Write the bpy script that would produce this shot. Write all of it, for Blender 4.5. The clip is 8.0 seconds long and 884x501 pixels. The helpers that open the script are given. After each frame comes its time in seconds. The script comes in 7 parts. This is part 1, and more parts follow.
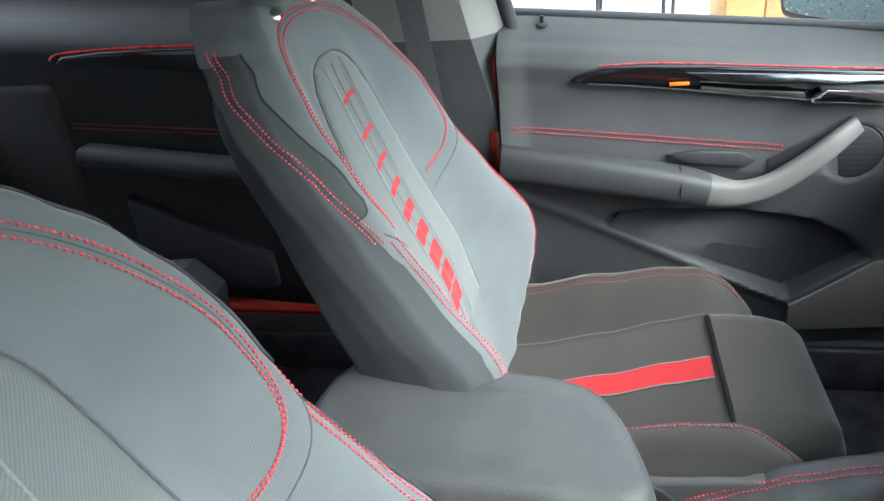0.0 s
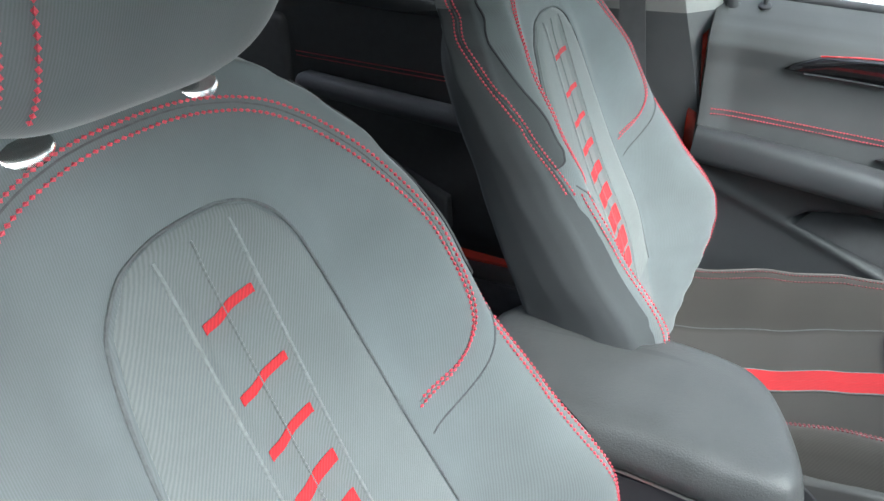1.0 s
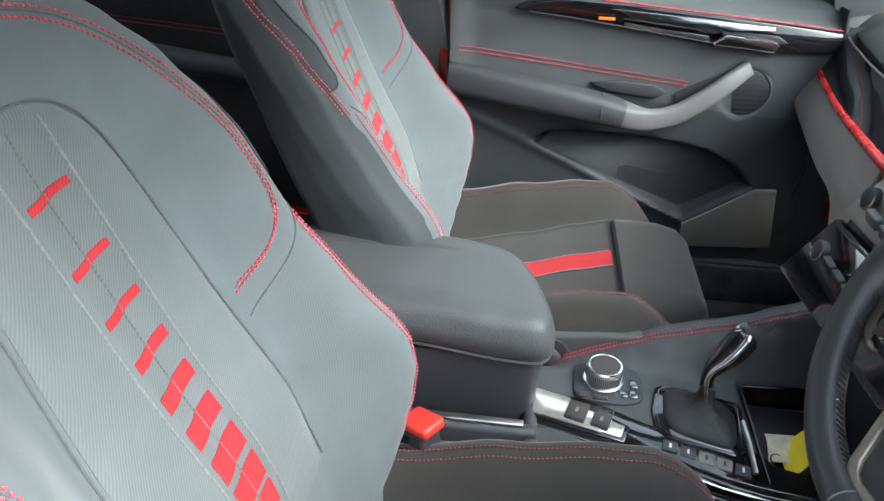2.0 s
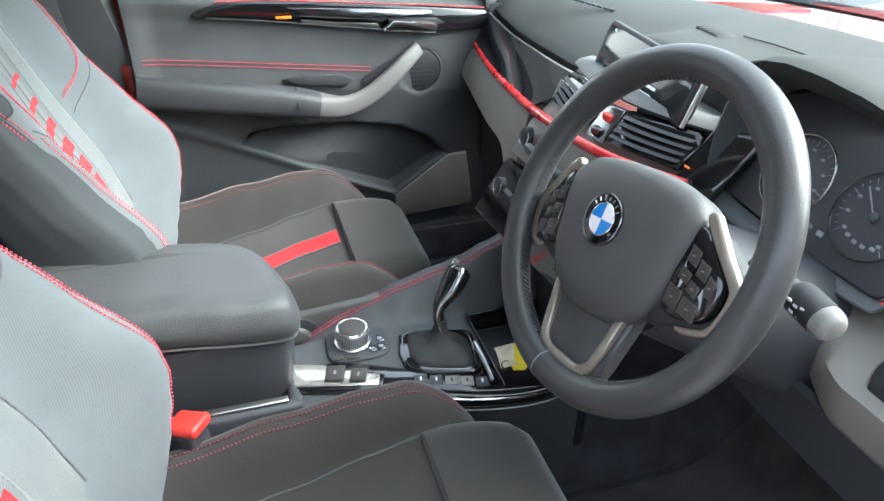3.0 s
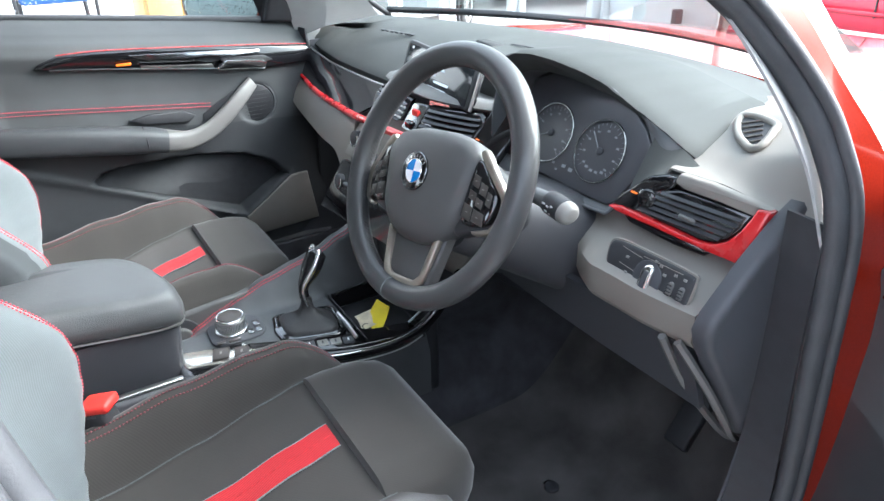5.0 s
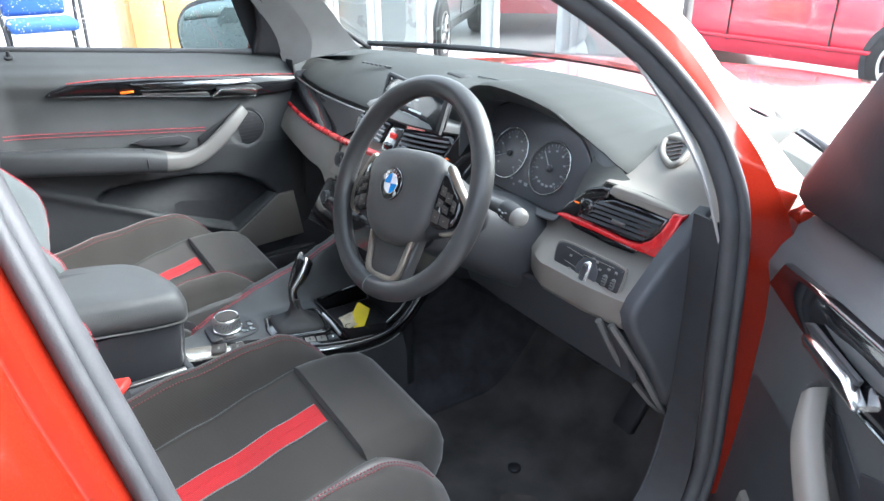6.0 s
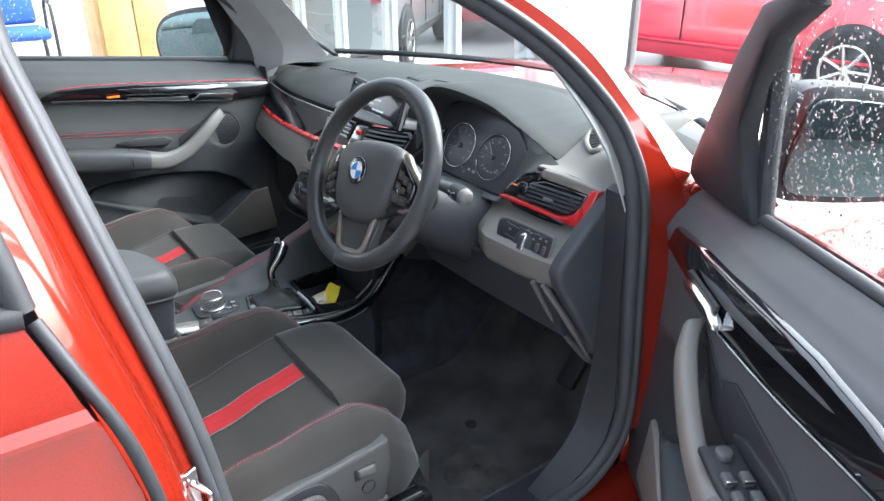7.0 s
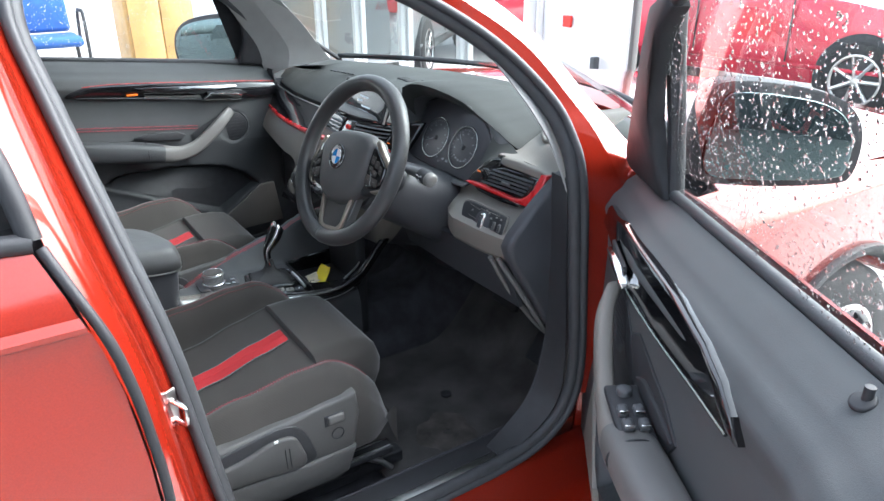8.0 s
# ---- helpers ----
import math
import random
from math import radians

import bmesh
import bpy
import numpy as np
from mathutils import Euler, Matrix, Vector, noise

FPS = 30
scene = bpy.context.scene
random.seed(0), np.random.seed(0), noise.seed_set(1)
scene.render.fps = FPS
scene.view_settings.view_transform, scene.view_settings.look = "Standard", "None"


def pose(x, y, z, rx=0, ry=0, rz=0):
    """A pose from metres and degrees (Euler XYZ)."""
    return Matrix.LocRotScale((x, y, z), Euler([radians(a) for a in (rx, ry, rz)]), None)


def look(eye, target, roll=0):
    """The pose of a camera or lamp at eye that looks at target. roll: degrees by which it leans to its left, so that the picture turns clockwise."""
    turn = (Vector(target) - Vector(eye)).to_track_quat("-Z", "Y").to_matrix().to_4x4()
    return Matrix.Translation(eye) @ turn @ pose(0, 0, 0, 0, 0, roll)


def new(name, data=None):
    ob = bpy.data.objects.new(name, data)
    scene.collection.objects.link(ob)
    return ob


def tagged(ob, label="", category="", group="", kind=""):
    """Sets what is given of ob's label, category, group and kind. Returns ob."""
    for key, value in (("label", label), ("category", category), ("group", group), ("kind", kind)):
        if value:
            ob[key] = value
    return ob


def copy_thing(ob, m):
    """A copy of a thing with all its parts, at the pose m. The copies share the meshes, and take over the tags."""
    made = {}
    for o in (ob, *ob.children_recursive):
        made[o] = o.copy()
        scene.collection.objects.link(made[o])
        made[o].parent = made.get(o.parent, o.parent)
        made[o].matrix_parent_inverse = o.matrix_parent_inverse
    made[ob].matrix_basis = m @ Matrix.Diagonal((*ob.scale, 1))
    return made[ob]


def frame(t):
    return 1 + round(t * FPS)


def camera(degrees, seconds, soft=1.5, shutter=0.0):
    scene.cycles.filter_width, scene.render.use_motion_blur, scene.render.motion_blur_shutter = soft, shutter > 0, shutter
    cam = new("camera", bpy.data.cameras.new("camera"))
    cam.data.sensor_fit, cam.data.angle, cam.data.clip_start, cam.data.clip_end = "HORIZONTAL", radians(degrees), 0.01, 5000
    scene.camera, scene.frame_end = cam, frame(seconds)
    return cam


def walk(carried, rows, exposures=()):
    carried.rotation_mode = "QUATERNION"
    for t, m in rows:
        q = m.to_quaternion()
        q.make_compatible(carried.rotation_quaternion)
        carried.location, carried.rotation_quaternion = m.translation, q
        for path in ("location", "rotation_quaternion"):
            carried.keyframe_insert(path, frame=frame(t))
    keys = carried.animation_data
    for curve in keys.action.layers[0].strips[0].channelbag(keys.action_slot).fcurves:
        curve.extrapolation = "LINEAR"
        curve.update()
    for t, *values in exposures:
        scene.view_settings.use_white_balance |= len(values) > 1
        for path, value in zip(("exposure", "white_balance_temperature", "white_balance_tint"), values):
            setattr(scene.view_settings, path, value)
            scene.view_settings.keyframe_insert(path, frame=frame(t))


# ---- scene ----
import functools

cam = camera(64.4, 8.0)
PATH = [
    (0, (0.59, 0.109, 1.363), (-1.129, -0.303, 0.427), -6.1),
    (0.5, (0.641, 0.072, 1.362), (-0.972, -0.614, 0.4), -4.5),
    (1, (0.67, 0.083, 1.362), (-0.881, -0.714, 0.382), -2.4),
    (1.5, (0.721, 0.119, 1.355), (-0.862, -0.569, 0.343), -1.3),
    (2, (0.808, 0.119, 1.344), (-0.883, -0.09, 0.295), 1.2),
    (2.2, (0.831, 0.124, 1.338), (-0.873, 0.101, 0.292), 1.7),
    (3.3, (0.926, 0.136, 1.345), (-0.687, 0.775, 0.349), 0.2),
    (3.5, (0.944, 0.138, 1.352), (-0.65, 0.845, 0.373), 0.2),
    (4, (0.978, 0.13, 1.338), (-0.585, 0.942, 0.391), -0.4),
    (4.5, (1.06, 0.079, 1.346), (-0.472, 0.961, 0.411), -0.6),
    (4.7, (1.102, 0.062, 1.345), (-0.434, 0.952, 0.423), -1.2),
    (5.8, (1.264, -0.035, 1.398), (-0.245, 0.946, 0.526), -0.2),
    (6, (1.304, -0.046, 1.395), (-0.221, 0.936, 0.552), -0.5),
    (6.5, (1.398, -0.103, 1.406), (-0.102, 0.926, 0.576), -0.4),
    (7, (1.487, -0.138, 1.425), (0.002, 0.916, 0.599), -0.4),
    (7.5, (1.564, -0.141, 1.426), (0.066, 0.911, 0.62), -0.1),
    (8, (1.692, -0.139, 1.428), (0.157, 0.863, 0.628), -0.5),
]
SKY, SUN = 0.155, 0.35
walk(cam, [(t, look(eye, target, roll)) for t, eye, target, roll in PATH], [(0.0, 3.15, 6000, 4), (2.0, 3.0, 6000, 4), (3.4, 3.55, 6000, 5), (4.5, 3.57, 5900, 7), (6.0, 3.4, 5950, 7), (8.0, 2.84, 5950, 7)])
# ---- world, sun, exposure ----
world = bpy.data.worlds.new("overcast_sky")
scene.world = world
world.use_nodes = True
wn = world.node_tree
sky = wn.nodes.new("ShaderNodeTexSky")
sky.sky_type, sky.sun_disc = "NISHITA", False
sky.sun_elevation, sky.sun_rotation = radians(41), radians(18)
sky.air_density, sky.dust_density = 1.0, 4.0
hazy = wn.nodes.new("ShaderNodeHueSaturation")
hazy.inputs["Saturation"].default_value = 0.35
wn.links.new(sky.outputs[0], hazy.inputs["Color"])
wn.links.new(hazy.outputs[0], wn.nodes["Background"].inputs[0])
wn.nodes["Background"].inputs[1].default_value = SKY
sun = new("sun", bpy.data.lights.new("sun", "SUN"))
sun.data.energy, sun.data.angle, sun.data.color = SUN, radians(50), (1.0, 0.98, 0.95)
sun.matrix_world = look((1.5, 4.6, 4.2), (0, 0, 0))


# ---- materials ----
def material(name, colour, rough=0.5, metal=0.0, spots=0.0, scale=40.0, bump=0.0, bump_scale=400.0, coat=0.0, vary=0.0, spec=0.5):
    """A procedural surface: a base colour with blotches at one scale, fine relief at another."""
    m = bpy.data.materials.new(name)
    m.use_nodes = True
    t = m.node_tree
    b = t.nodes["Principled BSDF"]
    b.inputs["Base Color"].default_value = (*colour, 1)
    b.inputs["Roughness"].default_value = rough
    b.inputs["Metallic"].default_value = metal
    b.inputs["Coat Weight"].default_value = coat
    b.inputs["Coat Roughness"].default_value = 0.04
    b.inputs["Specular IOR Level"].default_value = spec
    co = t.nodes.new("ShaderNodeTexCoord")
    if spots:
        n = t.nodes.new("ShaderNodeTexNoise")
        n.inputs["Scale"].default_value, n.inputs["Detail"].default_value = scale, 6
        r = t.nodes.new("ShaderNodeMapRange")
        r.inputs[1].default_value, r.inputs[2].default_value = 0.3, 0.7
        r.inputs[3].default_value, r.inputs[4].default_value = 1 - spots, 1 + spots
        x = t.nodes.new("ShaderNodeMix")
        x.data_type, x.blend_type = "RGBA", "MULTIPLY"
        x.inputs[0].default_value = 1
        x.inputs[6].default_value = (*colour, 1)
        t.links.new(co.outputs["Object"], n.inputs["Vector"])
        t.links.new(n.outputs[0], r.inputs[0])
        t.links.new(r.outputs[0], x.inputs[7])
        t.links.new(x.outputs[2], b.inputs["Base Color"])
        q = t.nodes.new("ShaderNodeMapRange")
        q.inputs[3].default_value, q.inputs[4].default_value = max(rough - 0.08, 0), min(rough + 0.08, 1)
        t.links.new(n.outputs[0], q.inputs[0])
        t.links.new(q.outputs[0], b.inputs["Roughness"])
    if bump:
        n = t.nodes.new("ShaderNodeTexNoise")
        n.inputs["Scale"].default_value, n.inputs["Detail"].default_value = bump_scale, 3
        u = t.nodes.new("ShaderNodeBump")
        u.inputs["Strength"].default_value, u.inputs["Distance"].default_value = bump, 0.001
        t.links.new(co.outputs["Object"], n.inputs["Vector"])
        t.links.new(n.outputs[0], u.inputs["Height"])
        t.links.new(u.outputs[0], b.inputs["Normal"])
    return m


def ribbed(name, colour, turn, pitch, depth, rough=0.9, sheen=0.3, dark=0.6, second=0.0):
    """Woven cloth with fine ribs that run at an angle."""
    m = material(name, colour, rough, spots=0.12, scale=9)
    t = m.node_tree
    b = t.nodes["Principled BSDF"]
    b.inputs["Sheen Weight"].default_value = sheen
    b.inputs["Sheen Roughness"].default_value = 0.4
    co = t.nodes["Texture Coordinate"]
    mp = t.nodes.new("ShaderNodeMapping")
    mp.inputs["Rotation"].default_value = [radians(a) for a in turn]
    wv = t.nodes.new("ShaderNodeTexWave")
    wv.inputs["Scale"].default_value = 1 / pitch / 3.2
    wv.inputs["Distortion"].default_value = 1.2
    wv.inputs["Detail"].default_value = 2
    wv.inputs["Detail Scale"].default_value = 3
    nz = t.nodes.new("ShaderNodeTexNoise")
    nz.inputs["Scale"].default_value = 700
    add = t.nodes.new("ShaderNodeMath")
    add.operation = "MULTIPLY_ADD"
    add.inputs[1].default_value = 0.6
    bu = t.nodes.new("ShaderNodeBump")
    bu.inputs["Strength"].default_value, bu.inputs["Distance"].default_value = depth, 0.001
    t.links.new(co.outputs["Object"], mp.inputs[0])
    t.links.new(mp.outputs[0], wv.inputs["Vector"])
    t.links.new(co.outputs["Object"], nz.inputs["Vector"])
    t.links.new(nz.outputs[0], add.inputs[0])
    t.links.new(wv.outputs["Fac"], add.inputs[2])
    t.links.new(add.outputs[0], bu.inputs["Height"])
    t.links.new(bu.outputs[0], b.inputs["Normal"])
    src = b.inputs["Base Color"].links[0].from_socket
    r = t.nodes.new("ShaderNodeMapRange")
    r.inputs[3].default_value, r.inputs[4].default_value = dark, 1.15
    x = t.nodes.new("ShaderNodeMix")
    x.data_type, x.blend_type = "RGBA", "MULTIPLY"
    x.inputs[0].default_value = 1
    t.links.new(wv.outputs["Fac"], r.inputs[0])
    t.links.new(src, x.inputs[6])
    t.links.new(r.outputs[0], x.inputs[7])
    t.links.new(x.outputs[2], b.inputs["Base Color"])
    return m


def glassy(name, tint=(1, 1, 1), rough=0.0, drops=0.0):
    m = bpy.data.materials.new(name)
    m.use_nodes = True
    t = m.node_tree
    t.nodes.remove(t.nodes["Principled BSDF"])
    tr = t.nodes.new("ShaderNodeBsdfTransparent")
    tr.inputs[0].default_value = (*tint, 1)
    gl = t.nodes.new("ShaderNodeBsdfGlossy")
    gl.inputs["Roughness"].default_value = rough
    lw = t.nodes.new("ShaderNodeLayerWeight")
    lw.inputs[0].default_value = 0.5
    pw = t.nodes.new("ShaderNodeMath")
    pw.operation = "POWER"
    pw.inputs[1].default_value = 4.0
    t.links.new(lw.outputs["Facing"], pw.inputs[0])
    fr = t.nodes.new("ShaderNodeMapRange")
    fr.inputs[3].default_value, fr.inputs[4].default_value = 0.045, 0.9
    t.links.new(pw.outputs[0], fr.inputs[0])
    mx = t.nodes.new("ShaderNodeMixShader")
    t.links.new(fr.outputs[0], mx.inputs[0])
    t.links.new(tr.outputs[0], mx.inputs[1])
    t.links.new(gl.outputs[0], mx.inputs[2])
    t.links.new(mx.outputs[0], t.nodes["Material Output"].inputs[0])
    return m


CLOTH = ribbed("anthracite_cloth", (0.108, 0.122, 0.126), (0, 12, 0), 0.0017, 0.06, dark=0.94, sheen=0.25)
PAD = ribbed("ribbed_cloth", (0.120, 0.132, 0.132), (0, 40, 0), 0.0028, 0.15, dark=0.87)
# cushion shade and its warm reflected light are put into this cloth colour
CUSHION = ribbed("shaded_cushion_cloth", (0.033, 0.030, 0.027), (0, 0, 35), 0.0026, 0.06, dark=0.97)
REDCLOTH = ribbed("red_cloth", (0.44, 0.016, 0.022), (0, 40, 0), 0.003, 0.3, dark=0.8, sheen=0.1)
THREAD = material("red_thread", (0.62, 0.07, 0.10), 0.7, spots=0.3, scale=600)
SEAM = material("grey_seam", (0.17, 0.185, 0.185), 0.8, spots=0.2, scale=300)
VINYL = material("grained_dark_plastic", (0.074, 0.077, 0.081), 0.5, spots=0.1, scale=12, bump=0.35, bump_scale=900)
SOFT = material("soft_touch_dash", (0.050, 0.053, 0.051), 0.62, spots=0.08, scale=7, bump=0.3, bump_scale=700, spec=0.15)
GREYPL = material("grey_plastic", (0.115, 0.113, 0.108), 0.55, spots=0.08, scale=10, bump=0.3, bump_scale=800)
LEATHER = material("black_leather", (0.045, 0.046, 0.047), 0.34, spots=0.05, scale=20, bump=0.25, bump_scale=600)
ARMLEATHER = material("dark_leatherette", (0.056, 0.059, 0.061), 0.45, spots=0.12, scale=20, bump=0.6, bump_scale=450)
PIANO = material("gloss_black", (0.006, 0.006, 0.007), 0.06, coat=0.5, spots=0.3, scale=60)
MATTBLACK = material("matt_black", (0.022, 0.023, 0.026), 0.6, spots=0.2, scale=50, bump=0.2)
CHROME = material("satin_chrome", (0.78, 0.78, 0.77), 0.18, 1.0, spots=0.06, scale=80)
SILVER = material("satin_silver", (0.5, 0.5, 0.49), 0.34, 1.0, spots=0.08, scale=60)
REDTRIM = material("coral_red_trim", (0.52, 0.012, 0.016), 0.28, spots=0.1, scale=30, coat=0.6)
PAINT = material("orange_red_paint", (0.30, 0.018, 0.007), 0.16, 0.35, spots=0.12, scale=500, coat=1.0)
RUBBER = material("rubber_seal", (0.04, 0.042, 0.046), 0.55, spots=0.15, scale=40, bump=0.3)
TYRE = material("tyre_rubber", (0.02, 0.02, 0.02), 0.8, spots=0.3, scale=30, bump=0.6)
CARPET = material("dark_carpet", (0.042, 0.042, 0.048), 0.95, spots=0.45, scale=18, bump=1.0, bump_scale=600)
WORNMAT = material("worn_mat", (0.058, 0.055, 0.053), 0.9, spots=0.55, scale=9, bump=1.0, bump_scale=500)
HEADLINER = material("grey_headliner", (0.42, 0.42, 0.41), 0.9, spots=0.05, scale=30, bump=0.4)
PILLAR = material("light_grey_pillar_trim", (0.27, 0.27, 0.265), 0.7, spots=0.06, scale=20, bump=0.3)
BELT = material("seat_belt_web", (0.07, 0.073, 0.077), 0.7, spots=0.1, scale=60, bump=0.4, bump_scale=900)
GLASS = glassy("clear_glass", (0.93, 0.96, 0.95))
SCREENGLASS = glassy("green_tinted_windscreen", (0.56, 0.61, 0.60))
YELLOW = material("yellow_card", (0.85, 0.68, 0.02), 0.6, spots=0.08, scale=30)
PAPER = material("cream_paper", (0.7, 0.62, 0.45), 0.7, spots=0.2, scale=60)
WHITEPRINT = material("white_print", (0.75, 0.76, 0.77), 0.5)
REDPL = material("red_button_plastic", (0.75, 0.04, 0.03), 0.4, spots=0.1, scale=60)
BLUEPL = material("roundel_blue", (0.01, 0.22, 0.62), 0.25, coat=0.6)
WHITEPL = material("roundel_white", (0.85, 0.86, 0.88), 0.25, coat=0.6)
SCREEN = material("dark_screen", (0.010, 0.013, 0.016), 0.12, coat=0.4)
DIAL = material("dial_face", (0.055, 0.056, 0.062), 0.3)


def lamp_material(name, colour, strength):
    m = material(name, colour, 0.4)
    b = m.node_tree.nodes["Principled BSDF"]
    b.inputs["Emission Color"].default_value = (*colour, 1)
    b.inputs["Emission Strength"].default_value = strength
    return m


ORANGELIT = lamp_material("orange_ambient_light", (0.85, 0.16, 0.01), 0.05)
SCREENTEXT = lamp_material("screen_text", (0.55, 0.62, 0.68), 0.06)
DIALPRINT = lamp_material("dial_print", (0.20, 0.21, 0.23), 0.015)

GROUND = material("wet_concrete", (0.27, 0.267, 0.258), 0.4, spots=0.12, scale=0.9, bump=0.2, bump_scale=40)
BLOCKGREY = material("light_blocking_grey", (0.16, 0.165, 0.17), 0.8, spots=0.15, scale=1.5, bump=0.3, bump_scale=30)
WHITEWALL = material("white_paint", (0.82, 0.82, 0.81), 0.6, spots=0.03, scale=2)
REDCAR = material("red_car_paint", (0.55, 0.03, 0.06), 0.25, 0.1, spots=0.05, scale=3, coat=1.0)
SILVERCAR = material("silver_car_paint", (0.34, 0.36, 0.37), 0.3, 0.3, spots=0.05, scale=3, coat=1.0)
CARGLASS = material("dark_car_window", (0.03, 0.035, 0.04), 0.08, coat=0.5)
LAMPRED = material("tail_lamp_red", (0.5, 0.01, 0.02), 0.2, coat=0.8)
WOOD = material("light_oak", (0.50, 0.30, 0.11), 0.5, spots=0.25, scale=4, bump=0.3, bump_scale=60)
BLUECLOTH = material("blue_cloth", (0.03, 0.10, 0.32), 0.85, spots=0.15, scale=20, bump=0.5)
WATER = bpy.data.materials.new("rain_water")
WATER.use_nodes = True
wb = WATER.node_tree.nodes["Principled BSDF"]
wb.inputs["Transmission Weight"].default_value, wb.inputs["IOR"].default_value, wb.inputs["Roughness"].default_value = 1.0, 1.33, 0.02
SILVERTRIM = material("satin_grey_trim", (0.20, 0.195, 0.182), 0.45, 0.1, spots=0.06, scale=30)
TRIMSATIN = material("satin_spoke_silver", (0.33, 0.295, 0.25), 0.42, 0.85, spots=0.06, scale=60)
GAITER = material("soft_black_gaiter", (0.024, 0.024, 0.025), 0.55, spots=0.2, scale=40, bump=0.5, bump_scale=300)
SMOKE = material("smoked_silver", (0.22, 0.225, 0.23), 0.22, 1.0, spots=0.08, scale=60)
# the red thread again, darkened for the shade on the cushions
SHADETHREAD = material("shaded_red_thread", (0.20, 0.055, 0.065), 0.8, spots=0.3, scale=500)
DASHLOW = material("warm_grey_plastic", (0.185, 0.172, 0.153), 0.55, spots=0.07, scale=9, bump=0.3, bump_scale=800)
SIDECLOTH = material("side_panel_cloth", (0.046, 0.051, 0.054), 0.9, spots=0.08, scale=10, bump=0.2, bump_scale=600)
SHOULDER = material("dark_shoulder_cloth", (0.050, 0.056, 0.059), 0.9, spots=0.08, scale=12, bump=0.25, bump_scale=600)
DARKPL = material("dark_cabin_plastic", (0.042, 0.044, 0.050), 0.5, spots=0.12, scale=12, bump=0.35, bump_scale=900)
DOORPAD = material("lit_door_lining", (0.070, 0.074, 0.076), 0.6, spots=0.08, scale=10, bump=0.3, bump_scale=700, spec=0.3)
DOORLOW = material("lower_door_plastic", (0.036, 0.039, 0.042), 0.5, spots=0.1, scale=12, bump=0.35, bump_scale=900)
DARKPAD = material("airbag_plastic", (0.066, 0.066, 0.066), 0.48, spots=0.08, scale=12, bump=0.3, bump_scale=800)
SEATPL = material("seat_side_plastic", (0.062, 0.062, 0.061), 0.5, spots=0.08, scale=12, bump=0.3, bump_scale=900)
GLAREPLATE = material("pale_reflection_plate", (0.62, 0.60, 0.54), 0.2, 0.8, spots=0.06, scale=60)
KEYPL = material("brown_black_key_plastic", (0.042, 0.036, 0.032), 0.42, spots=0.15, scale=30)
DARKSEAM = material("dark_seam", (0.085, 0.092, 0.095), 0.8, spots=0.2, scale=200)
DARKGLASS = glassy("tinted_glass", (0.16, 0.17, 0.175))

# ---- builders ----
BASE = {}


def thing(name, at, label, category, group="", kind="", m=None):
    e = new(name)
    e.empty_display_size = 0.05
    e.matrix_basis = (m or Matrix()) @ Matrix.Translation(at)
    BASE[e] = Vector(at)
    return tagged(e, label, category, group, kind)


def part(name, bm, mat, parent=None, label="", sharp=50):
    me = bpy.data.meshes.new(name)
    bmesh.ops.recalc_face_normals(bm, faces=bm.faces)
    bm.to_mesh(me)
    bm.free()
    me.materials.append(mat)
    me.polygons.foreach_set("use_smooth", [True] * len(me.polygons))
    me.set_sharp_from_angle(angle=radians(sharp))
    ob = new(name, me)
    if parent:
        ob.parent = parent
        if parent in BASE:
            ob.matrix_parent_inverse = Matrix.Translation(-BASE[parent])
    if label:
        tagged(ob, label)
    return ob


def lerp_table(x, table):
    """Smooth interpolation in a table of (place, value) pairs."""
    if x <= table[0][0]:
        return table[0][1]
    for (a, p), (b, q) in zip(table, table[1:]):
        if x <= b:
            f = (x - a) / (b - a)
            return p + (q - p) * (f * f * (3 - 2 * f) * 0.5 + f * 0.5)
    return table[-1][1]


def step(a, b, x):
    f = min(max((x - a) / (b - a), 0), 1)
    return f * f * (3 - 2 * f)


def spline(pts, n=8, closed=False):
    """A smooth line through the points."""
    p = [Vector(q) for q in pts]
    out = []
    k = len(p)
    for i in range(k if closed else k - 1):
        a, b, c, d = (p[(i + j) % k] if closed else p[min(max(i + j, 0), k - 1)] for j in (-1, 0, 1, 2))
        for s in range(n):
            t = s / n
            out.append(0.5 * (2 * b + (c - a) * t + (2 * a - 5 * b + 4 * c - d) * t * t + (3 * b - a - 3 * c + d) * t ** 3))
    return out if closed else out + [p[-1]]


def loft(rings, bm=None, caps=True, closed=False):
    bm = bm or bmesh.new()
    vs = [[bm.verts.new(p) for p in r] for r in rings]
    pairs = list(zip(vs, vs[1:])) + ([(vs[-1], vs[0])] if closed else [])
    for a, b in pairs:
        for i in range(len(a)):
            j = (i + 1) % len(a)
            bm.faces.new((a[i], a[j], b[j], b[i]))
    if caps and not closed:
        bm.faces.new(vs[0][::-1])
        bm.faces.new(vs[-1])
    return bm


def sheet(rows, bm=None, thick=0.0):
    """An open surface from rows of points, with a thickness behind it."""
    bm = bm or bmesh.new()
    vs = [[bm.verts.new(p) for p in r] for r in rows]
    fs = []
    for a, b in zip(vs, vs[1:]):
        for i in range(len(a) - 1):
            fs.append(bm.faces.new((a[i], a[i + 1], b[i + 1], b[i])))
    if thick:
        bm.normal_update()
        bmesh.ops.solidify(bm, geom=fs, thickness=thick)
    return bm


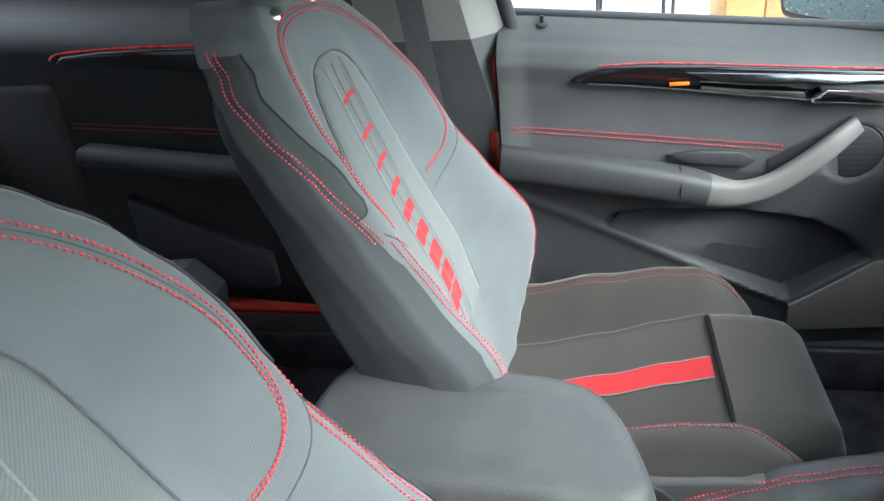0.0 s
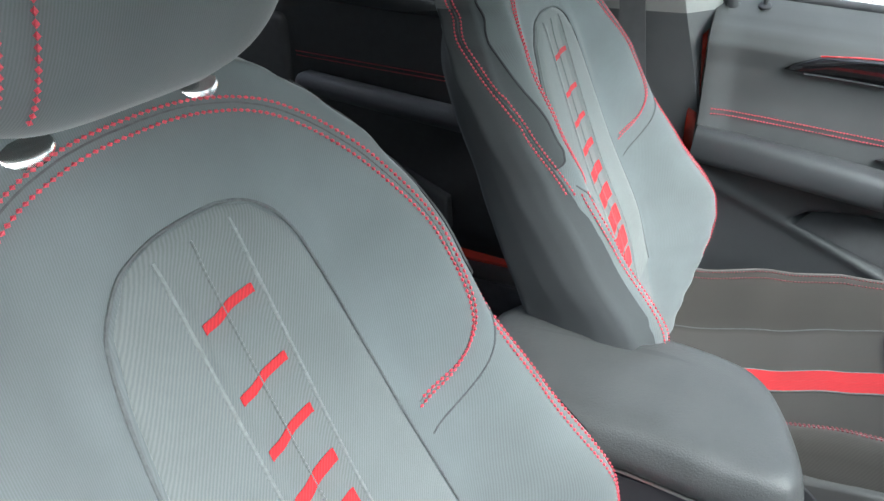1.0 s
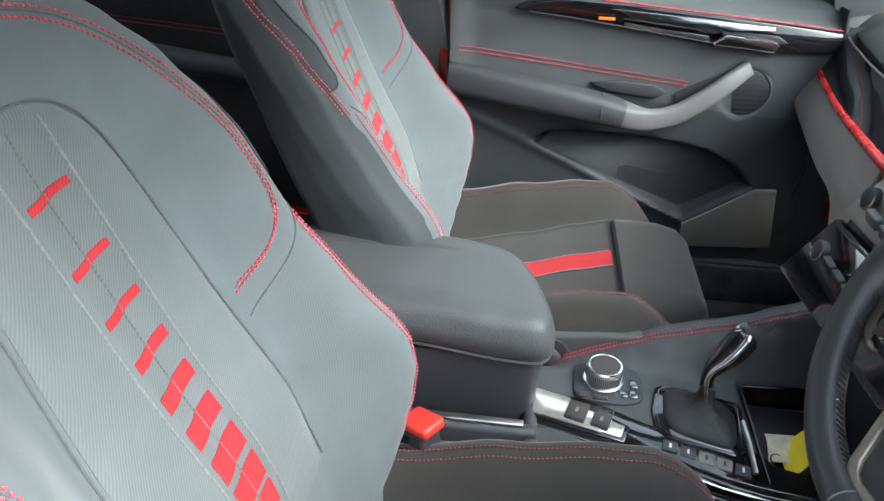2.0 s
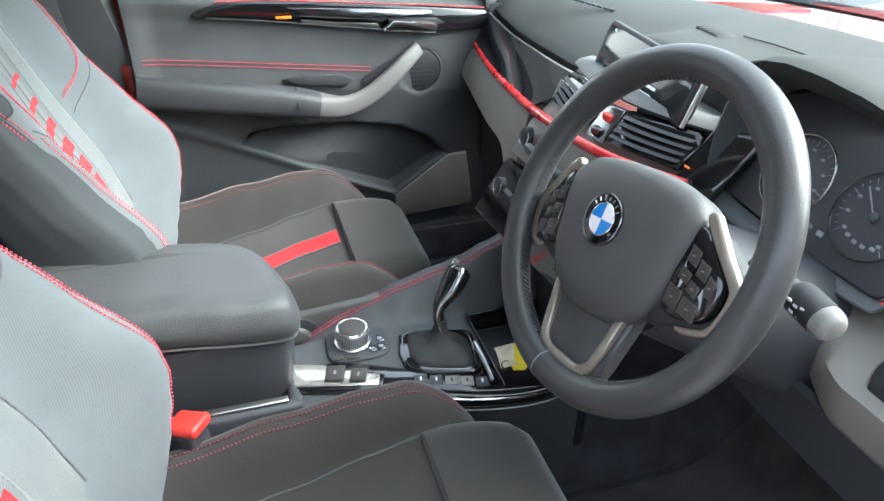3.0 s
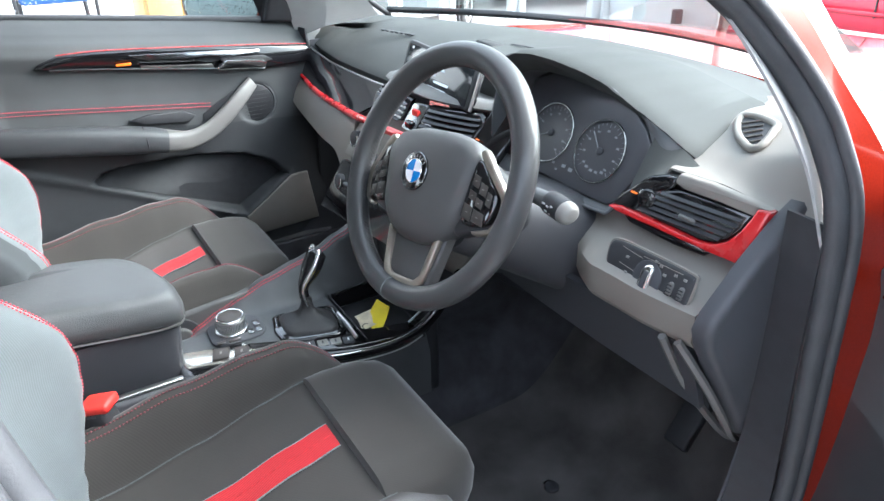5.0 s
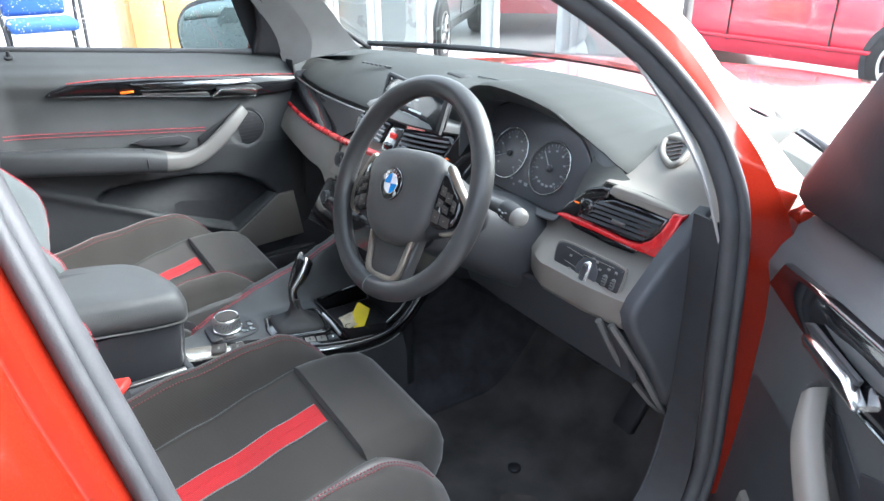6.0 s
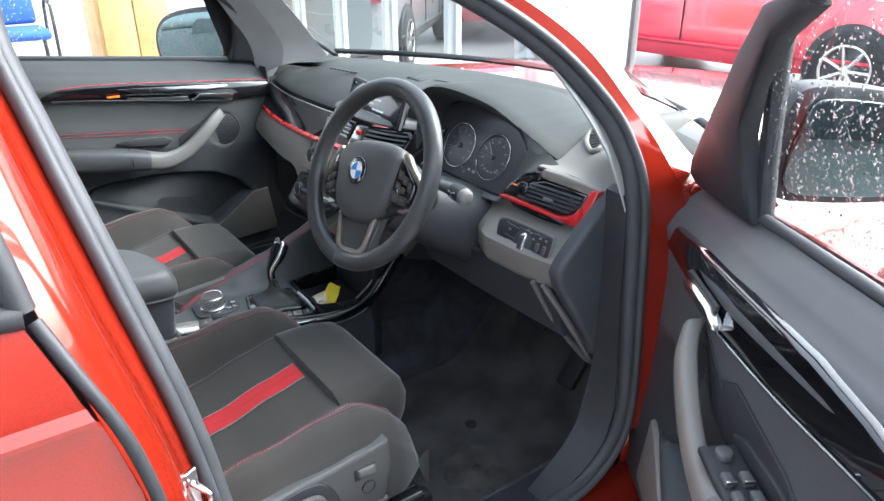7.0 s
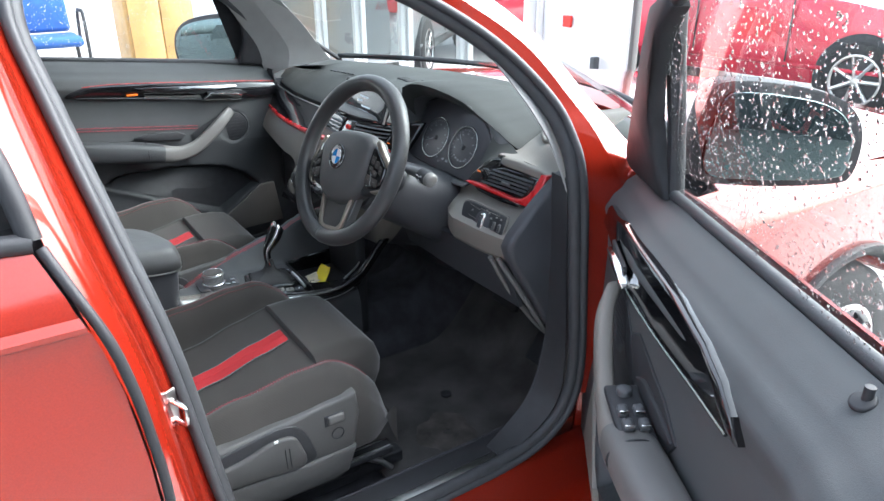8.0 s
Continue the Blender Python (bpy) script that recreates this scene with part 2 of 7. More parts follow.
def tube(pts, r, sides=8, closed=False, bm=None, flat=1.0, up=None):
    """A round or flattened bar along a line; r may be a function of 0..1."""
    p = [Vector(q) for q in pts]
    n = len(p)
    rings = []
    prev = None
    for i in range(n):
        a = p[(i - 1) % n] if closed else p[max(i - 1, 0)]
        b = p[(i + 1) % n] if closed else p[min(i + 1, n - 1)]
        d = (b - a).normalized()
        if up:
            side = d.cross(Vector(up)).normalized()
        elif prev is None:
            side = d.orthogonal().normalized()
        else:
            side = (prev - d * prev.dot(d)).normalized()
        prev = side
        nor = side.cross(d).normalized()
        rr = r(i / max(n - 1, 1)) if callable(r) else r
        rings.append([p[i] + side * rr * math.cos(2 * math.pi * k / sides) + nor * rr * flat * math.sin(2 * math.pi * k / sides) for k in range(sides)])
    return loft(rings, bm, closed=closed)


def rbox(centre, size, bevel=0.004, turn=(0, 0, 0), bm=None, seg=2):
    bm = bm or bmesh.new()
    m = pose(*centre, *turn)
    got = bmesh.ops.create_cube(bm, size=1, matrix=m @ Matrix.Diagonal((*size, 1)))
    if bevel:
        edges = list({e for v in got["verts"] for e in v.link_edges})
        bmesh.ops.bevel(bm, geom=edges, offset=bevel, segments=seg, affect="EDGES", profile=0.5)
    return bm


def slab(outline, place, depth, bevel=0.003, bm=None):
    """A plate with the outline (u, v), mapped by place(u, v, w), w from 0 (back) to depth (front), front edge rounded."""
    bm = bm or bmesh.new()
    k = len(outline)
    cu = sum(p[0] for p in outline) / k
    cv = sum(p[1] for p in outline) / k

    def inset(d):
        out = []
        for i in range(k):
            a, b, c = (Vector(outline[(i + j) % k]) for j in (-1, 0, 1))
            e, f = (b - a), (c - b)
            e = e.normalized() if e.length > 1e-9 else f.normalized()
            f = f.normalized() if f.length > 1e-9 else e
            n = Vector((-(e.y + f.y), e.x + f.x))
            n = n.normalized() if n.length > 1e-6 else Vector((-e.y, e.x))
            s = max(n.dot(Vector((-e.y, e.x))), 0.35)
            out.append(b + n * d / s * SIGN)
        return out

    area = sum(outline[i][0] * outline[(i + 1) % k][1] - outline[(i + 1) % k][0] * outline[i][1] for i in range(k))
    SIGN = 1 if area > 0 else -1
    rings = [[place(u, v, 0) for u, v in outline], [place(u, v, depth - bevel) for u, v in outline]]
    if bevel:
        rings.append([place(u, v, depth - bevel * 0.3) for u, v in inset(bevel * 0.3)])
        rings.append([place(u, v, depth) for u, v in inset(bevel)])
    vs = [[bm.verts.new(p) for p in r] for r in rings]
    for a, b in zip(vs, vs[1:]):
        for i in range(k):
            bm.faces.new((a[i], a[(i + 1) % k], b[(i + 1) % k], b[i]))
    back = bm.faces.new(vs[0][::-1])
    front = bm.faces.new(vs[-1])
    bmesh.ops.triangulate(bm, faces=[back, front])
    return bm


def disc(centre, axis, r, depth, bevel=0.002, sides=32, bm=None):
    q = Vector(axis).normalized().to_track_quat("Z", "Y")
    c = Vector(centre)
    prof = [(r, 0), (r, depth - bevel), (r - bevel * 0.3, depth - bevel * 0.3), (r - bevel, depth)]
    rings = [[c + q @ Vector((a * math.cos(2 * math.pi * i / sides), a * math.sin(2 * math.pi * i / sides), h)) for i in range(sides)] for a, h in prof]
    return loft(rings, bm)


def ring(centre, axis, r, w, sides=40, bm=None):
    q = Vector(axis).normalized().to_track_quat("Z", "Y")
    c = Vector(centre)
    return tube([c + q @ Vector((r * math.cos(2 * math.pi * i / sides), r * math.sin(2 * math.pi * i / sides), 0)) for i in range(sides)], w, 6, True, bm)


def stitches(pts, length=0.0050, gap=0.0006, r=0.0017, bm=None):
    """A row of thread stitches along a line."""
    bm = bm or bmesh.new()
    p = [Vector(q) for q in pts]
    acc = [0.0]
    for a, b in zip(p, p[1:]):
        acc.append(acc[-1] + (b - a).length)

    def at(s):
        for i in range(len(p) - 1):
            if acc[i + 1] >= s:
                return p[i].lerp(p[i + 1], (s - acc[i]) / max(acc[i + 1] - acc[i], 1e-9))
        return p[-1]

    s = 0.0
    i = 0
    while s + length < acc[-1]:
        a, b = at(s), at(s + length)
        d = (b - a).normalized()
        x = d.orthogonal().normalized()
        y = d.cross(x)
        m = (a + b) / 2
        ends = [bm.verts.new(a), bm.verts.new(b)]
        mid = [bm.verts.new(m + (x * math.cos(k * 1.5708) + y * math.sin(k * 1.5708)) * r) for k in range(4)]
        for k in range(4):
            bm.faces.new((ends[0], mid[k], mid[(k + 1) % 4]))
            bm.faces.new((ends[1], mid[(k + 1) % 4], mid[k]))
        s += length + gap
    return bm


def inside(poly, u, v):
    hit = False
    for i in range(len(poly)):
        (a, b), (c, d) = poly[i - 1], poly[i]
        if (b > v) != (d > v) and u < (c - a) * (v - b) / (d - b) + a:
            hit = not hit
    return hit


def edge_distance(poly, u, v, closed=True):
    best = 9.0
    for i in range(0 if closed else 1, len(poly)):
        (a, b), (c, d) = poly[i - 1], poly[i]
        l2 = (c - a) ** 2 + (d - b) ** 2
        f = min(max(((u - a) * (c - a) + (v - b) * (d - b)) / l2, 0), 1) if l2 else 0
        best = min(best, math.hypot(u - a - f * (c - a), v - b - f * (d - b)))
    return best

# ---- front seats ----
BACK_W = [(0.52, 0.15), (0.55, 0.172), (0.58, 0.193), (0.61, 0.212), (0.64, 0.228), (0.67, 0.242), (0.70, 0.254), (0.76, 0.270), (0.84, 0.27), (0.92, 0.256), (0.985, 0.246), (1.05, 0.25), (1.10, 0.243), (1.15, 0.222), (1.19, 0.19), (1.22, 0.155), (1.245, 0.11), (1.255, 0.06)]
BACK_B = [(0.52, 0.0), (0.56, 0.016), (0.60, 0.038), (0.64, 0.062), (0.68, 0.084), (0.72, 0.102), (0.76, 0.114), (0.80, 0.118), (0.90, 0.088), (0.98, 0.066), (1.06, 0.052), (1.14, 0.028), (1.20, 0.008), (1.255, 0.0)]
PADLINE = [(0.13, 0.70), (0.13, 0.80), (0.122, 0.90), (0.11, 1.0), (0.098, 1.08), (0.085, 1.122), (0.06, 1.147), (0.025, 1.157)]
PADLINE = PADLINE + [(-u, z) for u, z in reversed(PADLINE)]


def back_centre(z):
    return -0.183 - 0.36 * (z - 0.944) + 0.012 * math.exp(-((z - 0.80) / 0.09) ** 2) - 0.10 * max(z - 1.19, 0) ** 1.3 * 6


def back_front(u, z):
    """The depth (y) of the front of the backrest at the distance u from its middle."""
    w, b = lerp_table(z, BACK_W), lerp_table(z, BACK_B)
    a = abs(u) / w
    y = back_centre(z) + b * step(0.46, 0.86, a) - 0.035 * step(0.84, 1.0, a) ** 2
    d = edge_distance(PADLINE, u, z, False) if z > 0.69 else 1
    y -= 0.0035 * math.exp(-(d / 0.0035) ** 2)
    if z < 1.15:
        y -= 0.003 * (1 - step(0.022, 0.034, abs(u))) * step(1.15, 1.12, z)
    if abs(u) < 0.14 and inside(PADLINE, u, z):
        y += 0.002 * step(0, 0.02, d)
    return y


def on_back(u, z, lift=0.0012):
    return Vector((0.37 + u, back_front(u, z) + lift, z))


@functools.lru_cache(None)
def flank(z):
    """Half of the shell's section at z, from the top of the bolster round the flank to the back: points (u, y) and their way along."""
    w = lerp_table(z, BACK_W)
    ye = back_front(w, z)
    yb = back_centre(z) - 0.095 + 0.05 * step(1.12, 1.255, z)
    pts = [(w * (0.6 + 0.4 * i / 30), back_front(w * (0.6 + 0.4 * i / 30), z)) for i in range(31)]
    pts += [(w * 1.012, ye - 0.022), (w * 1.012, ye - 0.05), (w * 0.985, (ye + yb) / 2 - 0.01), (w * 0.93, yb + 0.022), (w * 0.84, yb + 0.006), (w * 0.5, yb - 0.006)]
    way = [0.0]
    for p, q in zip(pts, pts[1:]):
        way.append(way[-1] + math.hypot(q[0] - p[0], q[1] - p[1]))
    return pts, way


def flank_length(z):
    return flank(z)[1][-1]


def on_flank(sg, z, d, lift):
    """A point on the shell at the way d round the flank, lifted off it."""
    pts, way = flank(z)
    i = max(k for k in range(len(way) - 1) if way[k] <= max(d, 0))
    f = (d - way[i]) / max(way[i + 1] - way[i], 1e-6)
    (u, y), (p, q) = pts[i], pts[i + 1]
    n = Vector((q - y, u - p)).normalized() * -1
    return Vector((0.37 + sg * (u + (p - u) * f + n.x * lift), y + (q - y) * f + n.y * lift, z))


@functools.lru_cache(None)
def seam_along(z):
    """Where the seam runs: on the front of the bolster below, on the flank above."""
    if 0.965 < z < 1.13:
        return seam_along(0.965) + (seam_along(1.13) - seam_along(0.965)) * (z - 0.965) / 0.165
    pts, way = flank(z)
    if z <= 0.965:
        edge = lerp_table(z, [(0.52, 0.12), (0.57, 0.165), (0.62, 0.205), (0.67, 0.230), (0.73, 0.243), (0.79, 0.247), (0.86, 0.241), (0.92, 0.231), (0.97, 0.226)])
        return next((way[i] for i in range(31) if pts[i][0] >= edge), way[30])
    deep = lerp_table(z, [(1.086, -0.23), (1.175, -0.305), (1.21, -0.335)])
    for i in range(len(pts) - 1):
        if pts[i][1] >= deep > pts[i + 1][1]:
            return way[i] + (way[i + 1] - way[i]) * (pts[i][1] - deep) / (pts[i][1] - pts[i + 1][1])
    return way[30]


def front_seat():
    s = thing("front_seat", (0.37, 0.1, 0.40), "dark grey cloth sports seat with red stitching and red accent marks", "car seat", "front seats")
    # backrest
    rings = []
    zs = [0.52 + 0.73 * i / 146 for i in range(147)]
    for z in zs:
        w = lerp_table(z, BACK_W)
        fr = []
        n = 90
        for i in range(n + 1):
            u = w * (-1 + 2 * i / n)
            fr.append((u, back_front(u, z)))
        ye = fr[-1][1]
        yb = back_centre(z) - 0.095 + 0.05 * step(1.12, 1.255, z)
        side = [(w * 1.012, ye - 0.022), (w * 1.012, ye - 0.05), (w * 0.985, (ye + yb) / 2 - 0.01), (w * 0.93, yb + 0.022), (w * 0.84, yb + 0.006), (w * 0.5, yb - 0.006), (0, yb - 0.01)]
        loop = fr + side + [(-u, y) for u, y in reversed(side[:-1])]
        rings.append([(0.37 + u, y, z) for u, y in loop])
    back = part("backrest", loft(rings), CLOTH, s, sharp=60)
    # middle panel in ribbed cloth, 1 mm proud
    rows = []
    for j in range(94):
        z = 0.70 + 0.455 * j / 93
        half = 0.0
        for (a, b), (c, d) in zip(PADLINE[:8], PADLINE[1:8]):
            if b <= z <= d:
                half = a + (c - a) * (z - b) / (d - b)
        half = max(half - 0.004, 0.004)
        rows.append([on_back(half * (-1 + i / 20), z, 0.0016) for i in range(41)])
    part("middle_panel", sheet(rows, thick=-0.0008), PAD, back, "ribbed cloth middle panel", sharp=60)
    for u0, u1 in ((0.037, 0.036), (-0.033, -0.036), (0.004, 0.0)):
        top = 1.146
        pts = [on_back(u0 + (u1 - u0) * (top - z) / 0.44, z, 0.0022) for z in [top - 0.44 * i / 60 for i in range(61)]]
        part("seam", tube(pts, 0.0016 if u0 != 0.004 else 0.001, 6), SEAM if u0 != 0.004 else PAD, back)
    # stepped red marks
    for i, z in enumerate((1.095, 1.040, 0.995, 0.952, 0.912, 0.873, 0.834, 0.795, 0.757)):
        h = (0.0034, 0.0036, 0.0040, 0.0056, 0.0084, 0.0112, 0.0138, 0.0158, 0.0160)[i]
        cells = []
        for k in range(27):
            u = 0.026 - 0.052 * k / 26
            rise = -0.002 + 0.004 * step(0.2, 0.6, k / 26)
            cells.append([on_back(u, z + rise - h + 2 * h * j / 4, 0.0030) for j in range(5)])
        part("red_mark", sheet(cells, thick=-0.0006), REDCLOTH, back, "woven red accent mark", sharp=60)
    # stitching on the yoke and the lower bolsters
    arch = [(0.0, 1.224), (0.06, 1.220), (0.12, 1.202), (0.168, 1.162), (0.203, 1.105), (0.212, 1.045), (0.200, 0.995), (0.172, 0.955), (0.138, 0.928)]
    arch = [(-u, z) for u, z in reversed(arch[1:])] + arch
    for k in (0.0, 0.0115):
        line = [on_back(p.x * (1 - k * 3.2), p.y - k * 0.75, 0.0018) for p in spline([(u, z, 0) for u, z in arch], 10)]
        part("stitching", stitches(line), THREAD, back, "red stitching")
    # darker tube draws the shading in the groove round the middle panel
    part("seam", tube([on_back(p.x, p.y, 0.0022) for p in spline([(u, z, 0) for u, z in PADLINE], 6)], 0.0013, 6), DARKSEAM, back)
    line = [on_back(p.x * (1 - 0.0052 * 3.2), p.y - 0.0052 * 0.75, 0.0002) for p in spline([(u, z, 0) for u, z in arch], 10)]
    part("seam", tube(line, 0.0008, 6), DARKSEAM, back)
    for sg in (-1, 1):
        for k in (0.0, 0.011):
            low = [(0.224 - k, 0.975), (0.230 - k, 0.92), (0.236 - k, 0.86), (0.243 - k, 0.79), (0.240 - k, 0.73), (0.228 - k, 0.67)]
            line = [on_back(sg * p.x, p.y, 0.0018) for p in spline([(u, z, 0) for u, z in low], 10)]
            part("stitching", stitches(line), THREAD, back, "red stitching")
        cut = [(0.224, 0.985), (0.205, 0.962), (0.165, 0.92), (0.135, 0.89)]
        part("seam", tube([on_back(sg * p.x, p.y, 0.0002) for p in spline([(u, z, 0) for u, z in cut], 8)], 0.0012, 6), DARKSEAM, back)
        # one seam runs down the flank of the shell, with a plain darker cloth panel behind it
        for k in (0.0, 0.010):
            side = [on_flank(sg, z, seam_along(z) + k, 0.0022) for z in [1.205 - 0.232 * i / 50 for i in range(51)]]
            part("stitching", stitches(side), THREAD, back, "red stitching")
        rows = []
        for i in range(61):
            z = 1.19 - 0.665 * i / 60
            a, b = seam_along(z) + 0.005, flank_length(z)
            rows.append([on_flank(sg, z, a + (b - a) * j / 48, 0.0016 + 0.0016 * step(0, 4, j)) for j in range(49)])
        part("side_panel", sheet(rows), SIDECLOTH, back, "plain darker cloth side panel", sharp=60)
        pipe, rows = [], []
        for i in range(41):
            z = 1.200 - 0.192 * i / 40
            b = seam_along(z) + 0.004
            a = b - lerp_table(z, [(1.008, 0.001), (1.011, 0.012), (1.017, 0.021), (1.03, 0.029), (1.08, 0.035), (1.2, 0.035)])
            rows.append([on_flank(sg, z, a + (b - a) * j / 12, 0.0020) for j in range(13)])
            pipe.append(on_flank(sg, z, a, 0.0012))
        part("shoulder_panel", sheet(rows), SHOULDER, back, "darker cloth shoulder panel", sharp=60)
        part("piping", tube(spline(pipe, 2), 0.0018, 6), MATTBLACK, back, "black piping")
    # headrest with posts
    hr = []
    for j in range(33):
        z = 1.236 + 0.21 * j / 32
        f = j / 32
        w = max(0.135 * max(1 - abs(2 * f - 1) ** 3.2, 0) ** 0.35, 0.06)
        d = 0.055 * max((1 - abs(2 * f - 1) ** 3.0), 0) ** 0.4 + 0.006
        cy = -0.288 + 0.05 * f
        hr.append([(0.38 + w * math.copysign(abs(math.cos(a)) ** 0.5, math.cos(a)), cy + d * math.copysign(abs(math.sin(a)) ** 0.7, math.sin(a)), z) for a in [2 * math.pi * k / 40 for k in range(40)]])
    head = part("headrest", loft(hr), CLOTH, s, "dark cloth headrest with red stitching", sharp=60)
    for u in (0.082, 0.098):
        pts = []
        for j in range(3, 30):
            f = j / 32
            z = 1.236 + 0.21 * f
            w = max(0.135 * (1 - abs(2 * f - 1) ** 3.2) ** 0.35, 0.06)
            d = 0.055 * (1 - abs(2 * f - 1) ** 3.0) ** 0.4 + 0.006
            c = min(u / w, 0.99) ** 4
            pts.append(Vector((0.38 + u, -0.288 + 0.05 * f + d * (1 - c) ** 0.35 + 0.002, z)))
        part("stitching", stitches(pts), THREAD, head, "red stitching")
    for u in (-0.069, 0.069):
        part("headrest_post", tube([(0.37 + u, -0.325, 1.19), (0.37 + u, -0.305, 1.27)], 0.006, 12), CHROME, s)
        lid = []
        for k, dz in ((1.0, -0.006), (1.0, -0.001), (0.85, 0.0015), (0.35, 0.0025)):
            lid.append([(0.367 + u + 0.021 * k * math.cos(a), -0.297 + 0.010 * k * math.sin(a), 1.2305 - 0.008 * k * math.sin(a) + dz) for a in [2 * math.pi * j / 28 for j in range(28)]])
        part("post_collar", loft(lid), CHROME, s, "oval bright headrest collar")
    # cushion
    part("cushion", cushion_mesh(), CUSHION, s, "cloth seat cushion with shade put into its dark colour", sharp=60)
    part("thigh_support", thigh_mesh(), CUSHION, s, "cloth thigh support pad with shade put into its dark colour", sharp=60)
    rows = []
    for j in range(30):
        y = 0.02 + 0.283 * j / 29
        rows.append([Vector((0.37 - 0.026 + 0.052 * i / 8, y, cushion_top(-0.026 + 0.052 * i / 8, y) + 0.0022)) for i in range(9)])
    stripe = part("red_stripe", sheet(rows, thick=-0.001), REDCLOTH, s, "red woven stripe on the cushion", sharp=60)
    for u in (-0.027, 0.027, -0.001):
        pts = [Vector((0.37 + u, 0.02 + 0.283 * i / 30, cushion_top(u, 0.02 + 0.283 * i / 30) + 0.0026)) for i in range(31)]
        part("seam", tube(pts, 0.0013, 6), SEAM if u != -0.001 else REDCLOTH, stripe)
    for sg in (-1, 1):
        for k in (0, 0.012):
            pts = [Vector((0.37 + narrow(sg * (0.226 - k)), y, cushion_top(sg * (0.226 - k), y) + 0.0015)) for y in [-0.06 + 0.45 * i / 60 for i in range(61)]]
            part("stitching", stitches(pts), SHADETHREAD, s, "red stitching")
        pts = [Vector((0.37 + narrow(sg * 0.152), y, cushion_top(sg * 0.152, y))) for y in [-0.06 + 0.39 * i / 40 for i in range(41)]]
        part("seam", tube(pts, 0.0014, 6), DARKSEAM, s)
        # plastic valance with recliner lever and adjuster
        x = 0.37 + sg * (0.285 if sg > 0 else 0.243)
        out = [(-0.13, 0.50), (0.0, 0.50), (0.31, 0.505), (0.328, 0.535), (0.340, 0.60), (0.335, 0.645), (0.26, 0.641), (0.19, 0.634), (0.05, 0.622), (-0.13, 0.625)]
        val = part("valance", slab(out, lambda u, v, w: Vector((x + sg * (w - 0.03), u, v)), 0.034, 0.008), SEATPL, s, "grey plastic seat valance")
        rec = [(p.x, p.y) for p in spline([(0.02, 0.600, 0), (0.13, 0.624, 0), (0.19, 0.628, 0), (0.22, 0.608, 0), (0.236, 0.57, 0), (0.236, 0.532, 0), (0.13, 0.537, 0), (0.02, 0.545, 0)], 4, True)]
        part("lever_recess", slab(rec, lambda u, v, w: Vector((x + sg * (w + 0.001), u, v)), 0.006, 0.003), MATTBLACK, val)
        lev = [(0.025, 0.582), (0.10, 0.594), (0.16, 0.610), (0.197, 0.606), (0.213, 0.58), (0.215, 0.535), (0.12, 0.54), (0.025, 0.548)]
        lever = part("lever", slab([(p.x, p.y) for p in spline([(u, v, 0) for u, v in lev], 4, True)], lambda u, v, w: Vector((x + sg * (w + 0.004), u, v)), 0.012, 0.006), SEATPL, val)
        for gy in (0.180, 0.188):
            part("lever_groove", tube([(x + sg * 0.0165, gy, 0.588), (x + sg * 0.0165, gy + 0.001, 0.545)], 0.0012, 6), MATTBLACK, lever)
        part("lever_mark", rbox((x + sg * 0.0165, 0.165, 0.612), (0.002, 0.008, 0.006), 0.001), WHITEPRINT, lever)
        skirt = [(-0.13, 0.475), (0.28, 0.468), (0.306, 0.478), (0.326, 0.53), (0.22, 0.53), (0.07, 0.541), (-0.13, 0.55)]
        part("lower_skirt", slab(skirt, lambda u, v, w: Vector((x + sg * (w - 0.02), u, v)), 0.032, 0.007), SEATPL, val)
        part("button", rbox((x + sg * 0.006, 0.287, 0.607), (0.010, 0.034, 0.018), 0.004), GREYPL, val)
        part("button_surround", rbox((x + sg * 0.003, 0.285, 0.606), (0.006, 0.042, 0.026), 0.003), MATTBLACK, val)
        part("round_cap", ring((x + sg * 0.0045, 0.29, 0.571), (1, 0, 0), 0.012, 0.0012), MATTBLACK, val)
    for sg in (-1, 1):
        part("seat_rail", rbox((0.37 + sg * 0.2, 0.17, 0.385), (0.035, 0.60, 0.03), 0.004), MATTBLACK, s)
        part("seat_foot", rbox((0.37 + sg * 0.2, 0.16, 0.44), (0.04, 0.42, 0.1), 0.01), MATTBLACK, s)
    for k in (0, 0.022):
        part("rail_edge", tube([(0.60 + k, 0.27, 0.462), (0.60 + k, 0.42, 0.458)], 0.003, 6), SILVER, s)
    part("rail_cover", rbox((0.611, 0.345, 0.452), (0.036, 0.16, 0.016), 0.004), MATTBLACK, s)
    part("height_handle", tube([(0.60, 0.36, 0.44), (0.615, 0.40, 0.42), (0.625, 0.42, 0.40)], 0.007, 8), SILVER, s)
    return s


def narrow(u):
    """The bolster beside the tunnel is slimmer."""
    return u * (1 - 0.14 * step(0.12, 0.20, -u))


def cushion_top(u, y):
    zc = lerp_table(y, [(-0.12, 0.545), (0.0, 0.562), (0.14, 0.594), (0.24, 0.624), (0.31, 0.641), (0.5, 0.65)])
    a = abs(u) / 0.277
    side = lerp_table(y, [(-0.12, 0.085), (0.1, 0.085), (0.24, 0.066), (0.30, 0.052), (0.36, 0.03), (0.42, 0.0)])
    z = zc + side * step(0.52, 0.83, a) - 0.05 * step(0.84, 1.0, a) ** 1.6
    z -= 0.05 * step(0.325, 0.43, y) + 0.1 * step(0.40, 0.45, y)
    return z


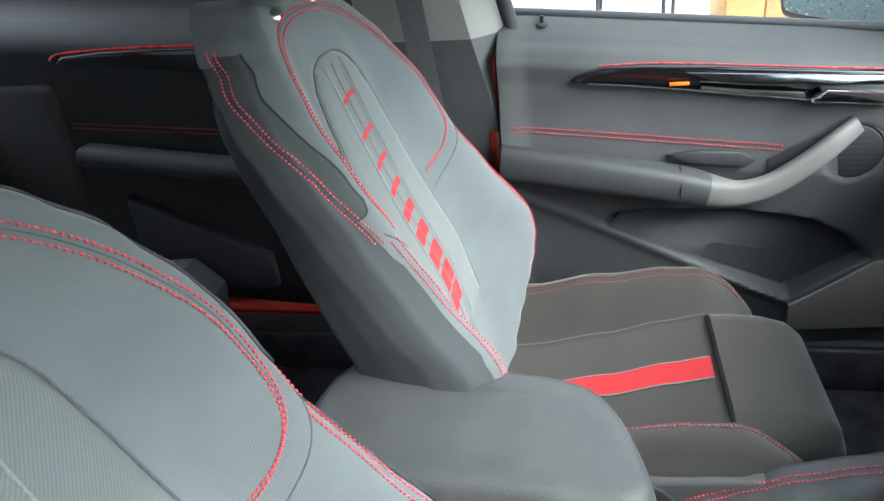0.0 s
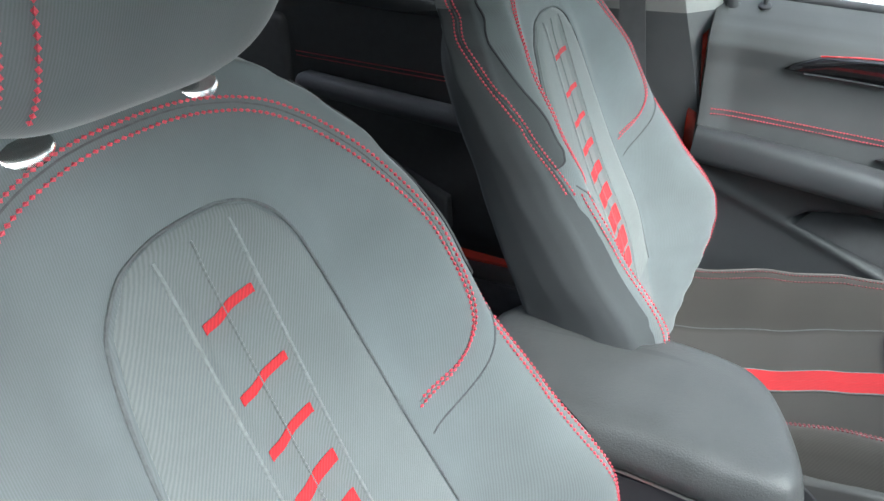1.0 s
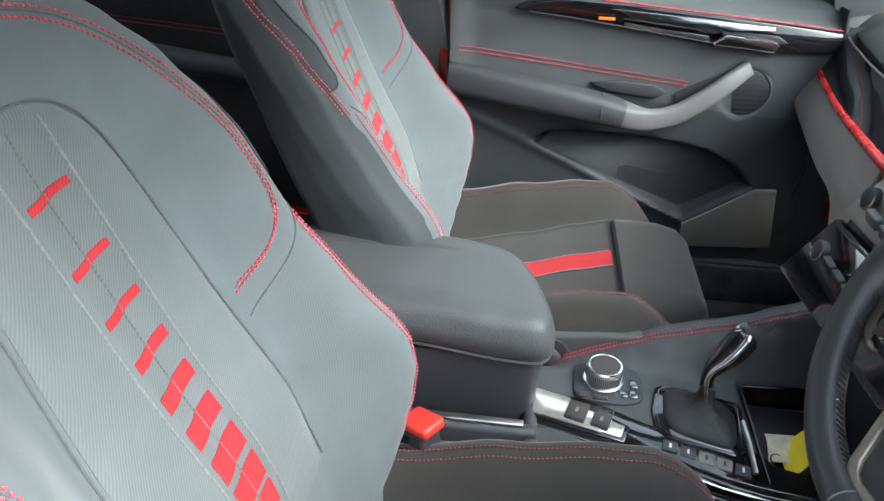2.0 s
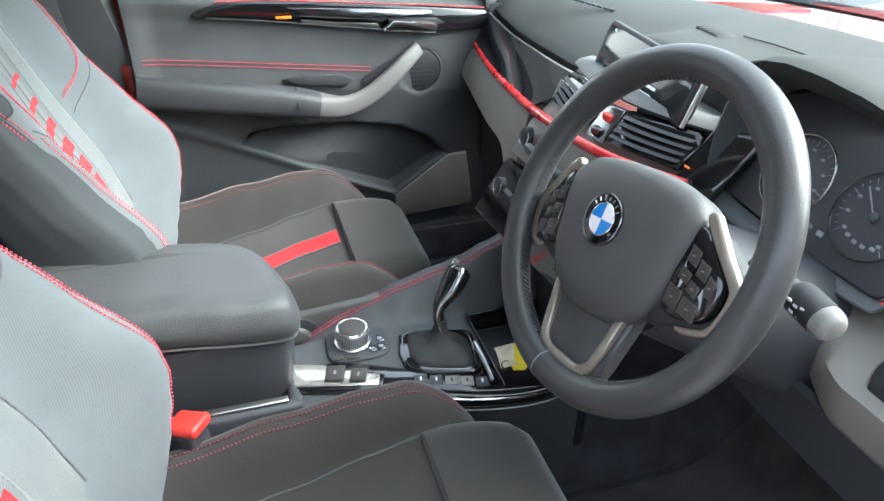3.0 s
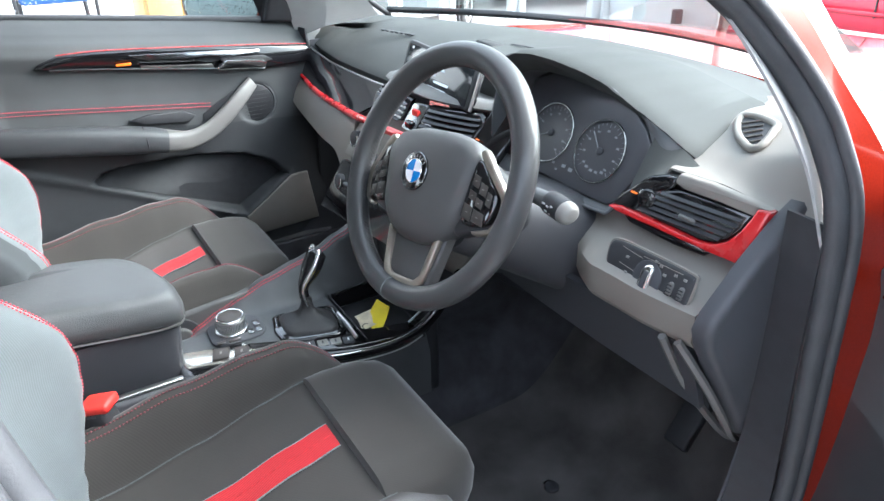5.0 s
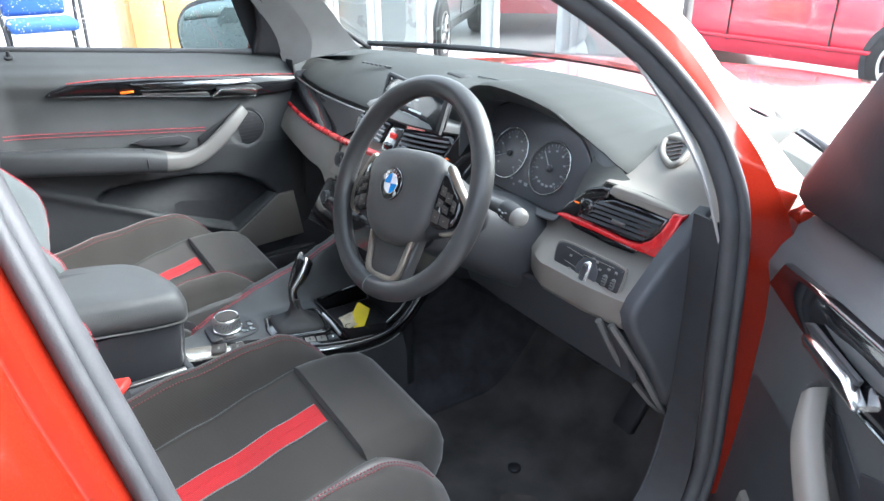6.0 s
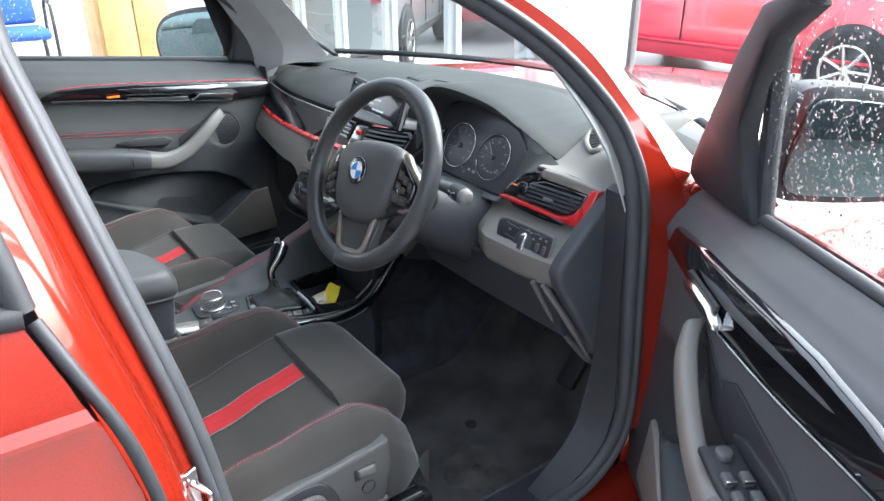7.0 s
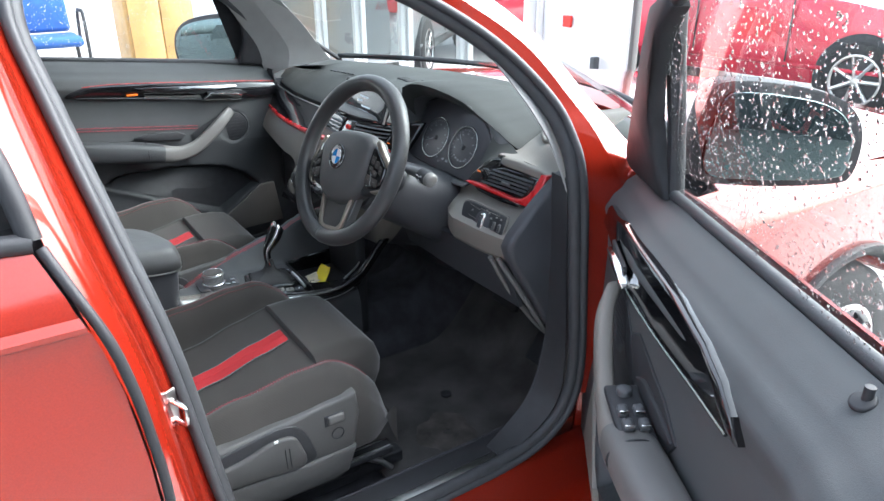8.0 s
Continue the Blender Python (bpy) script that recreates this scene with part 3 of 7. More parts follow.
def cushion_mesh():
    rings = []
    for j in range(81):
        y = -0.12 + 0.56 * j / 80
        k = 0.277 * (1 - 0.1 * step(0.36, 0.44, y))
        top = [(0.37 + narrow(k * (-1 + 2 * i / 60)), y, cushion_top(0.277 * (-1 + 2 * i / 60), y)) for i in range(61)]
        base = 0.50 + 0.02 * step(0.38, 0.44, y)
        rings.append(top + [(0.37 + k, y, base + 0.03), (0.37 + k * 0.97, y, base), (0.37 - k * 0.83, y, base), (0.37 - k * 0.86, y, base + 0.03)])
    return loft(rings)


def thigh_mesh():
    """The separate rounded pad at the front of the cushion."""
    rings = []
    for j in range(41):
        f = j / 40
        u = -0.162 + 0.324 * f
        e = min(f, 1 - f) * 2
        rnd = 1 - (1 - min(e * 3.2, 1)) ** 2.4
        y0, y1 = 0.312, 0.39 + 0.085 * rnd
        zt = 0.644 + 0.010 * rnd - 0.012 * (1 - rnd)
        loop = []
        for a, b in ((0, -0.06), (0, -0.018), (0.006, -0.005), (0.02, 0.001), (0.3, 0.003), (0.6, 0.001), (0.8, -0.008), (0.93, -0.028), (1.0, -0.065), (0.98, -0.10), (0.9, -0.13), (0.2, -0.12)):
            y = y0 + (y1 - y0) * a
            loop.append((0.37 + u, y, zt + b * (0.35 + 0.65 * rnd) if b < 0 else zt + b))
        rings.append(loop)
    return loft(rings)


driver_seat = front_seat()
driver_seat.location.x += 0.006
passenger_seat = copy_thing(driver_seat, Matrix.Translation((-0.37, 0.1, 0.40)))
# the passenger cushion is set lower
for piece in passenger_seat.children:
    if piece.name.split(".")[0] in ("cushion", "thigh_support", "red_stripe", "stitching", "seam", "valance"):
        piece.location.z -= 0.012
        piece.location.x, piece.scale.x = 0.74, -1


# ---- doors ----
def skew(y, zz):
    return zz - 0.1 * y


PANEL_X = [(0.44, 0.735), (0.50, 0.705), (0.62, 0.70), (0.74, 0.712), (0.82, 0.716), (0.95, 0.718), (1.005, 0.714), (1.045, 0.704), (1.066, 0.716), (1.088, 0.742), (1.106, 0.765), (1.118, 0.785)]
POCKET = [(0.125, 0.72), (0.16, 0.745), (0.22, 0.752), (0.40, 0.748), (0.52, 0.727), (0.60, 0.685), (0.643, 0.635), (0.57, 0.60), (0.498, 0.552), (0.33, 0.628), (0.20, 0.69)]


def panel_x(y, zz):
    x = lerp_table(zz, PANEL_X)
    x += 0.03 * step(0.45, 0.80, y) - 0.012 * step(0.0, -0.06, y)
    z = skew(y, zz)
    d = edge_distance(POCKET, y, z)
    if inside(POCKET, y, z):
        x += 0.045 * step(0, 0.018, d)
    crease = [(-0.04, 0.782), (0.05, 0.745), (0.2, 0.68), (0.498, 0.546), (0.648, 0.634)]
    if not inside(POCKET, y, z):
        x -= 0.006 * math.exp(-(edge_distance(crease, y, z, False) / 0.010) ** 2)
    r = math.hypot(y - 0.577, z - 0.852)
    x += 0.006 * (1 - step(0.050, 0.056, r))
    return x


def front_door(sg, m, label):
    """A front door with its inner panel; sg is the side of the car, m moves the closed door to where it stands."""
    d = thing("car_door", (0.80 * sg, 0.86, 0.45), label, "car door", "front doors", m=m)

    def at(x, y, z):
        return Vector((x * sg, y, z))

    def lay(u, v, w):
        return at(panel_x(u, v + 0.1 * u) - w, u, v)

    rear = -0.06 if sg < 0 else -0.15
    rows = []
    for j in range(113):
        zz = 0.44 + 0.678 * j / 112
        rows.append([at(panel_x(y, zz), y, skew(y, zz)) for y in [rear + (0.81 - rear) * i / 140 for i in range(141)]])
    # one panel in two tones: window light above and shade below are painted
    pan = part("door_panel", sheet(rows[:71], thick=0.004 * -sg), DOORLOW, d, "grained lower door panel with shade in its dark colour", sharp=50)
    pan = part("upper_lining", sheet(rows[70:], thick=0.004 * -sg), DOORPAD, d, "soft upper door lining with window light in its paler grey", sharp=50)
    # outer skin
    rows = []
    for zz, x in ((0.34, 0.84), (0.40, 0.875), (0.55, 0.895), (0.75, 0.905), (0.90, 0.90), (1.0, 0.875), (1.07, 0.845), (1.118, 0.83)):
        rows.append([at(x - 0.012 * step(0.5, 0.85, y), y, skew(y, zz)) for y in [rear - 0.02 + (0.86 - rear) * i / 20 for i in range(21)]])
    part("outer_skin", sheet(rows, thick=0.004 * sg), PAINT, d, "orange-red painted door skin", sharp=50)
    # shell edges
    for yy in (rear - 0.015, 0.825):
        out = [(0.74, 0.36), (0.84, 0.36), (0.88, 0.42), (0.893, 0.55), (0.90, 0.80), (0.89, 0.95), (0.835, 1.108), (0.785, 1.108), (0.72, 1.05), (0.72, 0.46)]
        part("door_shell", slab(out, lambda u, v, w: at(u, yy + 0.01 - w, skew(yy, v)), 0.02, 0.004), PAINT, d)
    out = [(0.735, 0.42), (0.84, 0.36), (0.86, 0.38), (0.75, 0.45)]
    part("door_shell", slab(out, lambda u, v, w: at(u, rear - 0.01 + w, v), 0.83 - rear, 0.004), PAINT, d)
    # window frame, pane, sail panel
    # the waist seal and the window bow
    part("waist_seal", tube([at(0.795, y, skew(y, 1.121)) for y in [rear - 0.01 + (0.65 - rear) * i / 12 for i in range(13)]], 0.009, 8), RUBBER, d)
    sh_ = 0.045 if sg < 0 else 0.0
    bow = spline([(0.80, 0.61 + sh_, 1.055), (0.79, 0.615 + sh_, 1.16), (0.765, 0.58 + sh_, 1.25), (0.735, 0.49 + sh_, 1.335), (0.715, 0.40, 1.378), (0.695, 0.25, 1.415), (0.69, 0.05, 1.425), (0.70, -0.06, 1.40), (0.73, -0.075, 1.30), (0.80, -0.07, 1.12)], 8)
    if sg > 0:
        bow = [p + Vector((0, 0.03 * step(1.2, 1.34, p.z) * step(0.2, 0.45, p.y), 0.06 * step(1.16, 1.34, p.z))) for p in bow]
    part("window_frame", tube([at(*p) for p in bow], 0.017, 8, flat=0.8), MATTBLACK, d, "black window frame")
    part("a_pillar_frame", tube([at(*p) for p in spline([(0.775, 0.735, 1.14), (0.755, 0.64, 1.24), (0.73, 0.53, 1.34), (0.705, 0.40, 1.395), (0.695, 0.28, 1.418)], 8)], 0.02, 10, flat=0.7), MATTBLACK, d)
    sail = [(0.60, 1.052), (0.81, 1.032), (0.835, 1.045), (0.82, 1.075), (0.72, 1.175), (0.61, 1.285), (0.53, 1.355), (0.44, 1.385), (0.43, 1.365), (0.50, 1.325), (0.575, 1.25), (0.61, 1.18), (0.615, 1.12)]
    part("sail_panel", slab([(u + sh_ * (u < 0.7), v) for u, v in sail], lambda u, v, w: at(0.80 - w - (v - 1.05) * 0.25, u, v), 0.026, 0.009), MATTBLACK, d, "black mirror triangle cover")
    ins = [p for p in bow[:-1]]
    bm = bmesh.new()
    bm.faces.new([bm.verts.new(at(*p)) for p in ins])
    bmesh.ops.triangulate(bm, faces=bm.faces)
    g = part("window_pane", bm, WETGLASS, d, "clear side window with rain drops")
    g.visible_shadow = False
    drops_on(g, d, ins, at)
    # trim strip
    strip = [(0.072, 1.011), (0.085, 1.022), (0.125, 1.036), (0.20, 1.036), (0.30, 1.030), (0.457, 1.017), (0.60, 1.004), (0.74, 0.988), (0.765, 0.945), (0.61, 0.944), (0.482, 0.961), (0.369, 0.976), (0.20, 0.997), (0.104, 1.006)]
    if sg > 0:
        strip = [(0.082, 1.004), (0.090, 1.034), (0.135, 1.042), (0.20, 1.045), (0.30, 1.042), (0.457, 1.028), (0.60, 1.010), (0.74, 0.988), (0.765, 0.945), (0.61, 0.944), (0.482, 0.950), (0.341, 0.963), (0.20, 0.985), (0.104, 0.999)]
    tr = part("trim_strip", slab(strip, lambda u, v, w: lay(u, v, w - 0.002), 0.013, 0.004), PIANO, d, "gloss black trim strip")
    line = spline([(u, v, 0) for u, v in strip[2:8]], 5)
    if sg < 0:
        part("red_pinstripe", tube([lay(p.x, p.y + 0.003, 0.010) for p in line], 0.0012, 6), REDTRIM, tr)
    line = spline([(u, v, 0) for u, v in reversed(strip[9:])], 5)
    part("chrome_line", tube([lay(p.x, p.y + 0.001, 0.011) for p in line], 0.0026 if sg < 0 else 0.002, 6), SMOKE, tr)
    chrome = [(0.30, 0.995), (0.38, 0.985), (0.47, 0.977), (0.475, 0.966), (0.38, 0.977), (0.30, 0.988)]
    if sg < 0:
        part("chrome_blade", slab(chrome, lambda u, v, w: lay(u, v, w + 0.010), 0.004, 0.001), SILVER, tr)
    band = [(0.27, 1.022), (0.45, 1.010), (0.60, 0.998), (0.60, 0.990), (0.52, 0.99), (0.46, 0.995), (0.42, 0.992), (0.33, 1.0)]
    if sg < 0:
        part("silver_inlay", slab(band, lambda u, v, w: lay(u, v, w + 0.009), 0.004, 0.002), SMOKE, tr, "smoked silver inlay")
    op = [(0.482, 0.966), (0.505, 0.983), (0.60, 0.972), (0.615, 0.962), (0.61, 0.948), (0.482, 0.958)]
    part("door_opener", slab(op, lambda u, v, w: lay(u, v, w + 0.008), 0.016, 0.005), CHROME, d, "satin chrome door opener")
    cup = [(0.49, 0.99), (0.61, 0.98), (0.635, 0.965), (0.61, 0.962), (0.50, 0.975)]
    part("opener_cup", slab(cup, lambda u, v, w: lay(u, v, w + 0.006), 0.006, 0.003), MATTBLACK, d)
    if sg < 0:
        part("ambient_light", rbox(lay(0.263, 1.001, 0.011), (0.003, 0.034, 0.006), 0.001), ORANGELIT, d)
    # stitches, armrest and pull
    for k in (0, 0.009) if sg < 0 else ():
        line = spline([(-0.04, 0.926 - k, 0), (0.1, 0.912 - k, 0), (0.25, 0.896 - k, 0), (0.40, 0.880 - k, 0), (0.455, 0.874 - k, 0)], 8)
        part("stitching", stitches([lay(p.x, p.y, 0.0015) for p in line]), THREAD, pan, "red stitching")
    arm = []
    path = [((-0.06, 0.862), 0.045, 0.034), ((0.05, 0.850), 0.058, 0.033), ((0.18, 0.832), 0.068, 0.033), ((0.27, 0.818), 0.072, 0.031), ((0.33, 0.806), 0.07, 0.027), ((0.38, 0.803), 0.062, 0.023), ((0.43, 0.816), 0.056, 0.021), ((0.48, 0.848), 0.05, 0.020), ((0.53, 0.888), 0.04, 0.018), ((0.57, 0.915), 0.018, 0.015)]
    cen = spline([(p[0][0], p[0][1], 0) for p in path], 6)
    wid = spline([(p[1], p[2], 0) for p in path], 6)
    for i, c in enumerate(cen):
        a, b = cen[max(i - 1, 0)], cen[min(i + 1, len(cen) - 1)]
        t = (b - a).normalized()
        n = Vector((-t.y, t.x))
        loop = []
        for k in range(20):
            q = 2 * math.pi * k / 20
            ex, ez = math.copysign(abs(math.cos(q)) ** 0.6, math.cos(q)), math.copysign(abs(math.sin(q)) ** 0.6, math.sin(q))
            f = step(20, 31, i)
            half = wid[i].x * 0.5 * (1 - f) + 0.014 * f
            x = 0.712 - wid[i].x + half + ex * half
            loop.append(at(x, c.x + n.x * ez * wid[i].y, c.y + n.y * ez * wid[i].y))
        arm.append(loop)
    part("armrest", loft(arm[:24]), DOORLOW if sg < 0 else GREYPL, d, "moulded door armrest", sharp=60)
    # flat black sheet paints the shade behind the grip
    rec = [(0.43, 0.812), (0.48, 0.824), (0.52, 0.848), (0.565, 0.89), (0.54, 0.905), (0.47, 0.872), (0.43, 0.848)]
    part("grip_shade", slab(rec, lambda u, v, w: lay(u, v, w - 0.001), 0.004, 0.001), MATTBLACK, d, "black sheet for the shade behind the pull grip")
    # driver grip: beige reflected light is put into its warmer colour
    part("pull_grip", loft(arm[23:]), GREYPL if sg < 0 else DASHLOW, d, "light grey pull grip, the driver's toned by a beige reflection", sharp=60)
    part("armrest_seam", tube([at(0.712 - 0.072 * 0.5 + 0.0375 * math.cos(a), 0.272, 0.818 + 0.0325 * math.sin(a)) for a in [2 * math.pi * i / 24 for i in range(24)]], 0.0015, 6, True), MATTBLACK, d)
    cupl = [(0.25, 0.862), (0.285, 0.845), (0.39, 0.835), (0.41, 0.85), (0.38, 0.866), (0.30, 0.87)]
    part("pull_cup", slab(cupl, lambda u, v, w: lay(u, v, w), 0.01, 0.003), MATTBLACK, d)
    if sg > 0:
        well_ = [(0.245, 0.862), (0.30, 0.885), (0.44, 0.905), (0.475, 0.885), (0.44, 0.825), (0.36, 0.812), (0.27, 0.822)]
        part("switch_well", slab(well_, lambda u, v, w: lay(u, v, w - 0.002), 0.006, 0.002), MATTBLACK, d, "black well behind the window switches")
    # window switches on the driver side stand in a pod behind the grip
    if sg > 0:
        pod = part("switch_pod", rbox((0.683, 0.335, 0.838), (0.05, 0.12, 0.012), 0.004, (4, 0, 0)), MATTBLACK, d)
        for i, y in enumerate((0.305, 0.335)):
            for x in (0.672, 0.694):
                part("window_switch", rbox((x, y, 0.847), (0.015, 0.02, 0.012), 0.004, (8, 0, 0)), VINYL, pod)
                part("switch_chrome", rbox((x, y - 0.009, 0.852), (0.014, 0.003, 0.005), 0.001), CHROME, pod)
        part("mirror_knob", disc((0.683, 0.375, 0.842), (0, 0, 1), 0.011, 0.014, 0.003, 20), VINYL, pod)
    # speaker
    sp = part("speaker", disc(at(panel_x(0.577, 0.852 + 0.0577) + 0.002, 0.577, 0.852), (-sg, 0, 0), 0.050, 0.005, 0.002, 40), MATTBLACK, d, "round black speaker grille")
    part("speaker_ring", ring(lay(0.577, 0.852, -0.004), (1, 0, 0), 0.055, 0.005), VINYL, d)
    for i in range(9):
        h = 0.045 * math.sqrt(1 - ((i - 4) / 4.6) ** 2)
        z = 0.852 + (i - 4) * 0.0105
        part("grille_bar", tube([at(panel_x(0.577, 0.91) - 0.003, 0.577 - h, z), at(panel_x(0.577, 0.91) - 0.003, 0.577 + h, z)], 0.0010, 5), MATTBLACK, sp)
    # flat black sheet inside the pocket outline
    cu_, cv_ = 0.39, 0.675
    part("pocket_sheet", slab([(cu_ + (u - cu_) * 0.93, cv_ + (v - cv_) * 0.86) for u, v in POCKET], lambda u, v, w: lay(u, v, w), 0.004, 0.001), MATTBLACK, d, "flat black sheet in the door pocket")
    # lower wedge at the front edge of the pocket, beige light painted by its colour
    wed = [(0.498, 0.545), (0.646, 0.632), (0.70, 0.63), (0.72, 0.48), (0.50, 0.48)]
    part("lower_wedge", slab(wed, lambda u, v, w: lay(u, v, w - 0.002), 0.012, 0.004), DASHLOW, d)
    part("lock_pin", tube([at(0.768, 0.02, skew(0.02, 1.10)), at(0.768, 0.02, skew(0.02, 1.122))], 0.0045, 10), MATTBLACK, d)
    part("lock_collar", disc(at(0.766, 0.02, skew(0.02, 1.106)), (-0.5 * sg, 0, 1), 0.011, 0.004, 0.002, 20), MATTBLACK, d)
    # mirror
    def deep(u):
        return 0.12 * (u - 0.86) if sg > 0 else -0.05 - 0.5 * (u - 0.86)

    mir = part("door_mirror", mirror_mesh(at, deep), MATTBLACK, d, "rain-wet black door mirror housing")
    face = spline([(0.885, 1.06, 0), (0.90, 1.17, 0), (0.94, 1.192, 0), (1.09, 1.165, 0), (1.15, 1.115, 0), (1.155, 1.045, 0), (1.12, 1.028, 0), (0.97, 1.035, 0)], 5, True)
    part("mirror_glass", slab([(p.x, p.y) for p in face], lambda u, v, w: at(u, 0.733 - w + deep(u), v), 0.008, 0.002), MIRROR, mir, "mirror glass with rain drops")
    rnd = random.Random(5)
    bm = bmesh.new()
    for _ in range(650):
        u, v = rnd.uniform(0.87, 1.17), rnd.uniform(1.02, 1.20)
        if inside([(p.x, p.y) for p in face], u, v):
            bead(bm, at(u, 0.7245 + deep(u), v), Vector((0, -1, 0)), rnd.uniform(0.0007, 0.0019), rnd)
    tagged(part("rain_drops", bm, WATER, mir, "small clear rain drops", sharp=80), "small clear rain drops", kind="stuff")
    return d


def mirror_mesh(at, deep):
    rings = []
    for f, k, y in ((0.0, 0.6, 0.85), (0.12, 0.82, 0.835), (0.4, 0.97, 0.80), (0.8, 1.0, 0.76), (1.0, 1.0, 0.74), (1.0, 0.93, 0.737)):
        shape = [(0.868, 1.05), (0.878, 1.18), (0.93, 1.208), (1.10, 1.18), (1.175, 1.12), (1.18, 1.03), (1.13, 1.012), (0.96, 1.02)]
        pts = spline([(u, v, 0) for u, v in shape], 5, True)
        rings.append([at(1.02 + (p.x - 1.02) * k, y + deep(p.x), 1.11 + (p.y - 1.11) * k) for p in pts])
    bm = loft(rings)
    rbox(at(0.86, 0.79 + deep(0.86), 1.052), (0.12, 0.06, 0.035), 0.012, bm=bm)
    return bm


def bead(bm, c, n, r, rnd, lift=0.45):
    """One flattened, slightly lopsided water drop on a surface with the normal n."""
    x = n.orthogonal().normalized()
    y = n.cross(x)
    ph, ex = rnd.uniform(0, 6.28), rnd.uniform(0.75, 1.3)
    rows = []
    for f, h in ((1.0, 0.0), (0.8, 0.6), (0.4, 0.95)):
        rows.append([bm.verts.new(c + x * r * f * ex * math.cos(ph + k * 1.0472) + y * r * f / ex * math.sin(ph + k * 1.0472) + n * r * h * lift) for k in range(6)])
    tip = bm.verts.new(c + n * r * lift)
    for a, b in zip(rows, rows[1:]):
        for k in range(6):
            bm.faces.new((a[k], a[(k + 1) % 6], b[(k + 1) % 6], b[k]))
    for k in range(6):
        bm.faces.new((rows[-1][k], rows[-1][(k + 1) % 6], tip))


def drops_on(pane, d, outline, at):
    """Rain on the outside of a side window."""
    rnd = random.Random(11)
    side = at(1, 0, 0).x
    poly = [(p.y, p.z) for p in outline]
    bm = bmesh.new()
    made = 0
    while made < (3000 if side > 0 else 1400):
        y, z = rnd.uniform(-0.06, 0.62), rnd.uniform(1.03, 1.42)
        if not inside(poly, y, z):
            continue
        x = 0.80 - 0.105 * (step(1.05, 1.42, z) * 0.4 + 0.6 * (z - 1.05) / 0.37) + 0.004
        bead(bm, at(x, y, z), Vector((side, 0, 0.2)).normalized(), rnd.uniform(0.0008, 0.0018) * (1.6 if rnd.random() < 0.12 else 1), rnd)
        made += 1
    g = part("rain_drops", bm, WATER, pane, "small clear rain drops", sharp=80)
    g.visible_shadow = False
    return tagged(g, "small clear rain drops", kind="stuff")


WETGLASS = GLASS
MIRROR = material("mirror_glass", (0.11, 0.145, 0.15), 0.03, 1.0)
OPEN = Matrix.Translation((0.796, 0.892, 0)) @ Matrix.Rotation(radians(57.0), 4, "Z") @ Matrix.Translation((-0.80, -0.25, 1.05)) @ Matrix.Rotation(radians(2.0), 4, "X") @ Matrix.Translation((0, -0.61, -1.05))
front_door(1, OPEN, "open driver door, dark panel with gloss black trim, wet window")
front_door(-1, Matrix(), "closed front passenger door, dark panel with red stitching")

# ---- dashboard ----
def strip_surface(stations, prof, n=4):
    """Rows of points for a form whose cross-section in y and z changes along x."""
    rows = []
    for x in stations:
        rows.append([Vector((x, y, z)) for y, z in prof(x)])
    return rows


dash = thing("dashboard", (0.0, 0.9, 0.7), "dark grey dashboard with coral red and gloss black trim", "dashboard")


def face_y(x):
    """How far back the face of the dashboard reaches."""
    return lerp_table(x, [(-0.80, 0.745), (-0.60, 0.70), (-0.30, 0.648), (-0.12, 0.63), (0.0, 0.635), (0.12, 0.66), (0.22, 0.71), (0.30, 0.735), (0.45, 0.72), (0.60, 0.728), (0.72, 0.745), (0.80, 0.76)])


RED_LINE = [(-0.748, 0.748, 0.979), (-0.785, 0.740, 0.945), (-0.793, 0.733, 0.920), (-0.755, 0.725, 0.904), (-0.58, 0.696, 0.900), (-0.44, 0.670, 0.910), (-0.25, 0.636, 0.930), (-0.17, 0.622, 0.940), (-0.10, 0.614, 0.948), (-0.01, 0.611, 0.954), (0.06, 0.618, 0.956), (0.13, 0.640, 0.956), (0.20, 0.680, 0.955)]
INLAY_TOP = [(-0.725, 0.754, 0.978), (-0.68, 0.756, 0.968), (-0.58, 0.754, 0.960), (-0.45, 0.743, 0.964), (-0.28, 0.732, 0.971), (-0.13, 0.727, 0.982)]
VOID_EDGE = [(-0.772, 0.705, 0.855), (-0.74, 0.686, 0.838), (-0.62, 0.672, 0.822), (-0.42, 0.637, 0.826), (-0.28, 0.612, 0.838), (-0.21, 0.596, 0.81), (-0.165, 0.59, 0.765)]


# the ridge of the gauge hood, from the display side to the driver end
RIDGE = [(0.200, 0.742, 1.052), (0.208, 0.718, 1.088), (0.220, 0.712, 1.117), (0.240, 0.722, 1.127), (0.262, 0.735, 1.128), (0.300, 0.747, 1.124), (0.345, 0.760, 1.115), (0.390, 0.771, 1.103), (0.420, 0.775, 1.090), (0.460, 0.781, 1.073), (0.500, 0.786, 1.056), (0.535, 0.792, 1.038), (0.548, 0.812, 1.020), (0.58, 0.84, 1.0), (0.80, 0.86, 1.0)]
RIDGE_Y, RIDGE_Z = [(p[0], p[1]) for p in RIDGE], [(p[0], p[2]) for p in RIDGE]


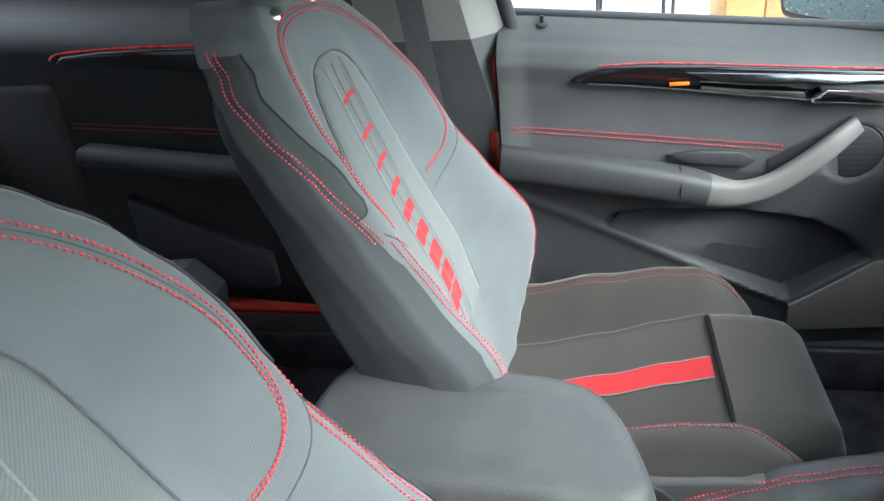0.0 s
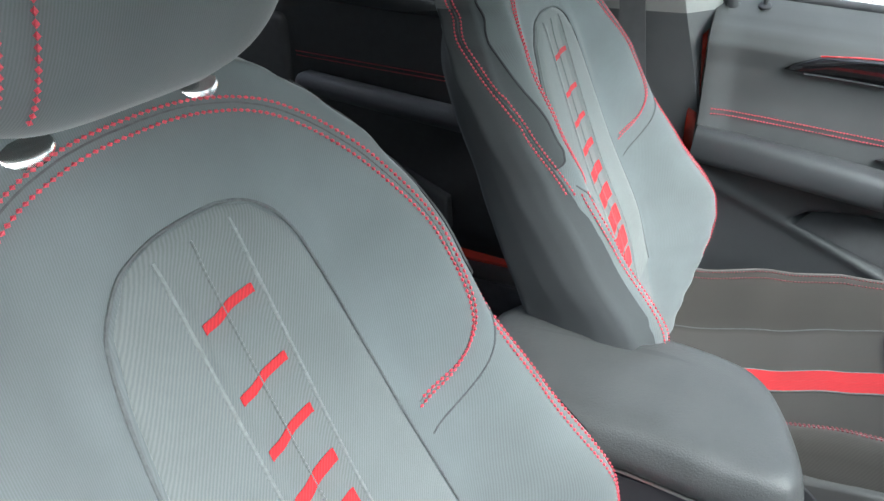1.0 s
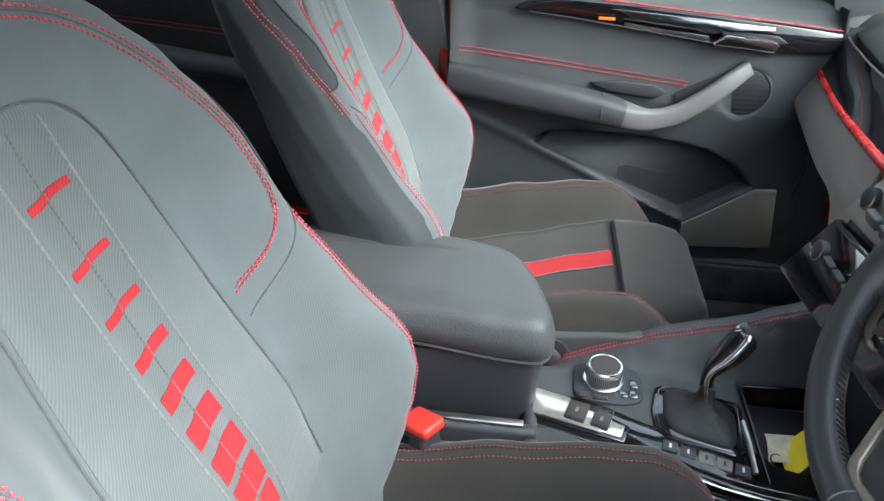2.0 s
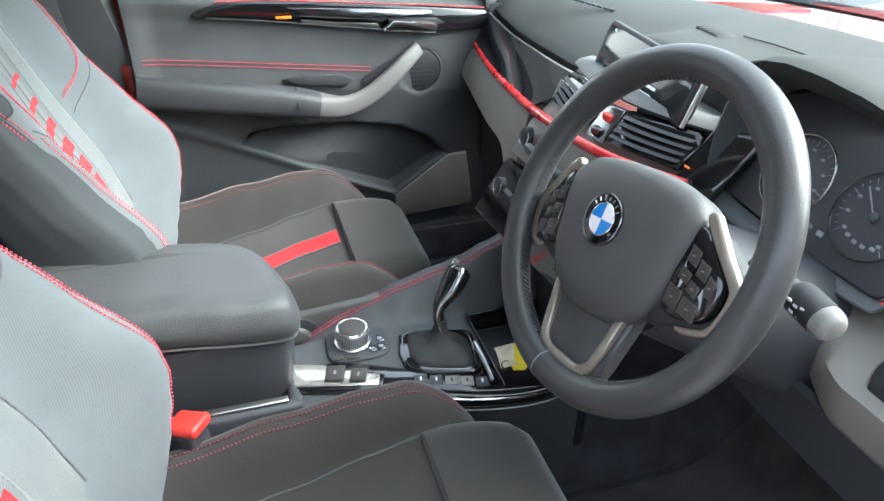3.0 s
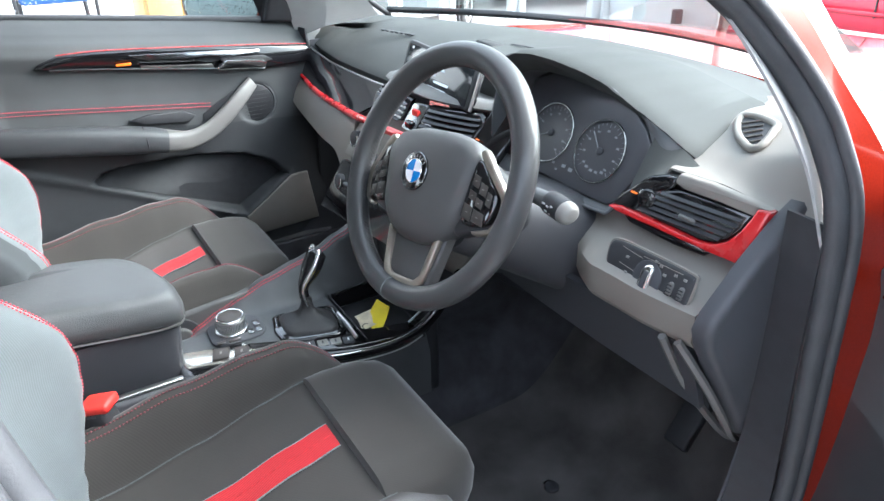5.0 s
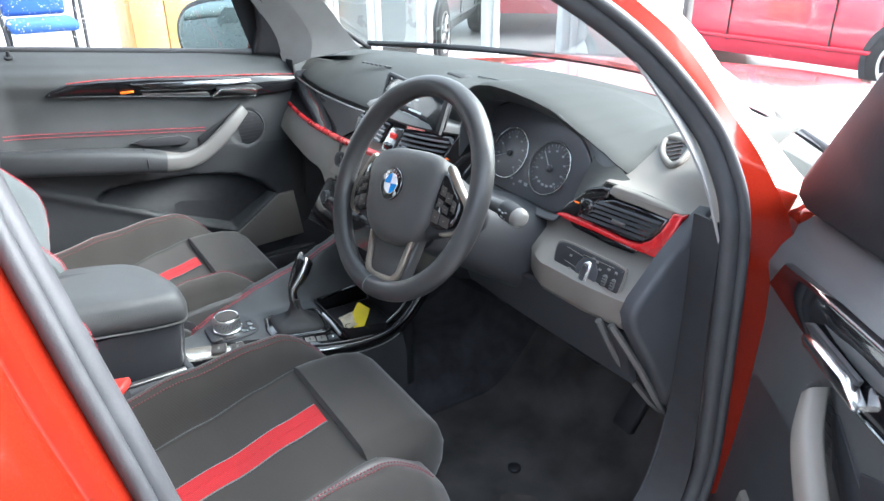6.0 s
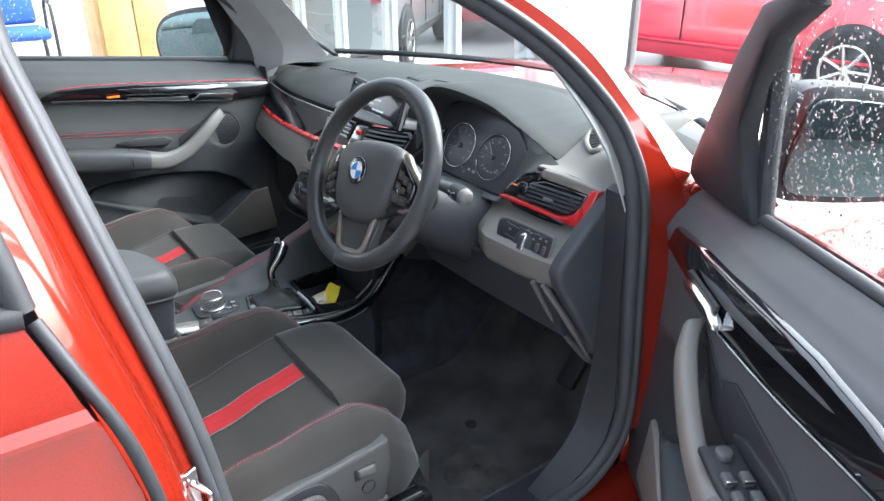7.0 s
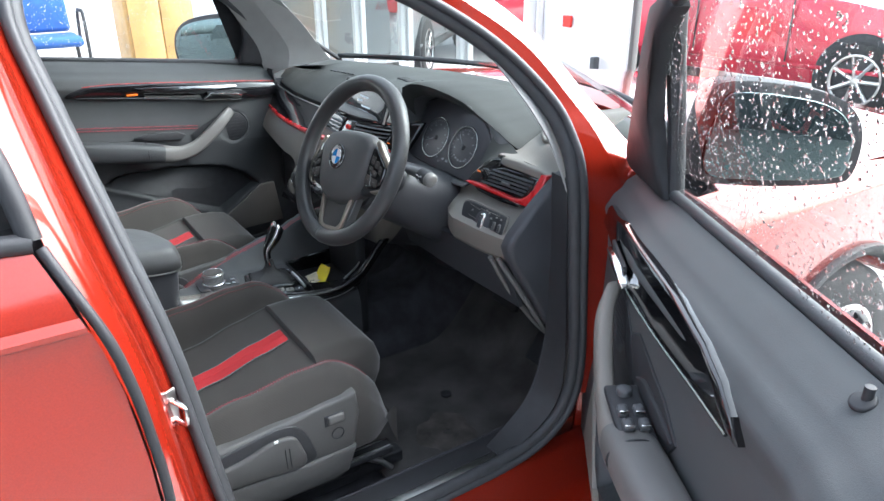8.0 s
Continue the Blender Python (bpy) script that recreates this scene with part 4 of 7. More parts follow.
def top_profile(x):
    yw = 1.27 - 0.42 * x * x
    far = [(yw + 0.06, 1.005), (yw, 1.03), (yw - 0.08, 1.045)]
    yr, zr = lerp_table(x, RIDGE_Y), lerp_table(x, RIDGE_Z)
    rise = zr - 1.045
    hood = [(yw - 0.18, 1.052 + rise * 0.30), (yr + 0.20, 1.058 + rise * 0.62), (yr + 0.10, 1.05 + rise * 0.90), (yr + 0.035, zr + 0.001), (yr + 0.010, zr + 0.001), (yr, zr - 0.003), (yr + 0.003, zr - 0.009), (yr + 0.012, zr - 0.016), (yr + 0.03, zr - 0.03)]
    crest = lerp_table(x, [(-0.80, 1.015), (-0.5, 1.05), (-0.2, 1.062), (0.0, 1.064), (0.19, 1.058)])
    yc = 0.79 - 0.035 * step(0.08, 0.19, x)
    flat = [(yw - 0.18, 1.05 + (crest - 1.05) * 0.6), (0.95, crest), (0.87, crest), (yc + 0.03, crest - 0.001), (yc + 0.008, crest - 0.006), (yc, crest - 0.016), (yc + 0.002, crest - 0.026), (yc + 0.004, crest - 0.04), (yc + 0.006, crest - 0.06)]
    f = step(0.175, 0.215, x)
    pts = far + [(p[0] + (q[0] - p[0]) * f, p[1] + (q[1] - p[1]) * f) for p, q in zip(flat, hood)]
    side_ = 1 - step(-0.22, -0.13, x)
    if side_ > 0:
        ty = lerp_table(x, [(p[0], p[1]) for p in INLAY_TOP])
        tz = lerp_table(x, [(p[0], p[2]) for p in INLAY_TOP])
        alt = pts[:4] + [(0.90, crest - 0.004), (ty + 0.07, tz + 0.048), (ty + 0.028, tz + 0.024), (ty + 0.013, tz + 0.014), (ty + 0.010, tz + 0.010), (ty + 0.014, tz + 0.002), (ty + 0.018, tz - 0.006), (ty + 0.022, tz - 0.014)]
        pts = [(p[0] + (q[0] - p[0]) * side_, p[1] + (q[1] - p[1]) * side_) for p, q in zip(pts, alt)]
    return pts


xs = [-0.80 + 1.60 * i / 120 for i in range(121)]
pad_xs = [x for x in xs if x < 0.168] + [0.17 + 0.005 * i for i in range(20)] + [x for x in xs if x > 0.272]
part("upper_pad", loft([row + [p + Vector((0, 0.003, -0.004)) for p in reversed(row)] for row in strip_surface(pad_xs, top_profile)]), SOFT, dash, "soft grained dashboard top", sharp=55)


def lower_profile(x):
    yf = face_y(x)
    zr = lerp_table(x, [(-0.80, 0.93), (-0.5, 0.905), (-0.12, 0.935), (0.12, 0.935), (0.30, 0.905), (0.46, 0.915), (0.80, 0.92)])
    zb = lerp_table(x, [(-0.80, 0.895), (-0.5, 0.79), (-0.30, 0.715), (-0.15, 0.68), (0.12, 0.68), (0.22, 0.83), (0.35, 0.84), (0.55, 0.838), (0.70, 0.842), (0.80, 0.85)])
    out = lerp_table(x, [(-0.80, -0.002), (-0.15, -0.01), (0.12, -0.01), (0.22, -0.02), (0.42, 0.02), (0.52, 0.07), (0.70, 0.08), (0.80, 0.06)])
    zt = 0.99 - 0.085 * step(0.16, 0.24, x) * (1 - step(0.50, 0.56, x))
    return [(yf + 0.035, zt), (yf + 0.02, zr + 0.02), (yf, zr), (yf - out * 0.6, zr - 0.012), (yf - out, zr + (zb - zr) * 0.35), (yf - out, zb + 0.012), (yf - out + 0.008, zb), (yf - out + 0.04, zb - 0.006), (yf + 0.16, zb - 0.04), (yf + 0.20, 0.72), (yf + 0.24, 0.55)]


# underside gets a darker colour than the face, painting the shade below it
part("under_panel", sheet(strip_surface([x for x in xs if -0.17 < x < 0.705], lambda x: lower_profile(x)[7:]), thick=0.005), DARKPL, dash, "panel under the dashboard with shade in its dark colour", sharp=50)
part("lower_panel", sheet(strip_surface([x for x in xs if -0.17 < x < 0.705], lambda x: lower_profile(x)[:8]), thick=0.005), DASHLOW, dash, "grey lower dashboard panel", sharp=50)


def on_centre(u, v, w):
    """A point on the centre stack, w in front of it."""
    return Vector((u, 0.645 - w + 0.72 * (v - 0.965) + 1.6 * max(u, 0) ** 2 + 0.25 * max(-u - 0.08, 0), v))


# passenger inlay, red line
low_, top_, red_ = spline(RED_LINE[2:8], 8), spline(INLAY_TOP, 8), spline(RED_LINE, 8)


def along(line, f):
    g = f * (len(line) - 1)
    i = min(int(g), len(line) - 2)
    return line[i].lerp(line[i + 1], g - i)


def between(p, q, n, bulge):
    """Rows that join two lines of points, bowed out by bulge."""
    k = 60
    out = []
    for i in range(k + 1):
        a_, b_ = along(p, i / k), along(q, i / k)
        out.append([a_.lerp(b_, j / n) + Vector((0, -bulge, bulge * 0.6)) * math.sin(math.pi * j / n) for j in range(n + 1)])
    return out


part("gloss_inlay", sheet(between(low_, top_, 8, 0.003), thick=0.004), PIANO, dash, "gloss black inlay", sharp=60)
part("inlay_edge", tube([p + Vector((0, -0.004, 0.003)) for p in top_], 0.0022, 6), SILVER, dash, "thin silver line above the inlay")
part("red_strip", tube(red_, 0.0078, 10), REDTRIM, dash, "coral red accent strip", sharp=60)
void_ = spline(VOID_EDGE, 8)
rows = between(low_, void_, 8, 0.004)
rows = [row + [row[-1] + Vector((0, 0.02, -0.008)), row[-1] + Vector((0.02, 0.16, -0.02))] for row in rows]
part("passenger_panel", sheet(rows, thick=0.004), DASHLOW, dash, "warm grey panel below the passenger side trim", sharp=60)


def vent(name, outline, place, slats, label, pieces=True):
    v = part(name, slab(outline, place, 0.010, 0.004), PIANO, dash, label)
    us = [p[0] for p in outline]
    vs_ = [p[1] for p in outline]
    u0, u1, v0, v1 = min(us), max(us), min(vs_), max(vs_)
    for i in range(slats):
        f = (i + 0.5) / slats
        z = v0 + (v1 - v0) * (0.14 + 0.72 * f)
        hits = []
        for j in range(61):
            u = u0 + (u1 - u0) * j / 60
            if inside(outline, u, z):
                hits.append(u)
        if len(hits) > 4:
            a, b = hits[2], hits[-3]
            rows = [[place(a + (b - a) * k / 6, z + dz, w) for k in range(7)] for dz, w in ((0.0015, 0.009), (-0.001, 0.0135))]
            part("slat", sheet(rows, thick=0.0012), DARKPL, v)
    return v


vent("air_vent", [(-0.160, 0.996), (-0.150, 1.004), (-0.003, 1.006), (-0.003, 0.968), (-0.150, 0.958)], on_centre, 4, "passenger side centre air vent")
vent("air_vent", [(0.055, 1.006), (0.165, 1.010), (0.178, 0.995), (0.172, 0.962), (0.055, 0.962)], on_centre, 4, "centre air vent with slats")
part("hazard_switch", rbox(on_centre(0.026, 0.988, 0.006), (0.020, 0.008, 0.012), 0.002), REDPL, dash, "red hazard warning button")
part("lock_switch", rbox(on_centre(0.026, 0.968, 0.006), (0.022, 0.012, 0.014), 0.003), PIANO, dash)
part("vent_light", rbox(on_centre(0.188, 0.974, 0.022), (0.011, 0.003, 0.003), 0.0015), ORANGELIT, dash)
part("switch_bezel", slab([(0.004, 1.002), (0.048, 1.004), (0.048, 0.958), (0.004, 0.958)], on_centre, 0.006, 0.002), SMOKE, dash)
rows = [[Vector((x, y, z)) for y, z in ((on_centre(x, 1.018, 0).y - 0.008, 1.012), (on_centre(x, 1.018, 0).y, 1.018), (on_centre(x, 1.018, 0).y + 0.02, 1.020), (0.75, 1.010), (0.80, 1.0))] for x in [-0.16 + 0.37 * i / 30 for i in range(31)]]
part("display_shelf", sheet(rows, thick=0.006), GREYPL, dash, "grey shelf below the display", sharp=60)
bar = [(-0.13, 1.017), (0.20, 1.02), (0.205, 1.010), (-0.13, 1.008)]
part("centre_bar", slab(bar, on_centre, 0.012, 0.004), GREYPL, dash, "smoked silver bar below the display")
side = [(0.178, 1.02), (0.235, 1.024), (0.225, 0.932), (0.178, 0.945)]
part("gloss_side", slab(side, on_centre, 0.014, 0.005), PIANO, dash)

# climate panel and radio keys
cl = part("climate_panel", slab([(-0.165, 0.938), (0.18, 0.945), (0.17, 0.872), (-0.16, 0.868)], on_centre, 0.014, 0.005), DASHLOW, dash, "climate control panel")
for u in (-0.125, 0.145):
    k = part("temperature_knob", disc(on_centre(u, 0.908, 0.012), (0, -1, 0.25), 0.0155, 0.012, 0.003), MATTBLACK, cl, "ribbed rotary temperature knob")
    part("knob_ring", ring(on_centre(u, 0.908, 0.022), (0, -1, 0.25), 0.0150, 0.0018), CHROME, k)
for i in range(5):
    part("climate_key", rbox(on_centre(-0.075 + 0.045 * i, 0.902, 0.014), (0.034, 0.012, 0.018), 0.003, (14, 0, 0)), VINYL, cl)
lo = part("slot_panel", slab([(-0.155, 0.858), (0.17, 0.862), (0.16, 0.78), (-0.14, 0.775)], on_centre, 0.012, 0.004), PIANO, dash, "radio key panel")
k = part("volume_knob", disc(on_centre(-0.093, 0.838, 0.010), (0, -1, 0.25), 0.014, 0.012, 0.003), MATTBLACK, lo)
part("knob_ring", ring(on_centre(-0.093, 0.838, 0.020), (0, -1, 0.25), 0.0135, 0.0018), CHROME, k)
for i in range(6):
    part("radio_key", rbox(on_centre(-0.055 + 0.034 * i, 0.838, 0.012), (0.028, 0.01, 0.014), 0.002, (14, 0, 0)), MATTBLACK, lo)

# display
DISPLAY = pose(0.008, 0.725, 1.040, 70, 0, -3)


def on_display(u, v, w):
    return DISPLAY @ Vector((u, v, w))


scr = part("display", slab([(-0.135, -0.036), (0.13, -0.036), (0.137, -0.03), (0.137, 0.034), (0.130, 0.041), (-0.134, 0.050), (-0.142, 0.042), (-0.14, -0.03)], on_display, 0.014, 0.004), MATTBLACK, dash, "free-standing wide display")
part("display_glass", slab([(-0.13, -0.030), (0.126, -0.030), (0.126, 0.035), (-0.13, 0.043)], lambda u, v, w: on_display(u, v, w + 0.0135), 0.0014, 0.0004), SCREEN, scr)
part("display_edge", tube([on_display(0.140, -0.034 + 0.072 * i / 6, 0.010) for i in range(7)], 0.003, 6), SILVER, scr)
for i, (a, b, v) in enumerate(((-0.02, 0.03, 0.012), (-0.03, 0.0, 0.0), (0.0, 0.055, -0.012), (-0.02, 0.05, -0.024), (-0.115, -0.11, 0.035))):
    part("text_bar", slab([(a, v), (b, v), (b, v + 0.004), (a, v + 0.004)], lambda u, w_, w: on_display(u, w_, w + 0.0149), 0.0006, 0), SCREENTEXT, scr)

# instrument cluster
CLUSTER = pose(0.354, 0.7655, 0.998, 63.5, 0, 0)


def on_cluster(u, v, w):
    return CLUSTER @ Vector((u, v, w))


face_out = Vector(CLUSTER.to_3x3() @ Vector((0, 0, 1)))
panel_line = [(-0.145, 0.075), (-0.145, -0.060), (-0.06, -0.066), (0.04, -0.069), (0.108, -0.068), (0.119, -0.060), (0.152, 0.008), (0.152, 0.020), (0.120, 0.052), (0.07, 0.085), (0.0, 0.098), (-0.09, 0.098)]
clu = part("gauge_panel", slab(panel_line, on_cluster, 0.008, 0.002), DIAL, dash, "dark gauge panel with two round dials")
for u, hand in ((-0.057, 205), (0.057, 135)):
    part("dial_ring", ring(on_cluster(u, 0.0, 0.011), face_out, 0.0485, 0.0014), SMOKE, clu)
    bm = bmesh.new()
    for i in range(25):
        a = radians(225 - 11.25 * i)
        r0 = 0.0405 if i % 3 else 0.0375
        tube([on_cluster(u + r0 * math.cos(a), r0 * math.sin(a), 0.0088), on_cluster(u + 0.044 * math.cos(a), 0.044 * math.sin(a), 0.0088)], 0.0005, 4, bm=bm)
    part("dial_marks", bm, DIALPRINT, clu)
    for i in range(9):
        a = radians(225 - 33.75 * i)
        c = (u + 0.0325 * math.cos(a), 0.0325 * math.sin(a))
        part("dial_figure", slab([(c[0] - 0.0026, c[1] - 0.0016), (c[0] + 0.0026, c[1] - 0.0016), (c[0] + 0.0026, c[1] + 0.0016), (c[0] - 0.0026, c[1] + 0.0016)], lambda p, q, w: on_cluster(p, q, w + 0.0082), 0.0005, 0), DIALPRINT, clu)
    ang = radians(hand)
    part("needle", tube([on_cluster(u, 0.0, 0.0115), on_cluster(u + 0.036 * math.cos(ang), 0.036 * math.sin(ang), 0.0115)], 0.0009, 5), DIALPRINT, clu)
    part("needle_hub", disc(on_cluster(u, 0.0, 0.0088), face_out, 0.006, 0.004, 0.002, 20), DARKPL, clu)
for u, v, h in ((-0.030, -0.044, 0.004), (-0.018, -0.052, 0.003), (-0.006, -0.044, 0.005), (0.010, -0.046, 0.006), (0.040, -0.030, 0.004), (0.051, -0.033, 0.004), (0.062, -0.033, 0.004), (0.073, -0.030, 0.004)):
    part("warning_lamp", slab([(u, v), (u + h * 1.5, v), (u + h * 1.5, v + h), (u, v + h)], lambda p, q, w: on_cluster(p, q, w + 0.0082), 0.0005, 0), DIALPRINT, clu)
# the dark funnel between the ridge of the hood and the gauges
outer_ = spline([(0.203, 0.708, 0.952), (0.204, 0.706, 1.02), (0.206, 0.716, 1.075), (0.221, 0.7145, 1.112), (0.240, 0.724, 1.122), (0.262, 0.737, 1.123), (0.300, 0.749, 1.119), (0.345, 0.762, 1.110), (0.390, 0.773, 1.098), (0.420, 0.777, 1.085), (0.460, 0.783, 1.068), (0.500, 0.788, 1.051), (0.533, 0.793, 1.033), (0.529, 0.785, 1.014), (0.512, 0.765, 1.000), (0.496, 0.744, 0.970), (0.480, 0.721, 0.938), (0.466, 0.714, 0.934), (0.40, 0.711, 0.932), (0.30, 0.709, 0.930), (0.22, 0.708, 0.932)], 5, True)
inner_ = [on_cluster(p.x, p.y, 0.005) for p in spline([(-0.147, -0.045, 0), (-0.147, 0.0, 0), (-0.147, 0.05, 0), (-0.143, 0.078, 0), (-0.12, 0.092, 0), (-0.09, 0.099, 0), (-0.05, 0.101, 0), (0.0, 0.099, 0), (0.035, 0.094, 0), (0.07, 0.086, 0), (0.10, 0.068, 0), (0.121, 0.053, 0), (0.150, 0.024, 0), (0.154, 0.016, 0), (0.152, 0.006, 0), (0.137, -0.026, 0), (0.121, -0.060, 0), (0.108, -0.069, 0), (0.04, -0.070, 0), (-0.06, -0.068, 0), (-0.13, -0.062, 0)], 5, True)]
rows = [[a.lerp(b, k / 6) + face_out * 0.004 * math.sin(math.pi * k / 6) for k in range(7)] for a, b in zip(outer_, inner_)]
part("gauge_hood", sheet(rows + rows[:1], thick=0.003), VINYL, dash, "dark hood round the gauges", sharp=60)
part("gauge_bezel", tube([p + face_out * 0.003 for p in outer_[13 * 5 + 3:18 * 5]], 0.0026, 8), VINYL, dash, "grey lower edge of the gauge hood")

# driver end: vent, red corner, light switches, side panel, corner vent


def on_end(u, v, w):
    return Vector((u, 0.72 + 0.1 * (u - 0.486) - w + 0.25 * (v - 0.95), v - 0.0245))


vent("air_vent", [(0.520, 0.980), (0.530, 0.998), (0.552, 1.016), (0.585, 1.026), (0.684, 1.024), (0.678, 1.004), (0.666, 0.987), (0.649, 0.977), (0.63, 0.974), (0.597, 0.976)], on_end, 5, "driver side air vent")
part("vent_tab", rbox(on_end(0.612, 1.000, 0.022), (0.026, 0.005, 0.006), 0.002), GREYPL, dash, "grey vent tab")
red = [(0.482, 0.975), (0.500, 0.980), (0.549, 0.9785), (0.597, 0.9755), (0.630, 0.9735), (0.650, 0.9765), (0.667, 0.9870), (0.679, 1.0040), (0.686, 1.0215), (0.690, 1.0345), (0.698, 1.0365), (0.7065, 1.0355), (0.700, 1.0010), (0.688, 0.9655), (0.650, 0.9660), (0.611, 0.9675), (0.552, 0.9695), (0.498, 0.9715)]
part("red_corner", slab(red, on_end, 0.014, 0.003), REDTRIM, dash, "coral red trim round the end vent")
part("grey_brow", slab([(0.574, 1.032), (0.572, 1.038), (0.576, 1.0455), (0.621, 1.0455), (0.688, 1.0395), (0.704, 1.037), (0.690, 1.0345), (0.686, 1.0245), (0.637, 1.0275), (0.590, 1.0280)], on_end, 0.011, 0.003), DASHLOW, dash, "satin grey bar above the end vent")
wh = part("vent_wheel", disc(on_end(0.538, 1.000, 0.002), (0.25, -1, 0.2), 0.014, 0.014, 0.004, 24), PIANO, dash)
for i in range(8):
    a = radians(20 + 17 * i)
    part("wheel_rib", tube([on_end(0.538 + 0.011 * math.cos(a), 1.000 + 0.011 * math.sin(a), 0.0165), on_end(0.538 + 0.014 * math.cos(a), 1.000 + 0.014 * math.sin(a), 0.012)], 0.0009, 4), SILVER, wh)
part("gloss_corner", slab([(0.484, 0.978), (0.498, 0.998), (0.511, 1.0095), (0.524, 1.024), (0.536, 1.032), (0.556, 1.038), (0.570, 1.038), (0.572, 1.030), (0.568, 1.022), (0.548, 1.008), (0.530, 0.990), (0.522, 0.978)], on_end, 0.009, 0.003), PIANO, dash, "gloss black corner beside the gauges")
part("brow_light", rbox(on_end(0.516, 1.003, 0.010), (0.012, 0.003, 0.003), 0.0015), ORANGELIT, dash)
part("lower_gloss", slab([(0.506, 0.970), (0.555, 0.968), (0.650, 0.9645), (0.640, 0.956), (0.598, 0.955), (0.520, 0.961)], on_end, 0.008, 0.003), PIANO, dash)


def on_switch(u, v, w):
    return Vector((u, 0.675 - w + 0.35 * (v - 0.895), v))


plate = [(p.x, p.y) for p in spline([(0.529, 0.917, 0), (0.545, 0.929, 0), (0.60, 0.931, 0), (0.664, 0.931, 0), (0.674, 0.924, 0), (0.672, 0.885, 0), (0.662, 0.871, 0), (0.60, 0.868, 0), (0.555, 0.868, 0), (0.538, 0.880, 0)], 3, True)]
sw = part("light_panel", slab(plate, on_switch, 0.008, 0.004), MATTBLACK, dash, "black headlamp switch panel")
part("panel_rim", tube([on_switch(p.x, p.y, 0.004) for p in spline([(u, v, 0) for u, v in plate[::3]], 4, True)], 0.0022, 6, True), DASHLOW, sw)
part("knob_well", disc(on_switch(0.606, 0.902, 0.006), (0, -1, 0.35), 0.023, 0.0032, 0.001, 36), DARKPL, sw)
knob = [(p.x, p.y) for p in spline([(0.598, 0.886, 0), (0.606, 0.881, 0), (0.614, 0.886, 0), (0.6155, 0.902, 0), (0.615, 0.916, 0), (0.607, 0.921, 0), (0.599, 0.916, 0), (0.5975, 0.902, 0)], 3, True)]
part("light_knob", slab(knob, lambda u, v, w: on_switch(u, v, w + 0.009), 0.006, 0.003), CHROME, sw, "chrome rotary light knob")
part("knob_face", slab([(0.602, 0.888), (0.610, 0.888), (0.611, 0.914), (0.603, 0.914)], lambda u, v, w: on_switch(u, v, w + 0.0146), 0.001, 0), DARKPL, sw)
for u, v in ((0.566, 0.915), (0.571, 0.896), (0.612, 0.9265), (0.621, 0.924), (0.630, 0.916), (0.646, 0.922), (0.661, 0.922), (0.641, 0.890), (0.652, 0.888)):
    part("switch_symbol", rbox(on_switch(u, v, 0.0085), (0.005, 0.0015, 0.0035), 0.0004, (-19, 0, 0)), SILVERTRIM, sw)
for a, b in (((0.553, 0.9245), (0.590, 0.922)), ((0.556, 0.904), (0.584, 0.902)), ((0.585, 0.880), (0.655, 0.8765)), ((0.590, 0.925), (0.655, 0.927))):
    part("panel_groove", tube([on_switch(*a, 0.0082), on_switch(*b, 0.0082)], 0.0006, 4), DASHLOW, sw)
for u in (0.645, 0.662):
    wl_ = part("thumb_wheel", rbox(on_switch(u, 0.905, 0.008), (0.007, 0.010, 0.018), 0.003, (-19, 0, 0)), GREYPL, sw, "ribbed dimmer wheel")
    for i in range(4):
        part("wheel_rib", rbox(on_switch(u, 0.899 + 0.004 * i, 0.0132), (0.0075, 0.0012, 0.0016), 0, (-19, 0, 0)), MATTBLACK, wl_)
# bonnet release below the switches
part("bonnet_release", slab([(0.500, 0.748), (0.528, 0.748), (0.515, 0.728)], lambda u, v, w: Vector((u, 0.756 - w, v)), 0.008, 0.002), GREYPL, dash, "small grey bonnet release")
# end cap towards the door
end = [(0.705, 0.965), (0.650, 0.91), (0.640, 0.89), (0.650, 0.86), (0.700, 0.78), (0.75, 0.69), (0.90, 0.64), (1.0, 0.9), (0.92, 1.0), (0.80, 1.03), (0.755, 1.005)]
# shading of the dashboard's side face is put into this darker colour
part("end_cap", slab(end, lambda u, v, w: Vector((0.707 + w, u, v)), 0.026, 0.010), DARKPL, dash, "dashboard end cap with shade in its dark colour")
part("end_cap", slab(end, lambda u, v, w: Vector((-0.788 - w, u + 0.05, v)), 0.015, 0.006), VINYL, dash)
# knee panel below the column
kn = [[Vector((x, 0.675 + 0.35 * (0.84 - z) + 0.02 * abs(x - 0.45), z)) for x in (0.24, 0.3, 0.4, 0.5, 0.6, 0.69)] for z in (0.84, 0.82, 0.79, 0.76, 0.73)]
# dark colour carries the footwell shade
part("knee_panel", sheet(kn, thick=0.01), DARKPL, dash, "knee panel under the steering column with shade in its dark colour")
part("kick_trim", tube(spline([(0.655, 0.655, 0.845), (0.665, 0.70, 0.76), (0.685, 0.77, 0.66), (0.69, 0.80, 0.635)], 6), 0.006, 6), GREYPL, dash)
part("kick_trim", tube(spline([(0.68, 0.655, 0.85), (0.71, 0.69, 0.78), (0.712, 0.755, 0.68), (0.695, 0.80, 0.635)], 6), 0.006, 6), GREYPL, dash)


CORNER = Vector((0.590, 0.860, 1.056))
CN = Vector((-0.25, -0.35, 0.9)).normalized()


def on_corner(u, v, w):
    """On the sloping corner of the dashboard: u along x, v along y."""
    z = (0.25 * (u - CORNER.x) + 0.35 * (v - CORNER.y)) / 0.9
    return Vector((u, v, CORNER.z + z)) + CN * w


